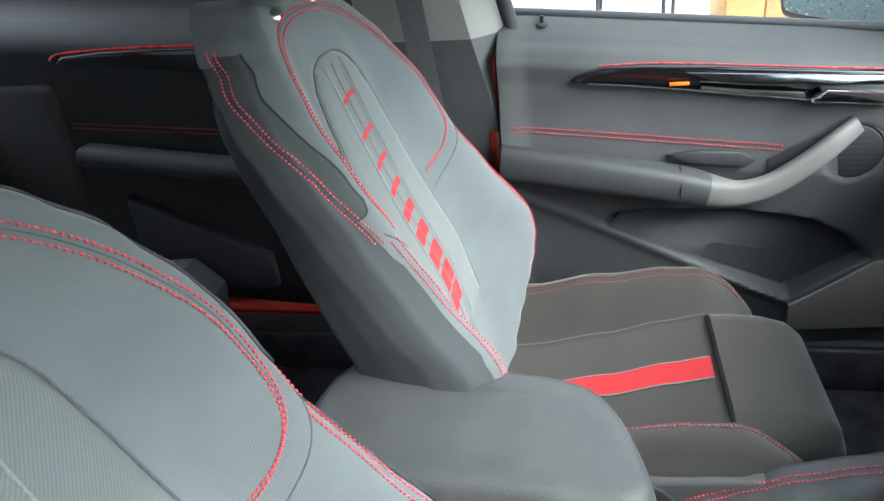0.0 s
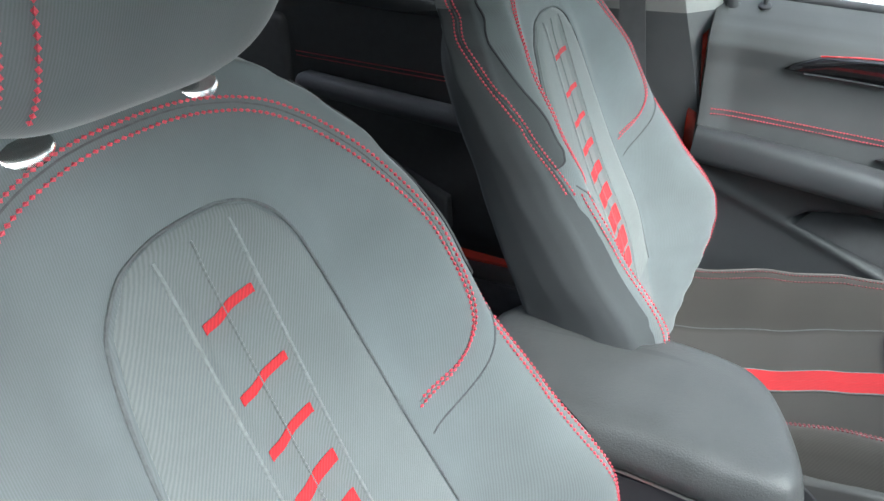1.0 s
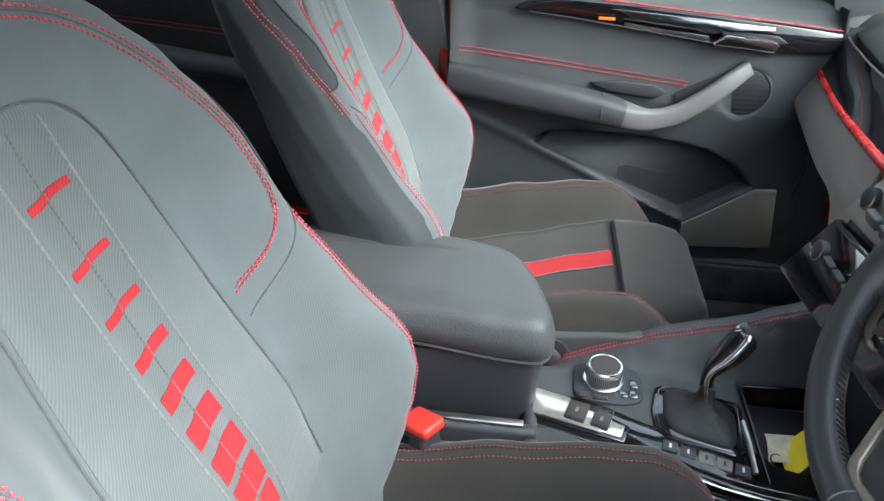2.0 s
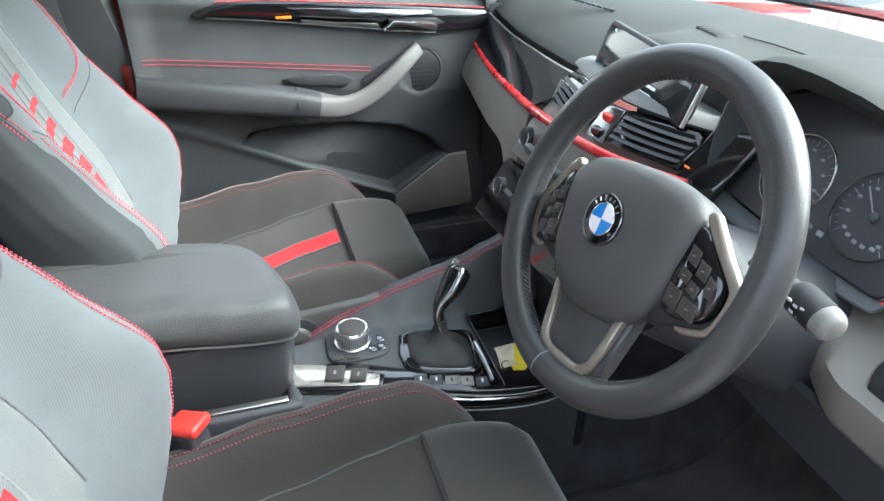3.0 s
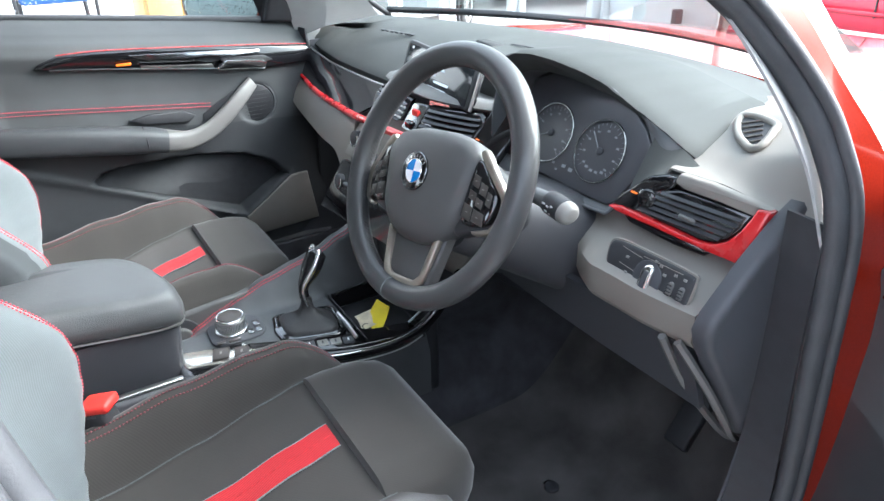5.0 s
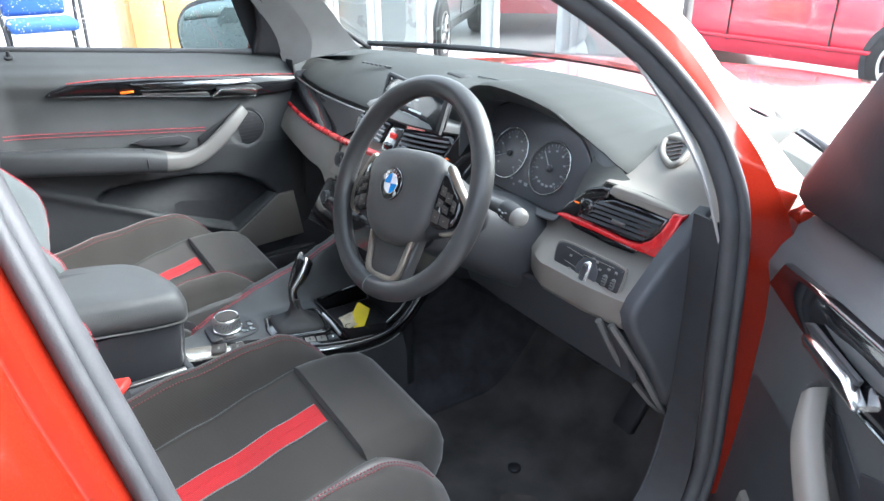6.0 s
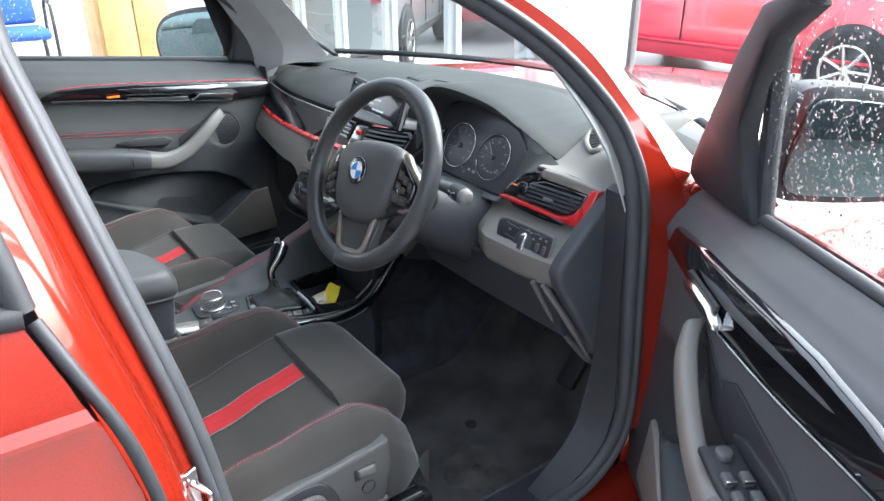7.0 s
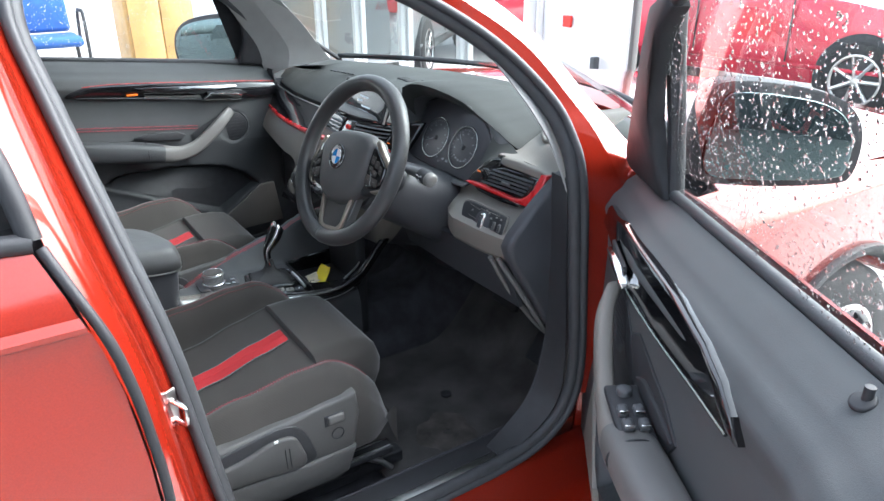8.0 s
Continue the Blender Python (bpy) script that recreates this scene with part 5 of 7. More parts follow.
rows = []
for i in range(33):
    f = i / 32
    row = []
    for j in range(41):
        v = 0.762 + 0.30 * j / 40
        left = lerp_table(v, [(0.762, 0.536), (0.80, 0.514), (0.93, 0.475), (1.06, 0.425)])
        u = left + (0.742 - left) * f
        p = on_corner(u, v, -0.004)
        low = on_end(u, 1.0445 - 0.13 * max(u - 0.63, 0), 0.0)
        near = step(0.82, 0.762, v)
        p.y += (low.y + 0.002 - 0.762) * near
        p.z += (low.z - p.z) * near - 0.045 * step(0.91, 1.07, v) - 0.02 * step(left + 0.014, left, u)
        row.append(p)
    rows.append(row)
part("corner_pad", sheet(rows, thick=-0.003), DASHLOW, dash, "warm grey corner of the dashboard below the pillar", sharp=60)
# flank that joins the gauge hood to the gloss corner
upper_ = spline([(0.492, 0.789, 1.054), (0.515, 0.791, 1.044), (0.535, 0.794, 1.033), (0.556, 0.792, 1.024), (0.574, 0.788, 1.018)], 6)
lower_ = spline([on_end(0.500, 0.998, 0.003), on_end(0.512, 1.010, 0.003), on_end(0.524, 1.024, 0.003), on_end(0.538, 1.032, 0.003), on_end(0.566, 1.037, 0.003)], 6)
part("hood_flank", sheet([[a.lerp(b, k / 6) for k in range(7)] for a, b in zip(upper_, lower_)], thick=0.002), SOFT, dash, "soft end of the gauge hood", sharp=60)
cvl = [(p.x, p.y) for p in spline([(0.533, 0.912, 0), (0.560, 0.908, 0), (0.603, 0.886, 0), (0.614, 0.866, 0), (0.622, 0.838, 0), (0.617, 0.828, 0), (0.602, 0.834, 0), (0.568, 0.860, 0), (0.542, 0.890, 0)], 3, True)]
cv = part("corner_vent", slab(cvl, lambda u, v, w: on_corner(u, v, w - 0.006), 0.005, 0.001), MATTBLACK, dash, "dark side window demister vent")
part("corner_vent_rim", tube([on_corner(u, v, -0.001) for u, v in cvl], 0.0058, 8, True), DASHLOW, cv, "raised grey vent surround")
for i in range(5):
    f = (i + 0.5) / 5
    a_, b_ = Vector((0.540, 0.897)).lerp(Vector((0.602, 0.836)), f), Vector((0.573, 0.903)).lerp(Vector((0.617, 0.842)), f)
    part("slat", tube([on_corner(a_.x, a_.y, 0.0005), on_corner(b_.x, b_.y, 0.0005)], 0.0016, 5), DASHLOW, cv)
# defroster slots on the top
dv = part("top_vent", rbox((-0.118, 0.925, 1.0625), (0.075, 0.034, 0.006), 0.003, (0, 0, -8)), MATTBLACK, dash, "slotted vent on top of the dashboard")
for i in range(5):
    part("slat", rbox((-0.146 + 0.014 * i, 0.927 - 0.002 * i, 1.0655), (0.004, 0.030, 0.002), 0.0008, (0, 0, -8)), SOFT, dv)
part("top_seam", tube(spline([(-0.07, 0.945, 1.0655), (0.0, 0.955, 1.0665), (0.10, 0.96, 1.066)], 6), 0.0014, 6), DARKPL, dash)
for i in range(7):
    part("defroster_slot", rbox((-0.50 + 0.018 * i, 0.862 + 0.004 * i, 1.0455), (0.011, 0.009, 0.004), 0.001, (0, 0, 12)), MATTBLACK, dash)

# ---- steering wheel ----
wheel = thing("steering_wheel", (0.369, 0.47, 1.005), "black leather steering wheel with silver spoke trim", "steering wheel")
WHEEL = pose(0.363, 0.4906, 1.006, 63.85, 0, 4.75) @ Matrix.Rotation(radians(8), 4, "Z")
AXIS = WHEEL.to_3x3() @ Vector((0, 0, 1))


def on_wheel(u, v, w=0.0):
    return WHEEL @ Vector((u, v, w))


rim = [on_wheel(0.1706 * math.cos(2 * math.pi * i / 96), 0.1706 * math.sin(2 * math.pi * i / 96)) for i in range(96)]
rim_part = part("rim", tube(rim, lambda f: 0.0172 + 0.0016 * (math.exp(-((f - 0.14) / 0.05) ** 2) + math.exp(-((f - 0.36) / 0.05) ** 2)), 18, True), LEATHER, wheel, "worn black leather rim", sharp=60)
bm = bmesh.new()
for i in range(170):
    a = 2 * math.pi * i / 170
    c = Vector((math.cos(a), math.sin(a), 0))
    p = WHEEL @ (c * 0.1535 + Vector((0, 0, 0.004)))
    q = WHEEL @ (Matrix.Rotation(0.025, 3, "Z") @ c * 0.1532 + Vector((0, 0, -0.004)))
    tube([p, q], 0.0010, 4, bm=bm)
part("rim_stitching", bm, MATTBLACK, rim_part)
for a in (radians(-98), radians(118)):
    # joints of the leather cover
    c = Vector((math.cos(a), math.sin(a), 0))
    part("rim_joint", tube([WHEEL @ (c * (0.1706 + 0.0173 * math.cos(k * 0.3)) + Vector((0, 0, 0.0173 * math.sin(k * 0.3)))) for k in range(21)], 0.0009, 5, True), SEAM, rim_part)
hub = []
half = [(0.0, 0.064), (0.035, 0.063), (0.074, 0.055), (0.093, 0.036), (0.095, 0.016), (0.088, -0.018), (0.080, -0.05), (0.062, -0.076), (0.035, -0.091), (0.0, -0.096)]
sh = half + [(-u, v) for u, v in reversed(half[1:-1])]
for w, k in ((-0.035, 0.92), (-0.006, 1.0), (0.004, 0.985), (0.012, 0.93), (0.018, 0.83), (0.0225, 0.66), (0.025, 0.4), (0.0255, 0.1)):
    hub.append([on_wheel(p.x * k, p.y * k, w) for p in spline([(u, v, 0) for u, v in sh], 5, True)])
part("airbag_cover", loft(hub), DARKPAD, wheel, "dark padded airbag cover", sharp=60)
BC = (-0.004, 0.0)
badge = part("roundel", disc(on_wheel(*BC, 0.0235), AXIS, 0.0265, 0.005, 0.002, 40), PIANO, wheel, "round badge in blue and white quarters")
part("roundel_rim", ring(on_wheel(*BC, 0.0280), AXIS, 0.0258, 0.0011), SMOKE, badge)
part("roundel_rim", ring(on_wheel(*BC, 0.0286), AXIS, 0.0165, 0.0008), CHROME, badge)
for i in range(7):
    # pale marks where the ring carries lettering
    a = radians(35 + 18 * i)
    part("ring_mark", tube([on_wheel(BC[0] + r_ * math.cos(a), BC[1] + r_ * math.sin(a), 0.0287) for r_ in (0.0193, 0.0232)], 0.0008, 4), SILVER, badge)
for i in range(4):
    a0 = math.pi / 2 * i
    bm = bmesh.new()
    vs_ = [bm.verts.new(on_wheel(*BC, 0.0292))] + [bm.verts.new(on_wheel(BC[0] + 0.0160 * math.cos(a0 + math.pi / 2 * j / 10), BC[1] + 0.0160 * math.sin(a0 + math.pi / 2 * j / 10), 0.0290)) for j in range(11)]
    for j in range(1, 11):
        bm.faces.new((vs_[0], vs_[j], vs_[j + 1]))
    part("roundel_quarter", bm, BLUEPL if i % 2 else WHITEPL, badge)
part("airbag_mark", slab([(-0.012, -0.054), (0.010, -0.054), (0.010, -0.049), (-0.012, -0.049)], lambda u, v, w: on_wheel(u, v, w + 0.0185), 0.0008, 0), VINYL, wheel)


def dish(u, w):
    """The spokes fall back towards the rim."""
    return w - 0.010 * step(0.10, 0.155, abs(u))


for sg in (-1, 1):
    spoke = [(0.06, 0.020), (0.10, 0.034), (0.145, 0.004), (0.168, -0.006), (0.168, -0.034), (0.140, -0.052), (0.10, -0.062), (0.07, -0.064)]
    sp = part("spoke", slab([(sg * p.x, p.y) for p in spline([(u, v, 0) for u, v in spoke], 4, True)], lambda u, v, w: on_wheel(u, v, dish(u, w) - 0.020), 0.020, 0.006), MATTBLACK, wheel)
    trim = [(0.094, 0.044), (0.103, 0.047), (0.127, 0.019), (0.147, -0.002), (0.151, -0.012), (0.150, -0.034), (0.142, -0.053), (0.118, -0.062), (0.110, -0.057), (0.133, -0.049), (0.140, -0.032), (0.141, -0.014), (0.137, -0.006), (0.118, 0.014), (0.097, 0.036)]
    part("spoke_trim", slab([(sg * p.x, p.y) for p in spline([(u, v, 0) for u, v in trim], 2, True)], lambda u, v, w: on_wheel(u, v, dish(u, w) - 0.002), 0.009, 0.003), TRIMSATIN, sp, "satin silver spoke trim")
    pod = [(0.088, 0.026), (0.102, 0.032), (0.120, 0.011), (0.136, -0.008), (0.137, -0.030), (0.129, -0.045), (0.108, -0.052), (0.090, -0.050), (0.084, -0.03)]
    pd = part("key_pod", slab([(sg * p.x, p.y) for p in spline([(u, v, 0) for u, v in pod], 4, True)], lambda u, v, w: on_wheel(u, v, dish(u, w) - 0.004), 0.012, 0.005), PIANO, wheel, "black key pod on the spoke")
    for u, v, w_, h_ in ((0.101, 0.006, 0.0062, 0.0075), (0.115, -0.003, 0.0058, 0.0075), (0.126, -0.014, 0.004, 0.0085), (0.100, -0.013, 0.0065, 0.0055), (0.113, -0.021, 0.0055, 0.0055), (0.097, -0.035, 0.0085, 0.0095), (0.116, -0.039, 0.0085, 0.0080)):
        key = part("wheel_key", slab([(sg * p.x, p.y) for p in spline([(u + a * w_, v + b * h_ - a * 0.002, 0) for a, b in ((-1, -1), (1, -1), (1, 1), (-1, 1))], 1, True)], lambda p, q, w: on_wheel(p, q, dish(p, w) + 0.0062), 0.0028, 0.0012), KEYPL, pd)
        part("key_symbol", slab([(sg * (u + p), v + q) for p, q in ((-0.0016, -0.0006), (0.0016, -0.0006), (0.0016, 0.0006), (-0.0016, 0.0006))], lambda p, q, w: on_wheel(p, q, dish(p, w) + 0.0089), 0.0003, 0), SILVERTRIM, key)
low = [(-0.058, -0.070), (-0.050, -0.135), (-0.040, -0.166), (0.040, -0.166), (0.050, -0.135), (0.058, -0.070)]
sp = part("spoke", slab(low, lambda u, v, w: on_wheel(u, v, w - 0.024 + 0.006 * step(-0.09, -0.15, v)), 0.018, 0.005), LEATHER, wheel)
vee = [(-0.057, -0.080), (-0.047, -0.140), (-0.040, -0.152), (-0.026, -0.158), (0.026, -0.158), (0.040, -0.152), (0.047, -0.140), (0.057, -0.080), (0.047, -0.082), (0.036, -0.134), (0.031, -0.142), (0.022, -0.146), (-0.022, -0.146), (-0.031, -0.142), (-0.036, -0.134), (-0.047, -0.082)]
part("spoke_trim", slab(vee, lambda u, v, w: on_wheel(u - 0.004, v, w - 0.006), 0.010, 0.003), TRIMSATIN, sp, "satin silver V-shaped lower spoke trim")

column = thing("steering_column", (0.369, 0.62, 0.92), "dark plastic steering column shroud with stalk", "steering column")
rings = []
for f in range(9):
    y = 0.505 + 0.26 * f / 8
    k = 0.055 + 0.028 * f / 8
    c = (0.369, y, 0.965 - 0.42 * (y - 0.5) - 0.02 * f / 8)
    rings.append([(c[0] + k * 1.25 * math.copysign(abs(math.cos(a)) ** 0.7, math.cos(a)), c[1] + 0.35 * k * math.sin(a), c[2] + k * math.copysign(abs(math.sin(a)) ** 0.7, math.sin(a))) for a in [2 * math.pi * i / 32 for i in range(32)]])
part("shroud", loft(rings), DARKPL, column, sharp=60)
st = part("wiper_stalk", tube(spline([(0.43, 0.60, 0.982), (0.47, 0.597, 0.986), (0.50, 0.595, 0.988)], 5), lambda f: 0.010 + 0.003 * f, 12), VINYL, column, "black wiper stalk with print")
part("stalk_end", tube(spline([(0.488, 0.596, 0.987), (0.496, 0.595, 0.988), (0.512, 0.593, 0.988), (0.530, 0.590, 0.988)], 3), lambda f: 0.012 + 0.0045 * step(0.0, 0.35, f), 20, flat=0.85), MATTBLACK, st)
part("stalk_cap", tube(spline([(0.529, 0.590, 0.988), (0.540, 0.589, 0.988), (0.546, 0.588, 0.988)], 4), lambda f: 0.0160 - 0.008 * f ** 2.5, 20, flat=0.85), SILVERTRIM, st, "light grey stalk button")
for i, (u, v) in enumerate(((0.500, 0.992), (0.508, 0.990), (0.516, 0.992), (0.505, 0.983), (0.514, 0.982), (0.522, 0.984))):
    part("stalk_print", rbox((u, 0.5785, v), (0.005, 0.0008, 0.0026), 0), WHITEPRINT, st)
part("stalk", tube(spline([(0.31, 0.59, 0.965), (0.27, 0.587, 0.968), (0.235, 0.582, 0.970)], 5), lambda f: 0.009 + 0.008 * f, 12), VINYL, column)

# ---- centre console ----
con = thing("centre_console", (-0.02, 0.35, 0.40), "dark centre console with gloss black edge and controller knob", "centre console")
TOPZ = [(0.1, 0.600), (0.2, 0.606), (0.35, 0.610), (0.48, 0.606), (0.6, 0.600)]


def con_z(x, y):
    z = lerp_table(y, TOPZ)
    ridge = lerp_table(y, [(0.15, 0.548), (0.185, 0.560), (0.22, 0.588), (0.263, 0.607), (0.316, 0.625), (0.371, 0.643), (0.448, 0.664), (0.494, 0.678), (0.541, 0.70), (0.60, 0.725), (0.70, 0.765)])
    well_ = 0.032 * step(0.474, 0.482, y) * step(-0.064, -0.054, x)
    return z + (ridge - z) * step(-0.055, -0.118, x) - 0.02 * step(0.085, 0.125, x) - well_


rows = []
for j in range(100):
    y = 0.155 + 0.46 * j / 99
    edge = -0.13 - 0.02 * step(0.2, 0.4, y)
    row = [Vector((edge - 0.014, y, 0.45)), Vector((edge - 0.014, y, con_z(-0.13, y) - 0.02)), Vector((edge - 0.008, y, con_z(-0.13, y) - 0.004))]
    row += [Vector((edge + 0.262 * i / 40, y + 0.0, con_z(edge + 0.262 * i / 40, y))) for i in range(41)]
    row += [Vector((edge + 0.268, y, con_z(0.12, y) - 0.012)), Vector((edge + 0.275, y, 0.52)), Vector((edge + 0.275, y, 0.42))]
    rows.append(row)
body = part("console_body", sheet(rows, thick=0.006), ARMLEATHER, con, "dark leatherette console top", sharp=45)
part("console_end", rbox((-0.02, 0.16, 0.52), (0.27, 0.02, 0.19), 0.008), DARKPL, con)
for k in (0, 0.010):
    line = [Vector((-0.118 - 0.012 * step(0.2, 0.4, y) + k, y, con_z(-0.125 + k, y) + 0.002)) for y in [0.18 + 0.43 * i / 50 for i in range(51)]]
    part("stitching", stitches(line), THREAD, body, "red stitching")
line = [Vector((p.x, p.y, con_z(p.x, p.y) + 0.002)) for p in spline([(-0.124, 0.20, 0), (-0.10, 0.176, 0), (-0.05, 0.164, 0), (0.0, 0.160, 0)], 10)]
part("stitching", stitches(line), THREAD, body, "red stitching")
# gloss black side with controls
edge = spline([(0.0, 0.160, 0), (0.054, 0.160, 0), (0.092, 0.286, 0), (0.110, 0.353, 0), (0.129, 0.422, 0), (0.138, 0.53, 0), (0.138, 0.60, 0), (0.11, 0.615, 0), (0.095, 0.50, 0), (0.075, 0.468, 0), (0.055, 0.345, 0), (0.012, 0.25, 0)], 5, True)
gl = part("gloss_edge", slab([(p.x, p.y) for p in edge], lambda u, v, w: Vector((u, v, lerp_table(v, TOPZ) - 0.008 + w - 0.010 * step(0.36, 0.50, v) * step(0.06, 0.13, u))), 0.011, 0.003), PIANO, con, "gloss black console edge")
sweep = spline([(0.056, 0.160, 0.597), (0.095, 0.286, 0.598), (0.114, 0.353, 0.596), (0.134, 0.422, 0.591), (0.143, 0.50, 0.586), (0.143, 0.56, 0.590), (0.139, 0.61, 0.611), (0.133, 0.65, 0.647), (0.129, 0.70, 0.70)], 8)
part("gloss_sweep", tube(sweep, 0.013, 10, flat=0.7, up=(1, 0, 0)), PIANO, gl, "gloss black sweep up to the dashboard")
# thin bright tubes stand in for reflections along the gloss edges
part("edge_glint", tube([p + Vector((0.008, -0.002, 0.009)) for p in sweep], 0.0018, 6), CHROME, gl)
part("edge_glint", tube([p + Vector((0.010, -0.002, -0.010)) for p in sweep[:45]], 0.0014, 6), SILVER, gl)
tray = part("parking_switch_panel", slab([(-0.006, 0.158), (0.056, 0.158), (0.092, 0.290), (0.060, 0.302), (0.012, 0.222)], lambda u, v, w: Vector((u, v, 0.605 + w)), 0.009, 0.003), PIANO, con, "gloss black parking brake panel")
# the plate's cream colour paints a bright reflection on the switch panel
part("reflection_plate", slab([(-0.002, 0.162), (0.052, 0.162), (0.072, 0.235), (0.084, 0.286), (0.062, 0.294), (0.030, 0.232), (0.014, 0.214)], lambda u, v, w: Vector((u, v, 0.613 + w)), 0.003, 0.002), GLAREPLATE, tray, "polished switch plate with a bright reflection in its pale colour")
for i, (x, y, l_) in enumerate(((0.044, 0.226, 0.030), (0.058, 0.260, 0.026))):
    key = part("console_switch", rbox((x, y, 0.6175), (0.036 - 0.008 * i, l_, 0.007), 0.0025, (4, 0, -17)), KEYPL, tray, "black rocker switch")
    part("key_mark", rbox((x, y, 0.6214), (0.009, 0.004, 0.0005), 0, (4, 0, -17)), SILVERTRIM, key)
for i in range(5):
    key = part("console_key", rbox((0.090 + 0.0055 * i, 0.352 + 0.0235 * i, 0.613 - 0.002 * i), (0.020, 0.0205, 0.006), 0.0015, (0, 0, -12)), DARKPL if i not in (2, 3) else SILVERTRIM, gl)
    part("key_mark", rbox((0.090 + 0.0055 * i, 0.352 + 0.0235 * i, 0.6165 - 0.002 * i), (0.008, 0.003, 0.0006), 0, (0, 0, -12)), WHITEPRINT if i not in (2, 3) else MATTBLACK, key)
# controller
ctl = part("controller_plate", slab([(p.x, p.y) for p in spline([(-0.070, 0.232, 0), (-0.035, 0.224, 0), (0.004, 0.228, 0), (0.014, 0.27, 0), (0.010, 0.312, 0), (-0.012, 0.328, 0), (-0.062, 0.322, 0), (-0.078, 0.28, 0)], 3, True)], lambda u, v, w: Vector((u, v, 0.608 + w)), 0.0045, 0.002), DARKPL, con, "dark plate round the controller")
part("controller_base", disc((-0.033, 0.268, 0.612), (0, 0, 1), 0.032, 0.007, 0.003, 40), CHROME, ctl)
part("controller_knob", disc((-0.033, 0.268, 0.619), (0, 0, 1), 0.0275, 0.024, 0.004, 40), SILVER, ctl, "knurled satin controller knob")
part("controller_ring", ring((-0.033, 0.268, 0.6425), (0, 0, 1), 0.0245, 0.0022), CHROME, ctl)
part("controller_pad", disc((-0.033, 0.268, 0.6425), (0, 0, 1), 0.0225, 0.0022, 0.001, 36), KEYPL, ctl)
bm = bmesh.new()
for i in range(56):
    a = 2 * math.pi * i / 56
    tube([(-0.033 + 0.0276 * math.cos(a), 0.268 + 0.0276 * math.sin(a), 0.622), (-0.033 + 0.0276 * math.cos(a), 0.268 + 0.0276 * math.sin(a), 0.638)], 0.0007, 4, bm=bm)
part("knurl", bm, CHROME, ctl)
for a, b, w_, l_ in ((-0.070, 0.262, 0.010, 0.022), (-0.066, 0.292, 0.010, 0.020), (-0.030, 0.314, 0.018, 0.012), (-0.008, 0.312, 0.018, 0.012), (-0.006, 0.297, 0.014, 0.012), (0.006, 0.262, 0.008, 0.022), (0.003, 0.238, 0.010, 0.016)):
    part("controller_key", rbox((a, b, 0.6135), (w_, l_, 0.004), 0.0015), SMOKE if b > 0.295 and a > -0.05 else KEYPL, ctl)
# selector
frame_line = [(-0.036, 0.356), (-0.028, 0.345), (0.020, 0.334), (0.060, 0.336), (0.072, 0.350), (0.096, 0.436), (0.084, 0.455), (0.0, 0.467), (-0.014, 0.460), (-0.030, 0.400)]
well = part("selector_frame", slab(frame_line, lambda u, v, w: Vector((u, v, 0.605 + w)), 0.010, 0.003), PIANO, con)
part("frame_rim", tube([(0.030 + (u - 0.030) * 0.9, 0.40 + (v - 0.40) * 0.9, 0.6155) for u, v in frame_line], 0.0011, 6, True), SMOKE, well)
boot = []
for z, k in ((0.6145, 0.94), (0.618, 0.93), (0.622, 0.84), (0.6255, 0.66), (0.630, 0.46), (0.637, 0.29), (0.650, 0.20), (0.668, 0.17)):
    loop = []
    for i in range(36):
        a = 2 * math.pi * i / 36
        wob = 1 + 0.08 * math.sin(5 * a + z * 90) * (1 - abs(2 * k - 1))
        c_, s_ = math.copysign(abs(math.cos(a)) ** 0.5, math.cos(a)), math.copysign(abs(math.sin(a)) ** 0.5, math.sin(a))
        loop.append((0.030 - 0.014 * (1 - k) + 0.048 * k * wob * c_ + 0.018 * k * s_, 0.400 + 0.006 * (1 - k) + 0.052 * k * wob * s_ - 0.006 * k * c_, z))
    boot.append(loop)
part("gaiter", loft(boot), GAITER, well, "black leather selector gaiter", sharp=60)
sel = thing("gear_selector", (0.017, 0.408, 0.66), "gloss black and chrome gear selector lever", "gear selector")
stem = spline([(0.018, 0.408, 0.642), (0.014, 0.403, 0.668), (0.008, 0.407, 0.688), (-0.002, 0.426, 0.709), (-0.010, 0.441, 0.728), (-0.014, 0.449, 0.741)], 6)
part("lever", tube(stem, lambda f: 0.010 + 0.011 * step(0.3, 0.7, f) - 0.008 * step(0.88, 1, f), 16, flat=0.75), PIANO, sel)
for sg in (-1, 1):
    part("chrome_edge", tube([p + Vector((sg * (0.009 + 0.0095 * step(0.3, 0.7, i / len(stem)) - 0.006 * step(0.86, 1, i / len(stem))), -0.003, 0.004)) for i, p in enumerate(stem)], lambda f: 0.0035 + 0.0022 * step(0.3, 0.7, f), 8), CHROME, sel)
for i in range(3):
    part("selector_mark", rbox((-0.006 - 0.003 * i, 0.421 + 0.008 * i, 0.724 + 0.0055 * i), (0.007, 0.003, 0.002), 0.0005, (35, 0, 0)), WHITEPRINT if i else YELLOW, sel)
# cup tray ahead of the selector
part("tray_well", slab([(-0.050, 0.484), (0.125, 0.484), (0.132, 0.60), (-0.048, 0.612)], lambda u, v, w: Vector((u, v, 0.568 + w)), 0.010, 0.004), MATTBLACK, con, "black tray ahead of the selector")
part("tray_wall", slab([(-0.055, 0.575), (0.130, 0.575), (0.130, 0.607), (-0.055, 0.612)], lambda u, v, w: Vector((u, 0.478 - w, v)), 0.003, 0.001), PIANO, con)
part("tray_wall", slab([(0.482, 0.575), (0.61, 0.575), (0.61, 0.62), (0.482, 0.612)], lambda u, v, w: Vector((-0.056 + w, u, v)), 0.003, 0.001), PIANO, con)
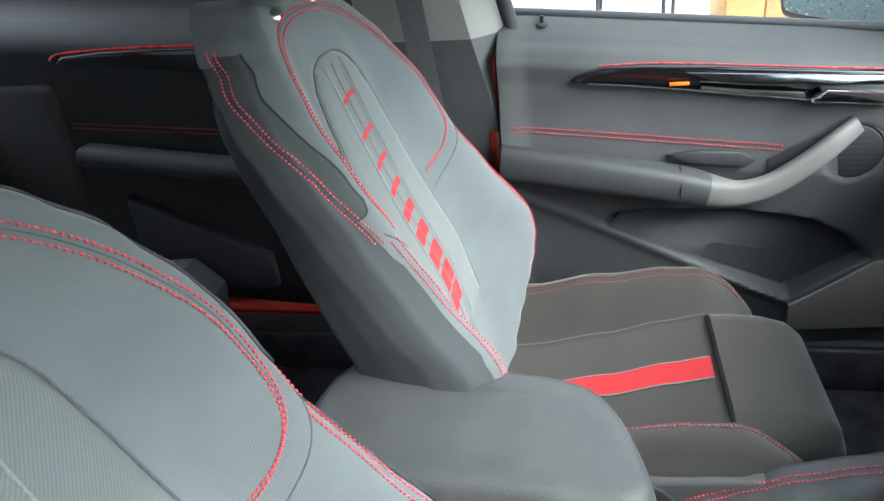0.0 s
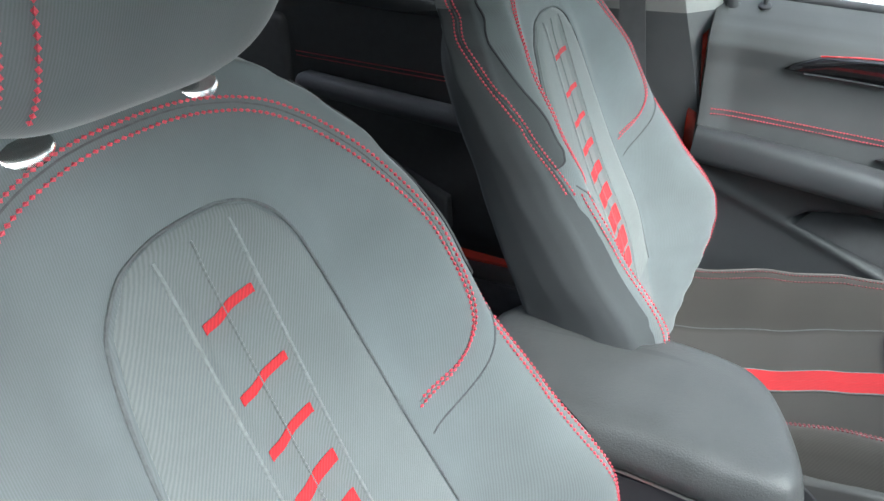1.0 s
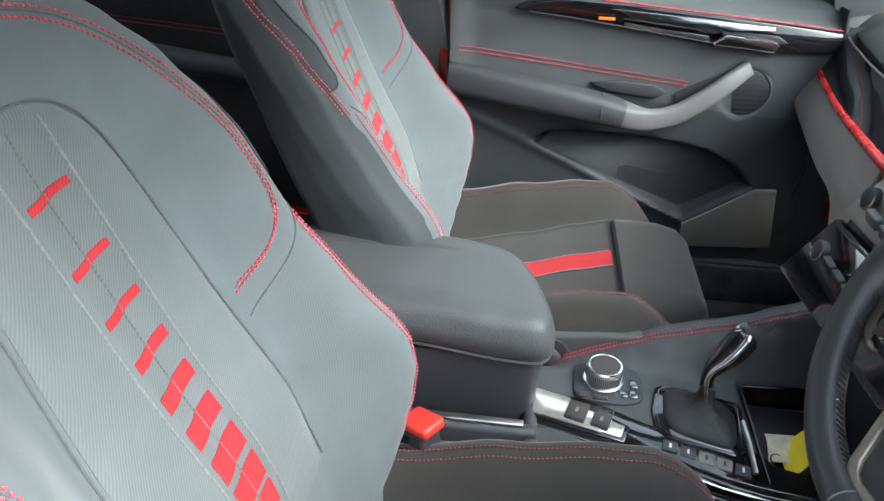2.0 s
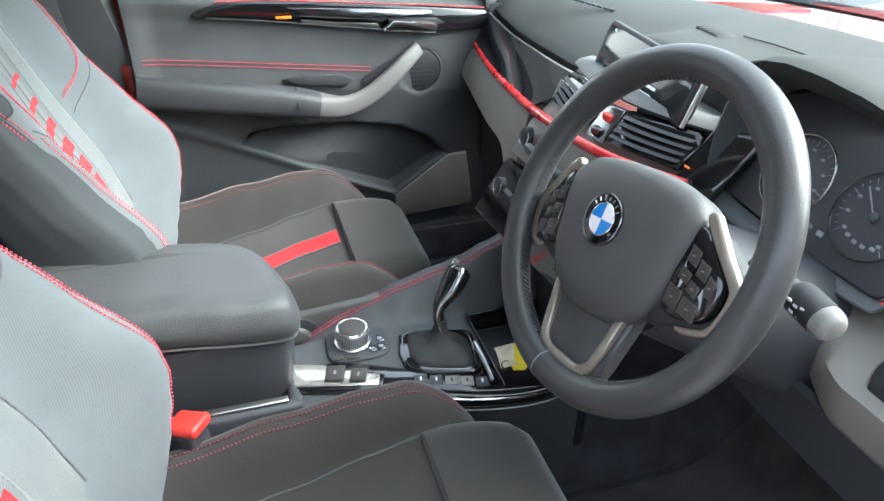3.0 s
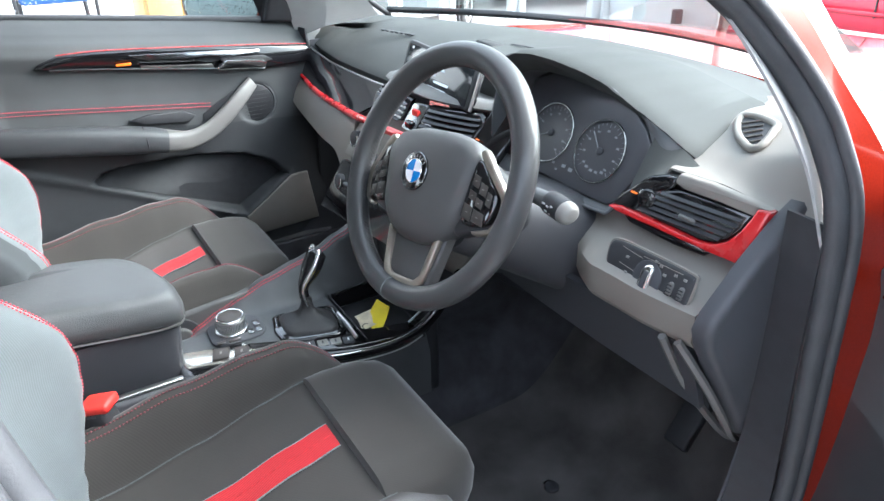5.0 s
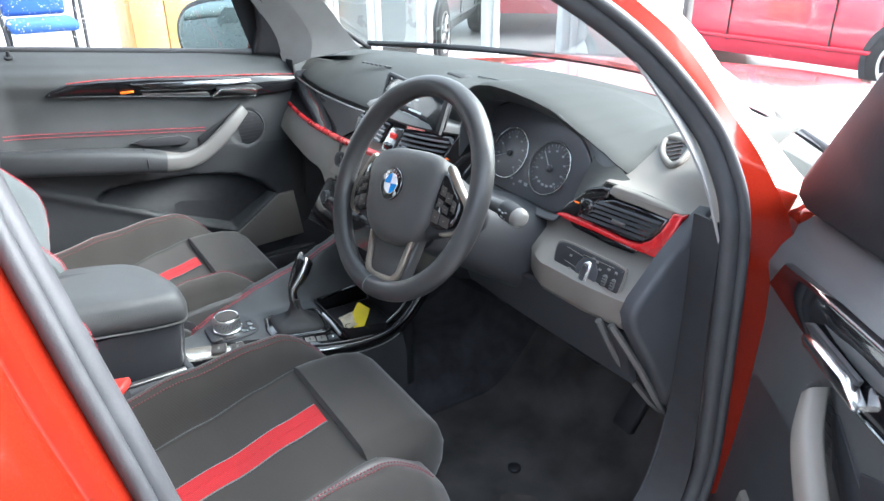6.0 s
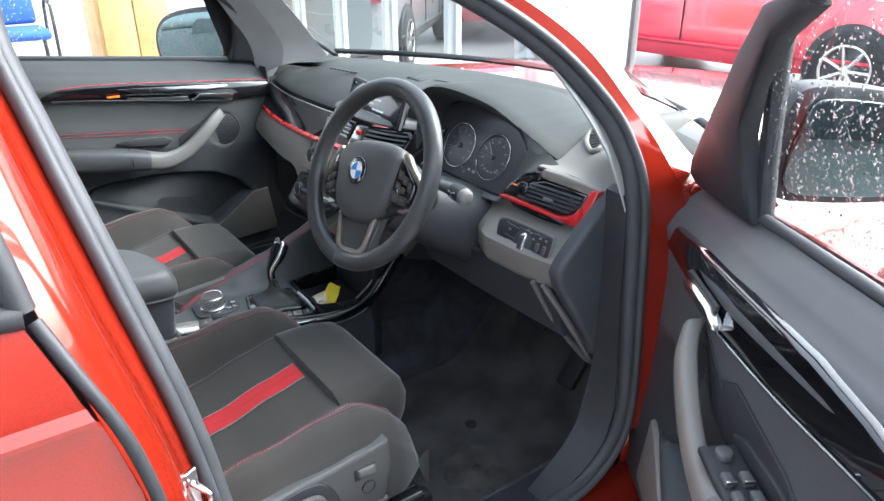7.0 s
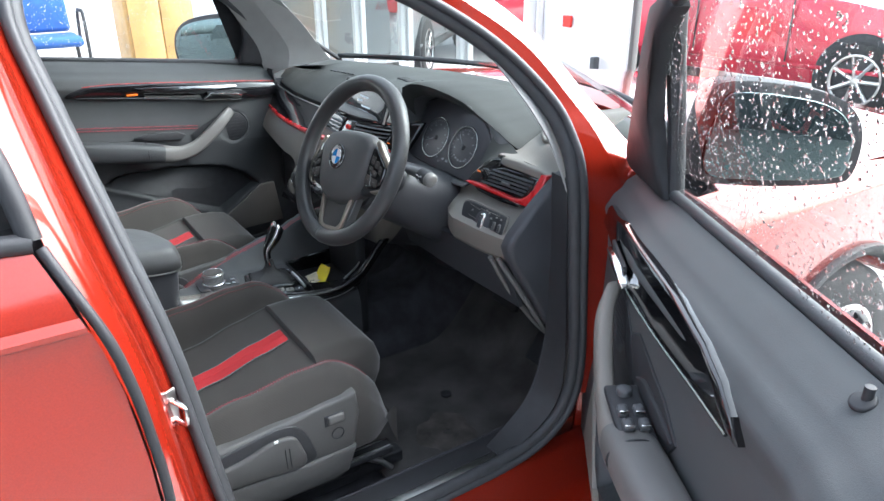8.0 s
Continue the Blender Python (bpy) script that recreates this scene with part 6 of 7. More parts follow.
part("tray_line", tube([(0.028, 0.461, 0.6165), (0.07, 0.4605, 0.6165), (0.118, 0.460, 0.610)], 0.0042, 8, flat=0.6), SILVER, con, "satin bar behind the selector")
part("tray_frame", tube(spline([(-0.04, 0.488, 0.612), (-0.052, 0.54, 0.614), (-0.045, 0.60, 0.622)], 6), 0.003, 6), PIANO, con)
part("tray_bar", tube(spline([(0.112, 0.575, 0.600), (0.112, 0.61, 0.622), (0.110, 0.632, 0.645)], 5), 0.005, 8, flat=0.5), SILVER, con)
card = thing("key_card", (0.065, 0.53, 0.585), "yellow paper tag on a key ring in the console tray", "key tag")
corner = [Vector((0.045, 0.518, 0.587)), Vector((0.098, 0.512, 0.586)), Vector((0.036, 0.548, 0.622)), Vector((0.080, 0.550, 0.628))]
rows = [[corner[0].lerp(corner[1], i / 6).lerp(corner[2].lerp(corner[3], i / 6), j / 5) + Vector((0, -0.004, 0.004)) * math.sin(i * 0.6 + j * 0.5) for i in range(7)] for j in range(6)]
part("tag", sheet(rows, thick=0.001), YELLOW, card)
rows = [[Vector((0.020 + 0.05 * i / 6 + 0.01 * j / 5, 0.500 + 0.035 * j / 5 - 0.006 * i / 6, 0.590 + 0.012 * j / 5 + 0.004 * math.sin(i * 0.7))) for i in range(7)] for j in range(6)]
part("paper_slip", sheet(rows, thick=0.001), PAPER, card)
part("key_ring", ring((0.075, 0.505, 0.592), (0.2, 0.3, 1), 0.012, 0.0012, 20), CHROME, card)
part("console_front", rbox((-0.02, 0.63, 0.56), (0.27, 0.03, 0.30), 0.01), MATTBLACK, con)

# armrest between the seats
arm = thing("centre_armrest", (-0.05, 0.0, 0.60), "dark leatherette centre armrest with a rounded front", "armrest")
rings = []
for z, k in ((0.730, 0.97), (0.735, 1.0), (0.752, 1.0), (0.758, 0.985), (0.774, 0.94), (0.784, 0.88), (0.789, 0.78), (0.791, 0.5)):
    sh = [(-0.155, -0.22), (-0.157, 0.0), (-0.152, 0.09), (-0.13, 0.13), (-0.08, 0.158), (0.005, 0.182), (0.042, 0.180), (0.060, 0.163), (0.064, 0.10), (0.061, 0.0), (0.058, -0.22)]
    pts = spline([(u, v, 0) for u, v in sh], 5, True)
    rings.append([(-0.05 + (p.x + 0.05) * k, -0.02 + (p.y + 0.02) * (0.5 + 0.5 * k), z - 0.018 * step(-0.05, 0.19, p.y)) for p in pts])
part("armrest_pad", loft(rings), ARMLEATHER, arm, sharp=60)
rings = []
for z, k in ((0.59, 0.90), (0.64, 0.92), (0.69, 0.945), (0.708, 0.95), (0.714, 0.94)):
    pts = spline([(u, v, 0) for u, v in sh], 5, True)
    rings.append([(-0.05 + (p.x + 0.05) * k, -0.02 + (p.y + 0.02) * k, z) for p in pts])
part("armrest_box", loft(rings), DARKPL, arm, "plastic armrest box", sharp=60)
part("chrome_lip", tube([(-0.05 + (p.x + 0.05) * 0.985, -0.02 + (p.y + 0.02) * 0.985, 0.728 - 0.018 * step(-0.05, 0.19, p.y)) for p in spline([(u, v, 0) for u, v in sh[3:]], 6)], 0.0022, 6), SILVER, arm)
# tunnel below and the tray behind the console
tun = thing("centre_tunnel", (-0.02, 0.0, 0.35), "plastic tunnel between the front seats with shade in its black", "console", kind="structure")
# black here paints the shade between the seats
part("tunnel_body", rbox((-0.02, -0.1, 0.43), (0.24, 0.62, 0.18), 0.02), MATTBLACK, tun)
for sg in (-1, 1):
    part("tunnel_rail", rbox((-0.02 + sg * 0.115, 0.02, 0.565), (0.022, 0.30, 0.12), 0.008), DARKPL, tun)
    part("rail_edge", rbox((-0.02 + sg * 0.112, 0.06, 0.628), (0.012, 0.18, 0.006), 0.002), SILVER, tun)
bk = thing("belt_buckle", (0.155, 0.02, 0.60), "red-topped black seat belt buckle beside the seat", "seat belt buckle", "belt buckles")
part("buckle_body", rbox((0.156, 0.014, 0.640), (0.036, 0.050, 0.060), 0.006, (12, 0, -35)), MATTBLACK, bk)
part("release_button", rbox((0.156, 0.017, 0.674), (0.040, 0.050, 0.016), 0.005, (12, 0, -35)), REDPL, bk, "red release button")
part("buckle_slot", rbox((0.156, 0.004, 0.662), (0.026, 0.030, 0.004), 0.001, (12, 0, -35)), DARKPL, bk)
part("buckle_stalk", rbox((0.156, 0.012, 0.56), (0.03, 0.02, 0.14), 0.004, (6, 0, -35)), MATTBLACK, bk)
copy_thing(bk, Matrix.Translation((-0.16, 0.0, 0.58)))

# ---- body shell ----
shell = thing("car_body", (0, 0, 0.0), "orange-red car body with open driver doorway", "car")
RP = 0.017
A_SEAL = [(0.795, 0.77, 0.60), (0.795, 0.755, 0.85), (0.79, 0.74, 1.03), (0.765, 0.725, 1.115), (0.74, 0.69, 1.18), (0.715, 0.60, 1.265), (0.69, 0.49, 1.335), (0.672, 0.38, 1.385), (0.66, 0.25, 1.42), (0.655, 0.05, 1.43), (0.668, -0.075 + RP, 1.405), (0.69, -0.10 + RP, 1.35), (0.72, -0.08 + RP, 1.24), (0.76, -0.05 + RP, 1.10), (0.79, -0.01 + RP, 0.91), (0.795, 0.02 + RP, 0.68), (0.79, 0.05 + RP, 0.52), (0.785, 0.12 + RP, 0.455), (0.785, 0.35, 0.44), (0.785, 0.60, 0.445), (0.79, 0.72, 0.49)]


def doorway(sg):
    pts = spline([(x * sg, y, z) for x, y, z in A_SEAL], 8, True)
    part("door_seal", tube(pts, 0.013, 10, True, flat=0.75), RUBBER, shell, "grey rubber door seal")
    part("door_seal", tube([p + Vector((0.012 * sg, 0, 0)) + (p - Vector((0.75 * sg, 0.35, 0.95))).normalized() * 0.012 for p in pts], 0.008, 8, True), RUBBER, shell)


doorway(1)
doorway(-1)


def band(line_a, line_b, thick, n=8):
    a, b = spline(line_a, n), spline(line_b, n)
    return sheet([[p.lerp(q, k / 4) for k in range(5)] for p, q in zip(a, b)], thick=thick)


for sg in (-1, 1):
    def mir(pts):
        return [(x * sg, y, z) for x, y, z in pts]

    # front pillar: red outside, grey lining inside
    seal = [(0.80, 0.77, 0.55), (0.80, 0.755, 0.85), (0.80, 0.745, 1.03), (0.778, 0.735, 1.115), (0.752, 0.70, 1.18), (0.727, 0.61, 1.268), (0.70, 0.495, 1.34), (0.685, 0.39, 1.39), (0.672, 0.25, 1.425), (0.667, 0.05, 1.435)]
    outer = [(0.84, 0.86, 0.55), (0.84, 0.85, 0.85), (0.83, 0.83, 1.0), (0.792, 0.795, 1.10), (0.76, 0.745, 1.175), (0.733, 0.66, 1.27), (0.705, 0.54, 1.35), (0.687, 0.42, 1.408), (0.668, 0.26, 1.445), (0.66, 0.05, 1.455)]
    part("front_pillar", band(mir(seal), mir(outer), 0.004), PAINT, shell, "orange-red front pillar")
    glass_edge = [(0.84, 0.90, 0.55), (0.84, 0.92, 0.85), (0.82, 0.93, 1.0), (0.778, 0.86, 1.10), (0.745, 0.79, 1.18), (0.718, 0.70, 1.28), (0.69, 0.575, 1.365), (0.668, 0.45, 1.425), (0.65, 0.29, 1.465), (0.64, 0.08, 1.485)]
    part("front_pillar", band(mir(outer), mir(glass_edge), 0.004), PAINT, shell)
    lin_a = [(0.785, 0.735, 1.00), (0.765, 0.70, 1.10), (0.735, 0.64, 1.20), (0.695, 0.545, 1.31), (0.665, 0.41, 1.375), (0.645, 0.24, 1.41), (0.64, 0.05, 1.42)]
    lin_b = [(0.735, 0.80, 1.03), (0.72, 0.80, 1.10), (0.695, 0.73, 1.20), (0.655, 0.62, 1.32), (0.63, 0.47, 1.39), (0.61, 0.27, 1.43), (0.60, 0.05, 1.44)]
    lin_c = [(0.70, 0.95, 1.05), (0.69, 0.90, 1.11), (0.665, 0.81, 1.215), (0.63, 0.68, 1.33), (0.605, 0.51, 1.41), (0.59, 0.30, 1.455), (0.58, 0.05, 1.465)]
    part("pillar_lining", band(mir(lin_a), mir(lin_b), 0.003), PILLAR, shell, "light grey pillar lining")
    part("pillar_lining", band(mir(lin_b), mir(lin_c), 0.003), PILLAR, shell)
    # centre pillar: painted strip with striker outside, lining inside
    s2 = [(0.70, -0.115, 1.35), (0.73, -0.095, 1.24), (0.77, -0.065, 1.10), (0.80, -0.025, 0.91), (0.805, 0.005, 0.68), (0.80, 0.035, 0.50)]
    o2 = [(0.79, -0.165, 1.35), (0.83, -0.15, 1.24), (0.875, -0.128, 1.10), (0.90, -0.085, 0.91), (0.90, -0.07, 0.68), (0.885, -0.06, 0.50)]
    s2, o2 = ([(x, y + RP, z) for x, y, z in line] for line in (s2, o2))
    fold = ((0, 0), (0.10, -0.004), (0.22, -0.004), (0.34, 0.001), (0.46, 0.006), (0.52, 0.0095), (0.57, 0.0112), (0.64, 0.0118), (0.74, 0.0112), (0.82, 0.0092), (0.90, 0.006), (1, 0))
    rows = []
    for a, b in zip(spline(s2, 5), spline(o2, 5)):
        a, b = Vector(a), Vector(b)
        n = Vector((a.y - b.y, b.x - a.x, 0)).normalized()
        rows.append([a.lerp(b, f) + n * h for f, h in fold])
    part("centre_pillar", sheet([[Vector((p.x * sg, p.y, p.z)) for p in row] for row in rows], thick=0.002), PAINT, shell, "orange-red centre pillar with striker", sharp=60)
    i2 = [(0.60, -0.16, 1.40), (0.64, -0.15, 1.28), (0.69, -0.12, 1.10), (0.72, -0.08, 0.91), (0.74, -0.05, 0.68), (0.75, -0.03, 0.50)]
    j2 = [(0.62, -0.30, 1.40), (0.66, -0.31, 1.28), (0.71, -0.32, 1.10), (0.74, -0.32, 0.91), (0.76, -0.32, 0.68), (0.77, -0.32, 0.50)]
    e2 = [(0.685, -0.115, 1.36), (0.715, -0.095, 1.24), (0.755, -0.065, 1.10), (0.785, -0.025, 0.91), (0.79, 0.005, 0.68), (0.785, 0.035, 0.50)]
    i2, e2 = ([(x, y + RP, z) for x, y, z in line] for line in (i2, e2))
    lo_, hi_ = slice(2, 6), slice(0, 3)
    part("pillar_lining", band(mir(e2[hi_]), mir(i2[hi_]), 0.003), PILLAR, shell)
    part("pillar_lining", band(mir(e2[lo_]), mir(i2[lo_]), 0.003), VINYL, shell)
    part("pillar_lining", band(mir(i2[hi_]), mir(j2[hi_]), 0.003), PILLAR, shell, "light grey upper pillar lining")
    part("pillar_lining", band(mir(i2[lo_]), mir(j2[lo_]), 0.003), VINYL, shell, "dark lower pillar lining")
    # belt webbing beside the pillar
    web = [[Vector((sg * (x + dx), y, z)) for dx, y, z in ((0, y0, z), (0.0, y0 - 0.046, z))] for x, y0, z in ((0.60, -0.19, 1.36), (0.635, -0.175, 1.20), (0.66, -0.16, 1.0), (0.67, -0.13, 0.80), (0.66, -0.08, 0.62))]
    part("belt_webbing", sheet(web, thick=0.0015), BELT, shell, "grey seat belt webbing")
    # sill
    sl = [(0.70, 0.34), (0.70, 0.42), (0.715, 0.43), (0.77, 0.432), (0.79, 0.435), (0.81, 0.425), (0.84, 0.40), (0.88, 0.36), (0.88, 0.22), (0.72, 0.22)]
    part("sill", slab(sl, lambda u, v, w: Vector((u * sg, -1.2 + w, v)), 2.1, 0.004), PAINT, shell, "orange-red door sill")
    part("sill_trim", rbox((0.735 * sg, -0.2, 0.437), (0.07, 1.90, 0.012), 0.004), MATTBLACK, shell, "black sill plate")
    part("sill_plate", rbox((0.765 * sg, 0.42, 0.4415), (0.025, 0.36, 0.006), 0.002), SILVER, shell)
    # front wing and bonnet edge
    rows = []
    for j in range(15):
        f = j / 14
        row = []
        for i in range(57):
            y = 0.84 + 1.75 * i / 56
            gap = abs(y - 1.62)
            zlow = 0.30 if gap >= 0.38 else max(0.33 + math.sqrt(0.38 ** 2 - gap ** 2), 0.30)
            z = zlow + (0.955 - 0.10 * step(1.2, 2.6, y) - zlow) * f
            x = 0.905 - 0.06 * step(0.80, 0.98, z) ** 2 - 0.03 * step(0.55, 0.30, z) - 0.22 * step(1.9, 2.6, y)
            row.append(Vector((x * sg, y, z)))
        rows.append(row)
    part("front_wing", sheet(rows, thick=0.004), PAINT, shell, "orange-red front wing", sharp=50)
    part("arch_cladding", tube([(0.905 * sg, 1.62 + 0.375 * math.cos(a), 0.33 + 0.375 * math.sin(a)) for a in [math.pi * i / 24 for i in range(25)]], 0.025, 8, flat=0.6), MATTBLACK, shell)
    # rear door skin behind the pillar
    rows = []
    for z, x in ((0.36, 0.865), (0.42, 0.885), (0.55, 0.905), (0.70, 0.914), (0.85, 0.912), (0.95, 0.908), (1.01, 0.905), (1.038, 0.908), (1.045, 0.918), (1.048, 0.9185), (1.056, 0.910), (1.060, 0.909), (1.08, 0.899), (1.13, 0.872)):
        cut = lerp_table(z, [(0.36, -0.068), (0.60, -0.075), (0.78, -0.078), (0.87, -0.083), (0.95, -0.092), (1.02, -0.106), (1.08, -0.128), (1.13, -0.148)]) + RP
        rows.append([Vector((x * sg, cut - 1.0 * i / 20, z)) for i in range(21)])
    part("rear_door_skin", sheet(rows, thick=0.004), PAINT, shell, "orange-red rear door with crease and rain drops", sharp=30)
    if sg > 0:
        rnd = random.Random(3)
        bm = bmesh.new()
        for _ in range(500):
            y, z = rnd.uniform(-0.55, -0.09), rnd.uniform(0.60, 1.015)
            bead(bm, Vector((lerp_table(z, [(0.36, 0.865), (0.42, 0.885), (0.55, 0.905), (0.70, 0.914), (0.85, 0.912), (0.95, 0.908), (1.0, 0.905)]) + 0.0005, y, z)), Vector((1, 0, 0)), rnd.uniform(0.001, 0.003), rnd, 0.6)
        tagged(part("rain_drops", bm, WATER, shell, "small clear rain drops", sharp=80), "small clear rain drops", kind="stuff")
    cutl = [(0.872, -0.138, 1.13), (0.897, -0.118, 1.08), (0.912, -0.096, 1.02), (0.913, -0.082, 0.95), (0.913, -0.073, 0.867), (0.913, -0.068, 0.78), (0.905, -0.065, 0.55), (0.87, -0.06, 0.36)]
    part("door_gap_seal", tube([(x * sg, y + RP, z) for x, y, z in spline(cutl, 6)], 0.0065, 8), MATTBLACK, shell, "black rear door edge seal")
    part("rear_window_trim", tube([(0.872 * sg, -0.145 + RP - 0.9 * i / 8, 1.138 + 0.01 * i) for i in range(9)], 0.012, 8), MATTBLACK, shell)
    fr = spline([(0.87, -0.145, 1.14), (0.845, -0.16, 1.23), (0.79, -0.20, 1.35), (0.73, -0.40, 1.42), (0.725, -0.9, 1.42)], 8)
    part("rear_window_frame", tube([(x * sg, y + RP, z) for x, y, z in fr], 0.012, 8), MATTBLACK, shell)
    pane = [(0.865, -0.15, 1.13), (0.84, -0.165, 1.23), (0.785, -0.205, 1.35), (0.73, -0.40, 1.42), (0.725, -0.95, 1.42), (0.83, -1.0, 1.17)]
    bm = bmesh.new()
    bm.faces.new([bm.verts.new((x * sg, y + RP, z)) for x, y, z in pane])
    bmesh.ops.triangulate(bm, faces=bm.faces)
    g = part("rear_side_window", bm, DARKGLASS, shell)
    g.visible_shadow = False
    # rear quarter closes the cabin
    part("rear_quarter", rbox((0.83 * sg, -1.55, 0.66), (0.08, 1.0, 0.74), 0.03), PAINT, shell)
    # lining in black, which paints the shade of the rear cabin
    part("quarter_lining", rbox((0.765 * sg, -1.545, 0.67), (0.09, 1.02, 0.76), 0.02), MATTBLACK, shell)
    part("rear_pillar", band(mir([(0.82, -1.72, 1.0), (0.78, -1.76, 1.2), (0.70, -1.80, 1.42)]), mir([(0.76, -2.0, 1.0), (0.72, -1.98, 1.2), (0.66, -1.94, 1.40)]), 0.02), PAINT, shell)
    part("sill_carpet", rbox((0.694 * sg, -0.15, 0.385), (0.014, 2.1, 0.105), 0.004), CARPET, shell)
# striker and plates on the driver side pillar
st = part("striker", tube([(0.825, -0.031 + RP, 0.862), (0.846, -0.022 + RP, 0.862), (0.850, -0.020 + RP, 0.858), (0.850, -0.020 + RP, 0.836), (0.846, -0.022 + RP, 0.832), (0.825, -0.031 + RP, 0.832)], 0.004, 8), CHROME, shell, "chrome door striker loop")
part("striker_plate", rbox((0.824, -0.037 + RP, 0.847), (0.004, 0.03, 0.06), 0.001, (0, 0, 30)), SILVER, shell)
# roof, headliner, windscreen, floor, bulkhead
rows = []
for i in range(17):
    x = -0.665 + 1.33 * i / 16
    k = 1 - (x / 0.665) ** 2
    rows.append([Vector((x, y, z + 0.06 * k)) for y, z in ((0.42 - 0.0 * k, 1.42), (0.30, 1.458), (0.1, 1.487), (-0.2, 1.50), (-0.8, 1.49), (-1.5, 1.44), (-2.0, 1.36))])
part("roof", sheet(rows, thick=0.004), PAINT, shell, "orange-red roof", sharp=60)
rows = [[p + Vector((0, 0, -0.035)) for p in r] for r in rows]
part("headliner", sheet(rows, thick=0.004), HEADLINER, shell, "light grey headliner", sharp=60)
ws = []
for i in range(17):
    f = -1 + i / 8
    ws.append([Vector((f * (0.80 - 0.14 * t), (1.40 - 0.36 * f * f) * (1 - t) + (0.45 + 0.04 * (1 - f * f)) * t, 1.035 * (1 - t) + (1.43 + 0.055 * (1 - f * f)) * t)) for t in (0, 0.25, 0.5, 0.75, 1.0)])
g = part("windscreen", sheet(ws), SCREENGLASS, shell, "faintly green windscreen", sharp=60)
g.visible_shadow = False
part("windscreen_band", tube([r[0] + Vector((0, -0.01, 0.012)) for r in ws], 0.009, 8), MATTBLACK, shell, "black windscreen edge band")
for r in ws[:1]:
    part("windscreen_band", tube([p * 0.995 for p in r], 0.008, 8), MATTBLACK, shell)
part("cowl", rbox((0, 1.30, 0.95), (1.4, 0.20, 0.05), 0.02), MATTBLACK, shell)
# bonnet
rows = []
for i in range(25):
    f = -1 + i / 12
    rows.append([Vector((f * (0.845 - 0.10 * step(2.0, 2.65, y)), y - 0.30 * f * f * step(1.85, 1.43, y), z + 0.055 * (1 - abs(f) ** 2.4))) for y, z in ((1.43, 0.925), (1.6, 0.925), (1.85, 0.912), (2.1, 0.89), (2.35, 0.86), (2.55, 0.83), (2.65, 0.72))])
part("bonnet", sheet(rows, thick=0.004), PAINT, shell, "orange-red bonnet reflecting the sky", sharp=60)
part("bulkhead", rbox((0, 1.22, 0.62), (1.50, 0.03, 0.68), 0.01), MATTBLACK, shell)
part("nose", rbox((0, 2.55, 0.52), (1.45, 0.16, 0.45), 0.07), PAINT, shell)
part("tailgate", rbox((0, -1.98, 0.65), (1.5, 0.06, 0.74), 0.02), PAINT, shell)
bm = bmesh.new()
bm.faces.new([bm.verts.new(p) for p in ((-0.70, -2.0, 1.02), (0.70, -2.0, 1.02), (0.62, -1.96, 1.36), (-0.62, -1.96, 1.36))])
g = part("rear_window", bm, GLASS, shell)
g.visible_shadow = False
part("rear_shelf", rbox((0, -1.60, 0.98), (1.44, 0.7, 0.03), 0.01), MATTBLACK, shell)
part("wiper", tube(spline([(0.80, 1.22, 1.05), (0.805, 1.20, 1.09), (0.80, 1.185, 1.12)], 4), 0.006, 6), MATTBLACK, shell)


def floor_z(x, y):
    return 0.34 + 0.30 * step(0.80, 1.15, y) + 0.13 * (1 - step(0.10, 0.17, abs(x + 0.02))) * step(-2, -1, y)


rows = [[Vector((x, y, floor_z(x, y))) for x in [-0.75 + 1.5 * i / 40 for i in range(41)]] for y in [-1.9 + 3.1 * j / 60 for j in range(61)]]
part("floor", sheet(rows, thick=0.02), CARPET, shell, "dark carpeted floor", sharp=60)
for sg in (-1, 1):
    # kick panel and edge darkened by colour for the footwell shade
    part("kick_panel", band([(0.73 * sg, 0.62, 0.43), (0.735 * sg, 0.72, 0.56), (0.735 * sg, 0.76, 0.80), (0.73 * sg, 0.75, 1.0)], [(0.70 * sg, 0.70, 0.36), (0.70 * sg, 0.90, 0.50), (0.70 * sg, 1.1, 0.75), (0.70 * sg, 1.1, 1.0)], 0.004), DARKPL, shell)
    part("kick_edge", band([(0.785 * sg, 0.60, 0.44), (0.785 * sg, 0.715, 0.50), (0.788 * sg, 0.755, 0.60), (0.785 * sg, 0.745, 0.85), (0.785 * sg, 0.735, 1.03)], [(0.73 * sg, 0.60, 0.44), (0.73 * sg, 0.70, 0.52), (0.735 * sg, 0.74, 0.62), (0.735 * sg, 0.75, 0.85), (0.735 * sg, 0.74, 1.03)], 0.004), MATTBLACK, shell, "lower pillar cover with footwell shade in its black")
mat_ = thing("floor_mat", (0.40, 0.62, 0.345), "worn dark floor mat in the driver footwell", "floor mat")
rows = [[Vector((x, y, floor_z(x, y) + 0.010 + 0.003 * noise.noise(Vector((x * 9, y * 9, 0))))) for x in [0.17 + 0.48 * i / 24 for i in range(25)]] for y in [0.42 + 0.60 * j / 30 for j in range(31)]]
part("mat", sheet(rows, thick=0.006), WORNMAT, mat_, sharp=60)
HEEL = material("scuffed_heel_pad", (0.056, 0.050, 0.045), 0.85, spots=0.6, scale=22, bump=0.8, bump_scale=300)
rows = []
for j in range(41):
    q = 2 * math.pi * j / 40
    wob = 1 + 0.12 * math.sin(3 * q + 0.5) + 0.06 * math.sin(7 * q)
    rows.append([Vector((x, y, floor_z(x, y) + 0.0128 + 0.003 * noise.noise(Vector((x * 9, y * 9, 0))) - 0.004 * k ** 6)) for k, x, y in [(i / 8, 0.545 + 0.085 * wob * i / 8 * math.cos(q), 0.62 + 0.075 * wob * i / 8 * math.sin(q)) for i in range(1, 9)]])
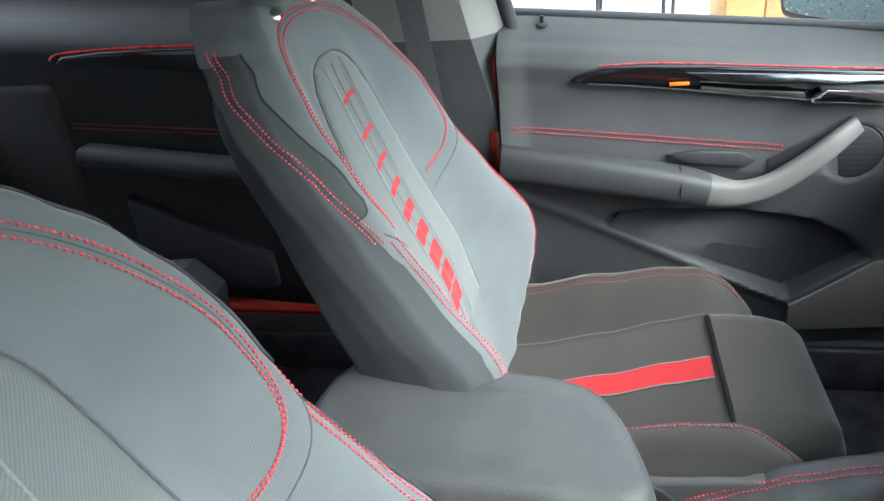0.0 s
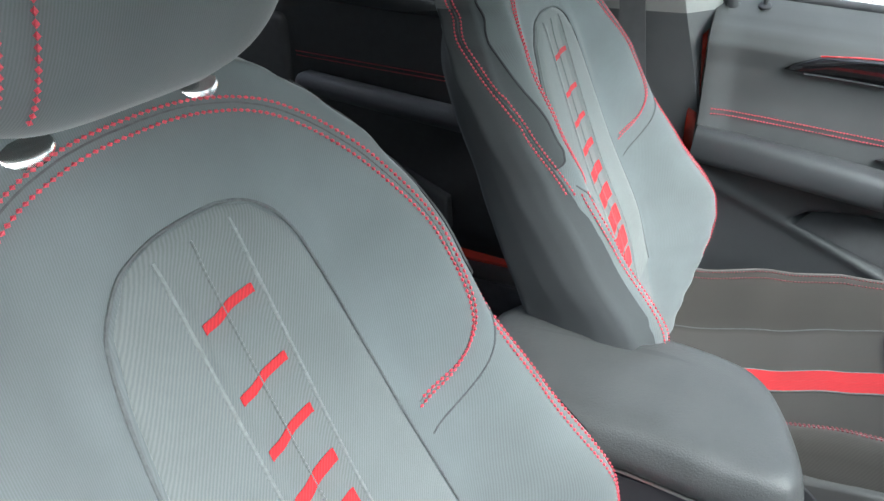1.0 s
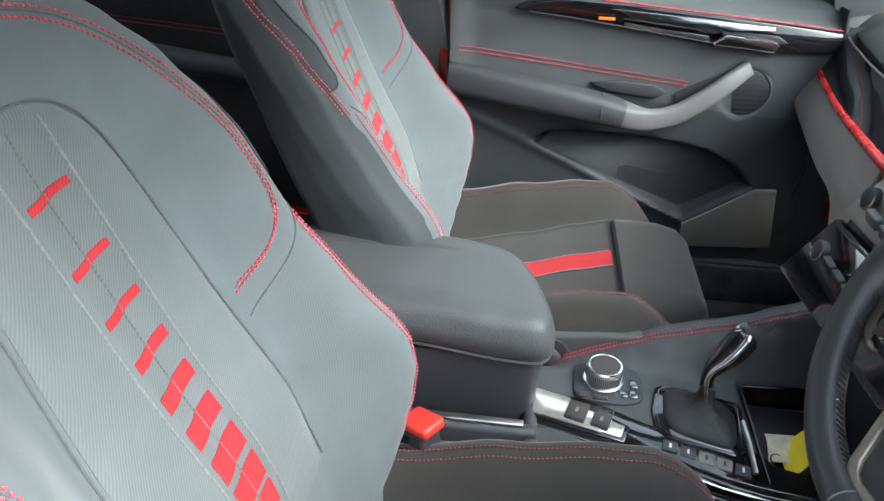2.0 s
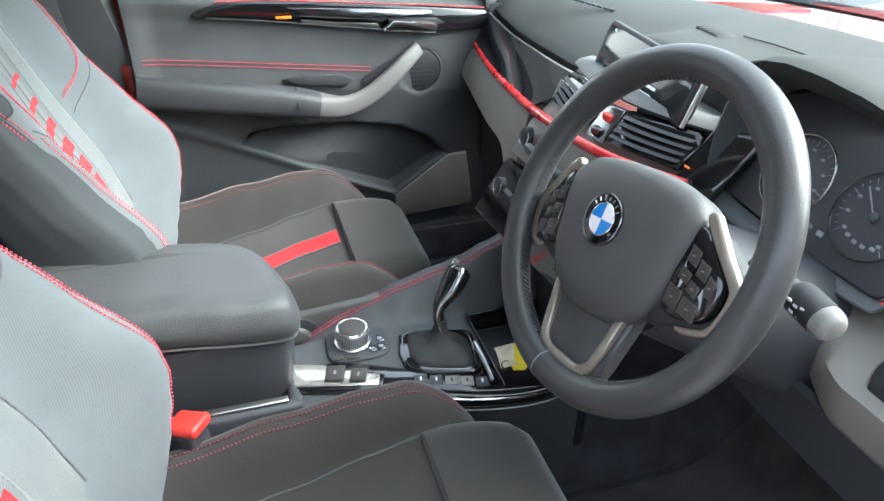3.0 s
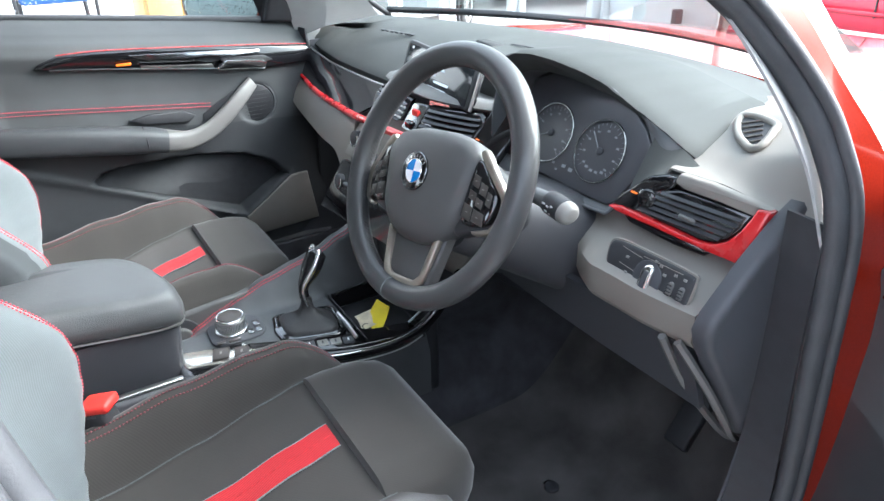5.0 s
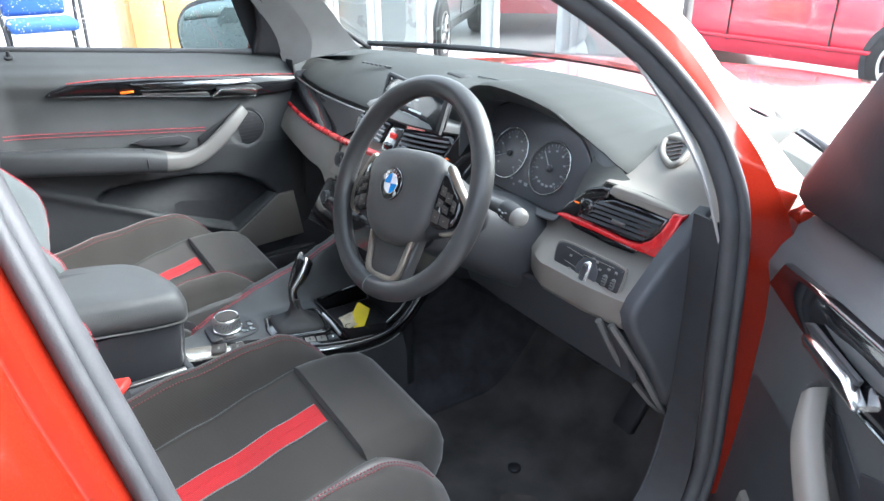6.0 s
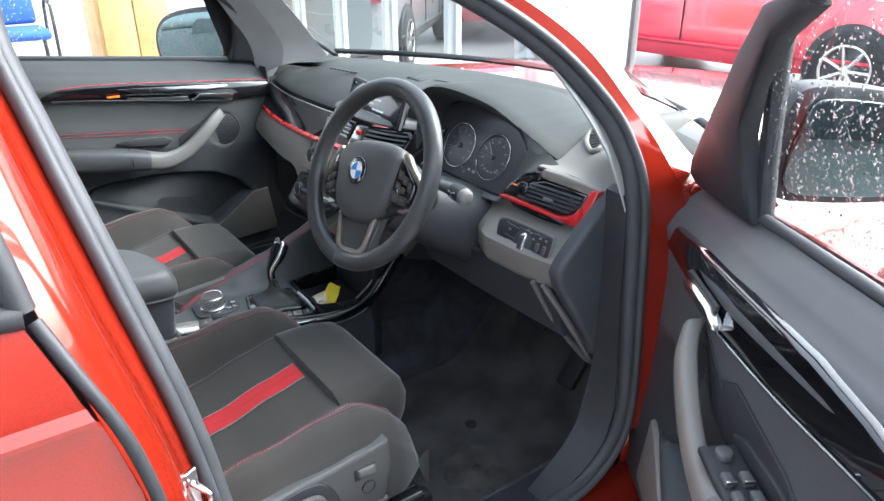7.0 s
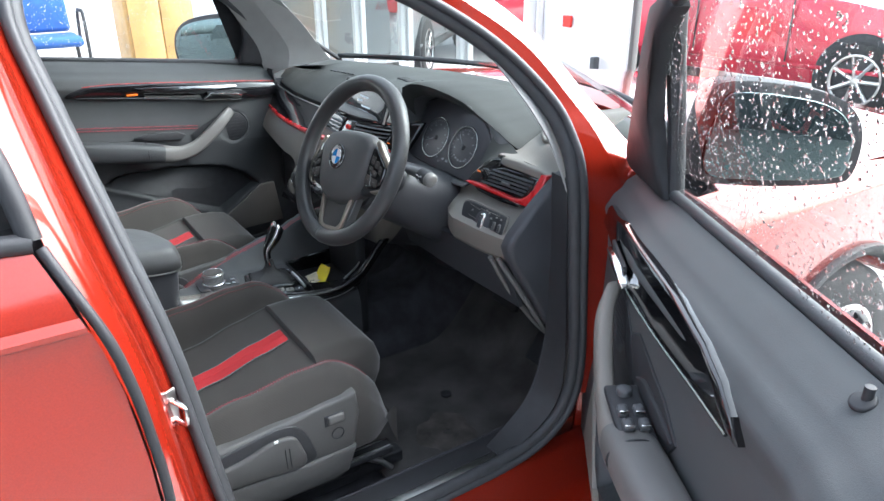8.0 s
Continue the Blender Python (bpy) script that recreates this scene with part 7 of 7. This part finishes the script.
part("heel_pad", sheet(rows, thick=0.003), HEEL, mat_, "scuffed brown heel pad", sharp=60)
part("mat_clip", disc((0.42, 0.70, 0.354), (0, 0, 1), 0.014, 0.006, 0.002, 16), MATTBLACK, mat_)
ped = thing("pedals", (0.42, 0.98, 0.45), "black brake and accelerator pedals in the dark footwell", "pedal")
part("accelerator", rbox((0.52, 0.95, 0.50), (0.05, 0.02, 0.16), 0.006, (-35, 0, 0)), MATTBLACK, ped)
part("brake_pedal", rbox((0.38, 0.93, 0.56), (0.10, 0.02, 0.06), 0.006, (-30, 0, 0)), MATTBLACK, ped)
part("brake_arm", rbox((0.38, 1.0, 0.64), (0.015, 0.015, 0.20), 0.004, (-25, 0, 0)), MATTBLACK, ped)

# rear bench and rear door lining, seen between the front seats
bench = thing("rear_bench", (0, -1.2, 0.45), "dark cloth rear bench in shadow", "car seat")
rings = [[(x, y, z) for y, z in ((-0.72, 0.46), (-0.70, 0.60), (-0.76, 0.66), (-1.20, 0.62), (-1.25, 0.5))] for x in (-0.66, -0.62, -0.2, 0.2, 0.62, 0.66)]
part("bench_cushion", loft(rings), CLOTH, bench)
rings = [[(x, y, z) for y, z in ((-1.14, 0.60), (-1.18, 0.80), (-1.30, 1.12), (-1.36, 1.15), (-1.42, 1.12), (-1.36, 0.6))] for x in (-0.66, -0.62, -0.2, 0.2, 0.62, 0.66)]
part("bench_back", loft(rings), CLOTH, bench)
rdoor = thing("rear_door_lining", (-0.74, -0.7, 0.45), "rear passenger door panel, cabin shade in its black, with red pinstripe and stitching", "car door")
rows = []
for j in range(40):
    zz = 0.44 + 0.732 * j / 39
    rows.append([Vector((-lerp_table(zz, PANEL_X) - 0.02, y, zz - 0.08 * (y + 0.3) + 0.02)) for y in [-1.25 + 0.95 * i / 20 for i in range(21)]])
# panel colour is black to carry the rear cabin shade
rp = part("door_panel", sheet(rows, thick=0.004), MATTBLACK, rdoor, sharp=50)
part("trim_strip", slab([(-0.995, 1.092), (-0.975, 1.107), (-0.88, 1.111), (-0.75, 1.111), (-0.60, 1.107), (-0.33, 1.098), (-0.33, 1.05), (-0.7, 1.065)], lambda u, v, w: Vector((-0.728 + w, u, v)), 0.014, 0.004), PIANO, rdoor, "gloss black trim strip")
part("red_pinstripe", tube(spline([(-0.712, -1.0, 1.102), (-0.712, -0.978, 1.113), (-0.712, -0.88, 1.117), (-0.712, -0.76, 1.117), (-0.712, -0.60, 1.111), (-0.712, -0.33, 1.10)], 8), 0.0025, 6), REDTRIM, rdoor)
for k in (0, 0.01):
    part("stitching", stitches([Vector((-0.735, -1.02 + 0.62 * i / 30, 0.958 - k - 0.045 * i / 30)) for i in range(31)]), THREAD, rp, "red stitching")
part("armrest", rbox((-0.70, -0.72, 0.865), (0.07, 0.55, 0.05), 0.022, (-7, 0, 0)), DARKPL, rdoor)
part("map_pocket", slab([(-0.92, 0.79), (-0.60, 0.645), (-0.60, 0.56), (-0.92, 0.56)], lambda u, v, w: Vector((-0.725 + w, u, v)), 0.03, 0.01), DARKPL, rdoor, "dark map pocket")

# front wheel
fw = thing("front_wheel", (0.83, 1.62, 0.33), "black tyre with dark alloy rim", "wheel")


def road_wheel(owner, c, r, w, sg, spokes=10):
    prof = [(0.62, 0.5), (0.68, 0.5), (0.90, 0.5), (0.98, 0.40), (1.0, 0.2), (1.0, -0.2), (0.98, -0.40), (0.90, -0.5), (0.62, -0.5)]
    rings = [[Vector((c[0] + sg * w * o, c[1] + r * k * math.cos(2 * math.pi * i / 40), c[2] + r * k * math.sin(2 * math.pi * i / 40))) for k, o in prof] for i in range(40)]
    ty = part("tyre", loft(rings, caps=False, closed=True), TYRE, owner)
    rm = part("rim", ring(Vector((c[0] + sg * w * 0.46, c[1], c[2])), (1, 0, 0), r * 0.64, 0.014), SILVER, owner, "silver alloy rim")
    part("rim_well", disc(Vector((c[0] - sg * w * 0.1, c[1], c[2])), (sg, 0, 0), r * 0.62, 0.01, 0.002), MATTBLACK, rm)
    part("rim_hub", disc(Vector((c[0] + sg * w * 0.3, c[1], c[2])), (sg, 0, 0), r * 0.15, 0.03, 0.006, 20), SILVER, rm)
    for i in range(spokes):
        a = 2 * math.pi * i / spokes
        p = Vector((c[0] + sg * w * 0.42, c[1] + r * 0.1 * math.cos(a), c[2] + r * 0.1 * math.sin(a)))
        q = Vector((c[0] + sg * w * 0.44, c[1] + r * 0.63 * math.cos(a), c[2] + r * 0.63 * math.sin(a)))
        part("spoke", tube([p, q], 0.018, 6), SILVER, rm)


road_wheel(fw, (0.80, 1.62, 0.33), 0.33, 0.22, 1)

# ---- surroundings ----
tagged(part("ground", rbox((0, 0, -0.05), (400, 400, 0.1), 0), GROUND), "pale wet concrete forecourt", "ground", kind="structure")


def parked_car(at, turn, paint, label, scale=1.0, length=4.4):
    m = pose(*at, 0, 0, turn)
    c = thing("parked_car", at, label, "car", "parked cars")
    c.matrix_basis = m
    BASE[c] = Vector((0, 0, 0))
    sec = []
    L = length / 2
    for i in range(61):
        f = -1 + i / 30
        y = L * f
        nose = 1 - abs(f) ** 7
        wid = 0.90 * (0.80 + 0.20 * nose)
        zb = 0.24 + 0.05 * abs(f) ** 4
        zbelt = 0.98 - 0.16 * step(0.35, 1.0, f) - 0.05 * step(-0.8, -1.0, f)
        zroof = zbelt + 0.02 + 0.52 * step(0.50, 0.12, f) * step(-1.02, -0.72, f)
        loop = [(-wid * 0.9, zb), (-wid * 0.98, zb + 0.10), (-wid, 0.55), (-wid * 0.985, 0.78), (-wid * 0.95, zbelt), (-wid * 0.90, zbelt + (zroof - zbelt) * 0.25), (-wid * 0.76, zbelt + (zroof - zbelt) * 0.85), (-wid * 0.66, zroof), (0, zroof + 0.03)]
        loop = loop + [(-x, z) for x, z in reversed(loop[:-1])]
        sec.append([Vector((x, y, z)) for x, z in loop])
    part("body", loft(sec), paint, c, sharp=50)
    for sg in (-1, 1):
        for y0, y1 in ((-1.55, -0.75), (-0.70, 0.05), (0.10, 0.95)):
            ga = [(y0 + 0.12 * (y0 < -1), 1.02), (y1 - 0.02, 1.02), (y1 - (0.55 if y1 > 0.9 else 0.06), 1.40), (y0 + (0.30 if y0 < -1 else 0.04), 1.40)]
            part("window", slab([(u * 0.95, v) for u, v in ga], lambda u, v, w: Vector((sg * (0.875 - (v - 1.0) * 0.42 + w - 0.012), u, v)), 0.016, 0.004), CARGLASS, c)
        part("side_crease", tube([(sg * 0.905, -1.7 + 3.3 * i / 12, 0.40) for i in range(13)], 0.03, 8, flat=0.5), paint, c)
        part("handle", rbox((sg * 0.905, -0.55, 0.86), (0.03, 0.18, 0.03), 0.008), paint, c)
        part("handle", rbox((sg * 0.905, 0.25, 0.86), (0.03, 0.18, 0.03), 0.008), paint, c)
        for y in (0.70, -0.28, -1.15):
            part("panel_gap", rbox((sg * 0.902, y, 0.68), (0.012, 0.012, 0.62), 0.002), MATTBLACK, c)
        for y in (1.35, -1.35):
            part("wheel_arch", disc(Vector((sg * 0.80, y, 0.34)), (sg, 0, 0), 0.375, 0.108, 0.01, 36), MATTBLACK, c)
            road_wheel(c, (sg * 0.83, y, 0.33), 0.33, 0.2, sg, 7)
        part("tail_lamp", rbox((sg * 0.70, -L + 0.06, 0.86), (0.32, 0.12, 0.14), 0.03), LAMPRED, c)
        part("head_lamp", rbox((sg * 0.66, L - 0.14, 0.72), (0.34, 0.2, 0.14), 0.04), CHROME, c)
    return c


parked_car((-2.84, 6.96, 0), -87, REDCAR, "red hatchback parked outside the glazing")
parked_car((-6.94, 4.59, 0), 45, SILVERCAR, "silver estate car parked behind the glazing")
parked_car((-7.95, 7.98, 0), 230.3, REDCAR, "dark red car parked behind the glazing")
# glazed front with white posts
fac = thing("glazed_front", (-2.4, 3.0, 0), "white-framed showroom glazing", "shop front", kind="structure")
for x in (-5.4, -4.53, -3.67, -2.80, -2.02):
    part("post", rbox((x, 3.0, 2.0), (0.055, 0.10, 4.0), 0.008), WHITEWALL, fac)
    part("post_bead", rbox((x + 0.045, 3.03, 2.0), (0.02, 0.05, 4.0), 0.004), WHITEWALL, fac)
part("rail", rbox((-3.7, 3.0, 0.10), (3.5, 0.10, 0.20), 0.01), WHITEWALL, fac)
part("corner_post", rbox((-1.17, 3.05, 2.0), (0.03, 0.05, 4.0), 0.008), GREYPL, fac, "grey steel corner post")
part("white_panel", rbox((-1.62, 3.08, 2.0), (0.8, 0.04, 4.0), 0.01), WHITEWALL, fac)
part("meter_box", rbox((-1.42, 3.0, 0.72), (0.035, 0.05, 0.16), 0.006), VINYL, fac)
part("red_sign", rbox((-1.72, 3.04, 0.98), (0.07, 0.02, 0.07), 0.004), REDPL, fac)
wl = thing("side_wall", (-5.8, 0, 0), "bright white wall beside the passenger window", "wall", kind="structure")
part("white_wall", rbox((-5.8, -2.2, 2.0), (0.2, 7.2, 4.0), 0.02), WHITEWALL, wl)
# unseen walls, added to dim light from the driver side and behind
rw = thing("unseen_light_blocker", (5.4, 0, 0), "unseen dark grey wall added to cut light from the open door side", "wall", kind="structure")
part("blocking_wall", rbox((5.4, -4.5, 1.9), (0.2, 17, 3.8), 0.02), BLOCKGREY, rw)
part("blocking_wall", rbox((-0.5, -13.0, 1.3), (11.6, 0.2, 2.6), 0.02), BLOCKGREY, rw)
desk = thing("wooden_cabinet", (-4.6, 1.25, 0), "light wooden cabinet by the wall", "cabinet")
part("cabinet_body", rbox((-4.8, 1.23, 0.72), (0.5, 0.54, 1.44), 0.01), WOOD, desk)
for i in range(2):
    part("cabinet_door", rbox((-4.54, 1.105 + 0.25 * i, 0.72), (0.02, 0.24, 1.36), 0.005), WOOD, desk)
chair = thing("blue_chair", (-4.35, 0.42, 0), "blue upholstered office chair with black armrest", "chair")
part("seat", rbox((-4.35, 0.38, 0.80), (0.42, 0.42, 0.07), 0.03), BLUECLOTH, chair)
part("backrest", rbox((-4.58, 0.36, 1.05), (0.07, 0.40, 0.42), 0.03, (0, -8, 0)), BLUECLOTH, chair)
for sg in (-1, 1):
    part("arm_frame", tube(spline([(-4.5, 0.38 + 0.23 * sg, 0.78), (-4.48, 0.38 + 0.24 * sg, 0.98), (-4.36, 0.38 + 0.24 * sg, 1.0), (-4.2, 0.38 + 0.24 * sg, 0.96), (-4.17, 0.38 + 0.23 * sg, 0.5), (-4.17, 0.38 + 0.23 * sg, 0.0)], 6), 0.012, 8), MATTBLACK, chair)
    part("leg", tube([(-4.54, 0.38 + 0.2 * sg, 0.79), (-4.58, 0.38 + 0.22 * sg, 0.0)], 0.014, 8), MATTBLACK, chair)
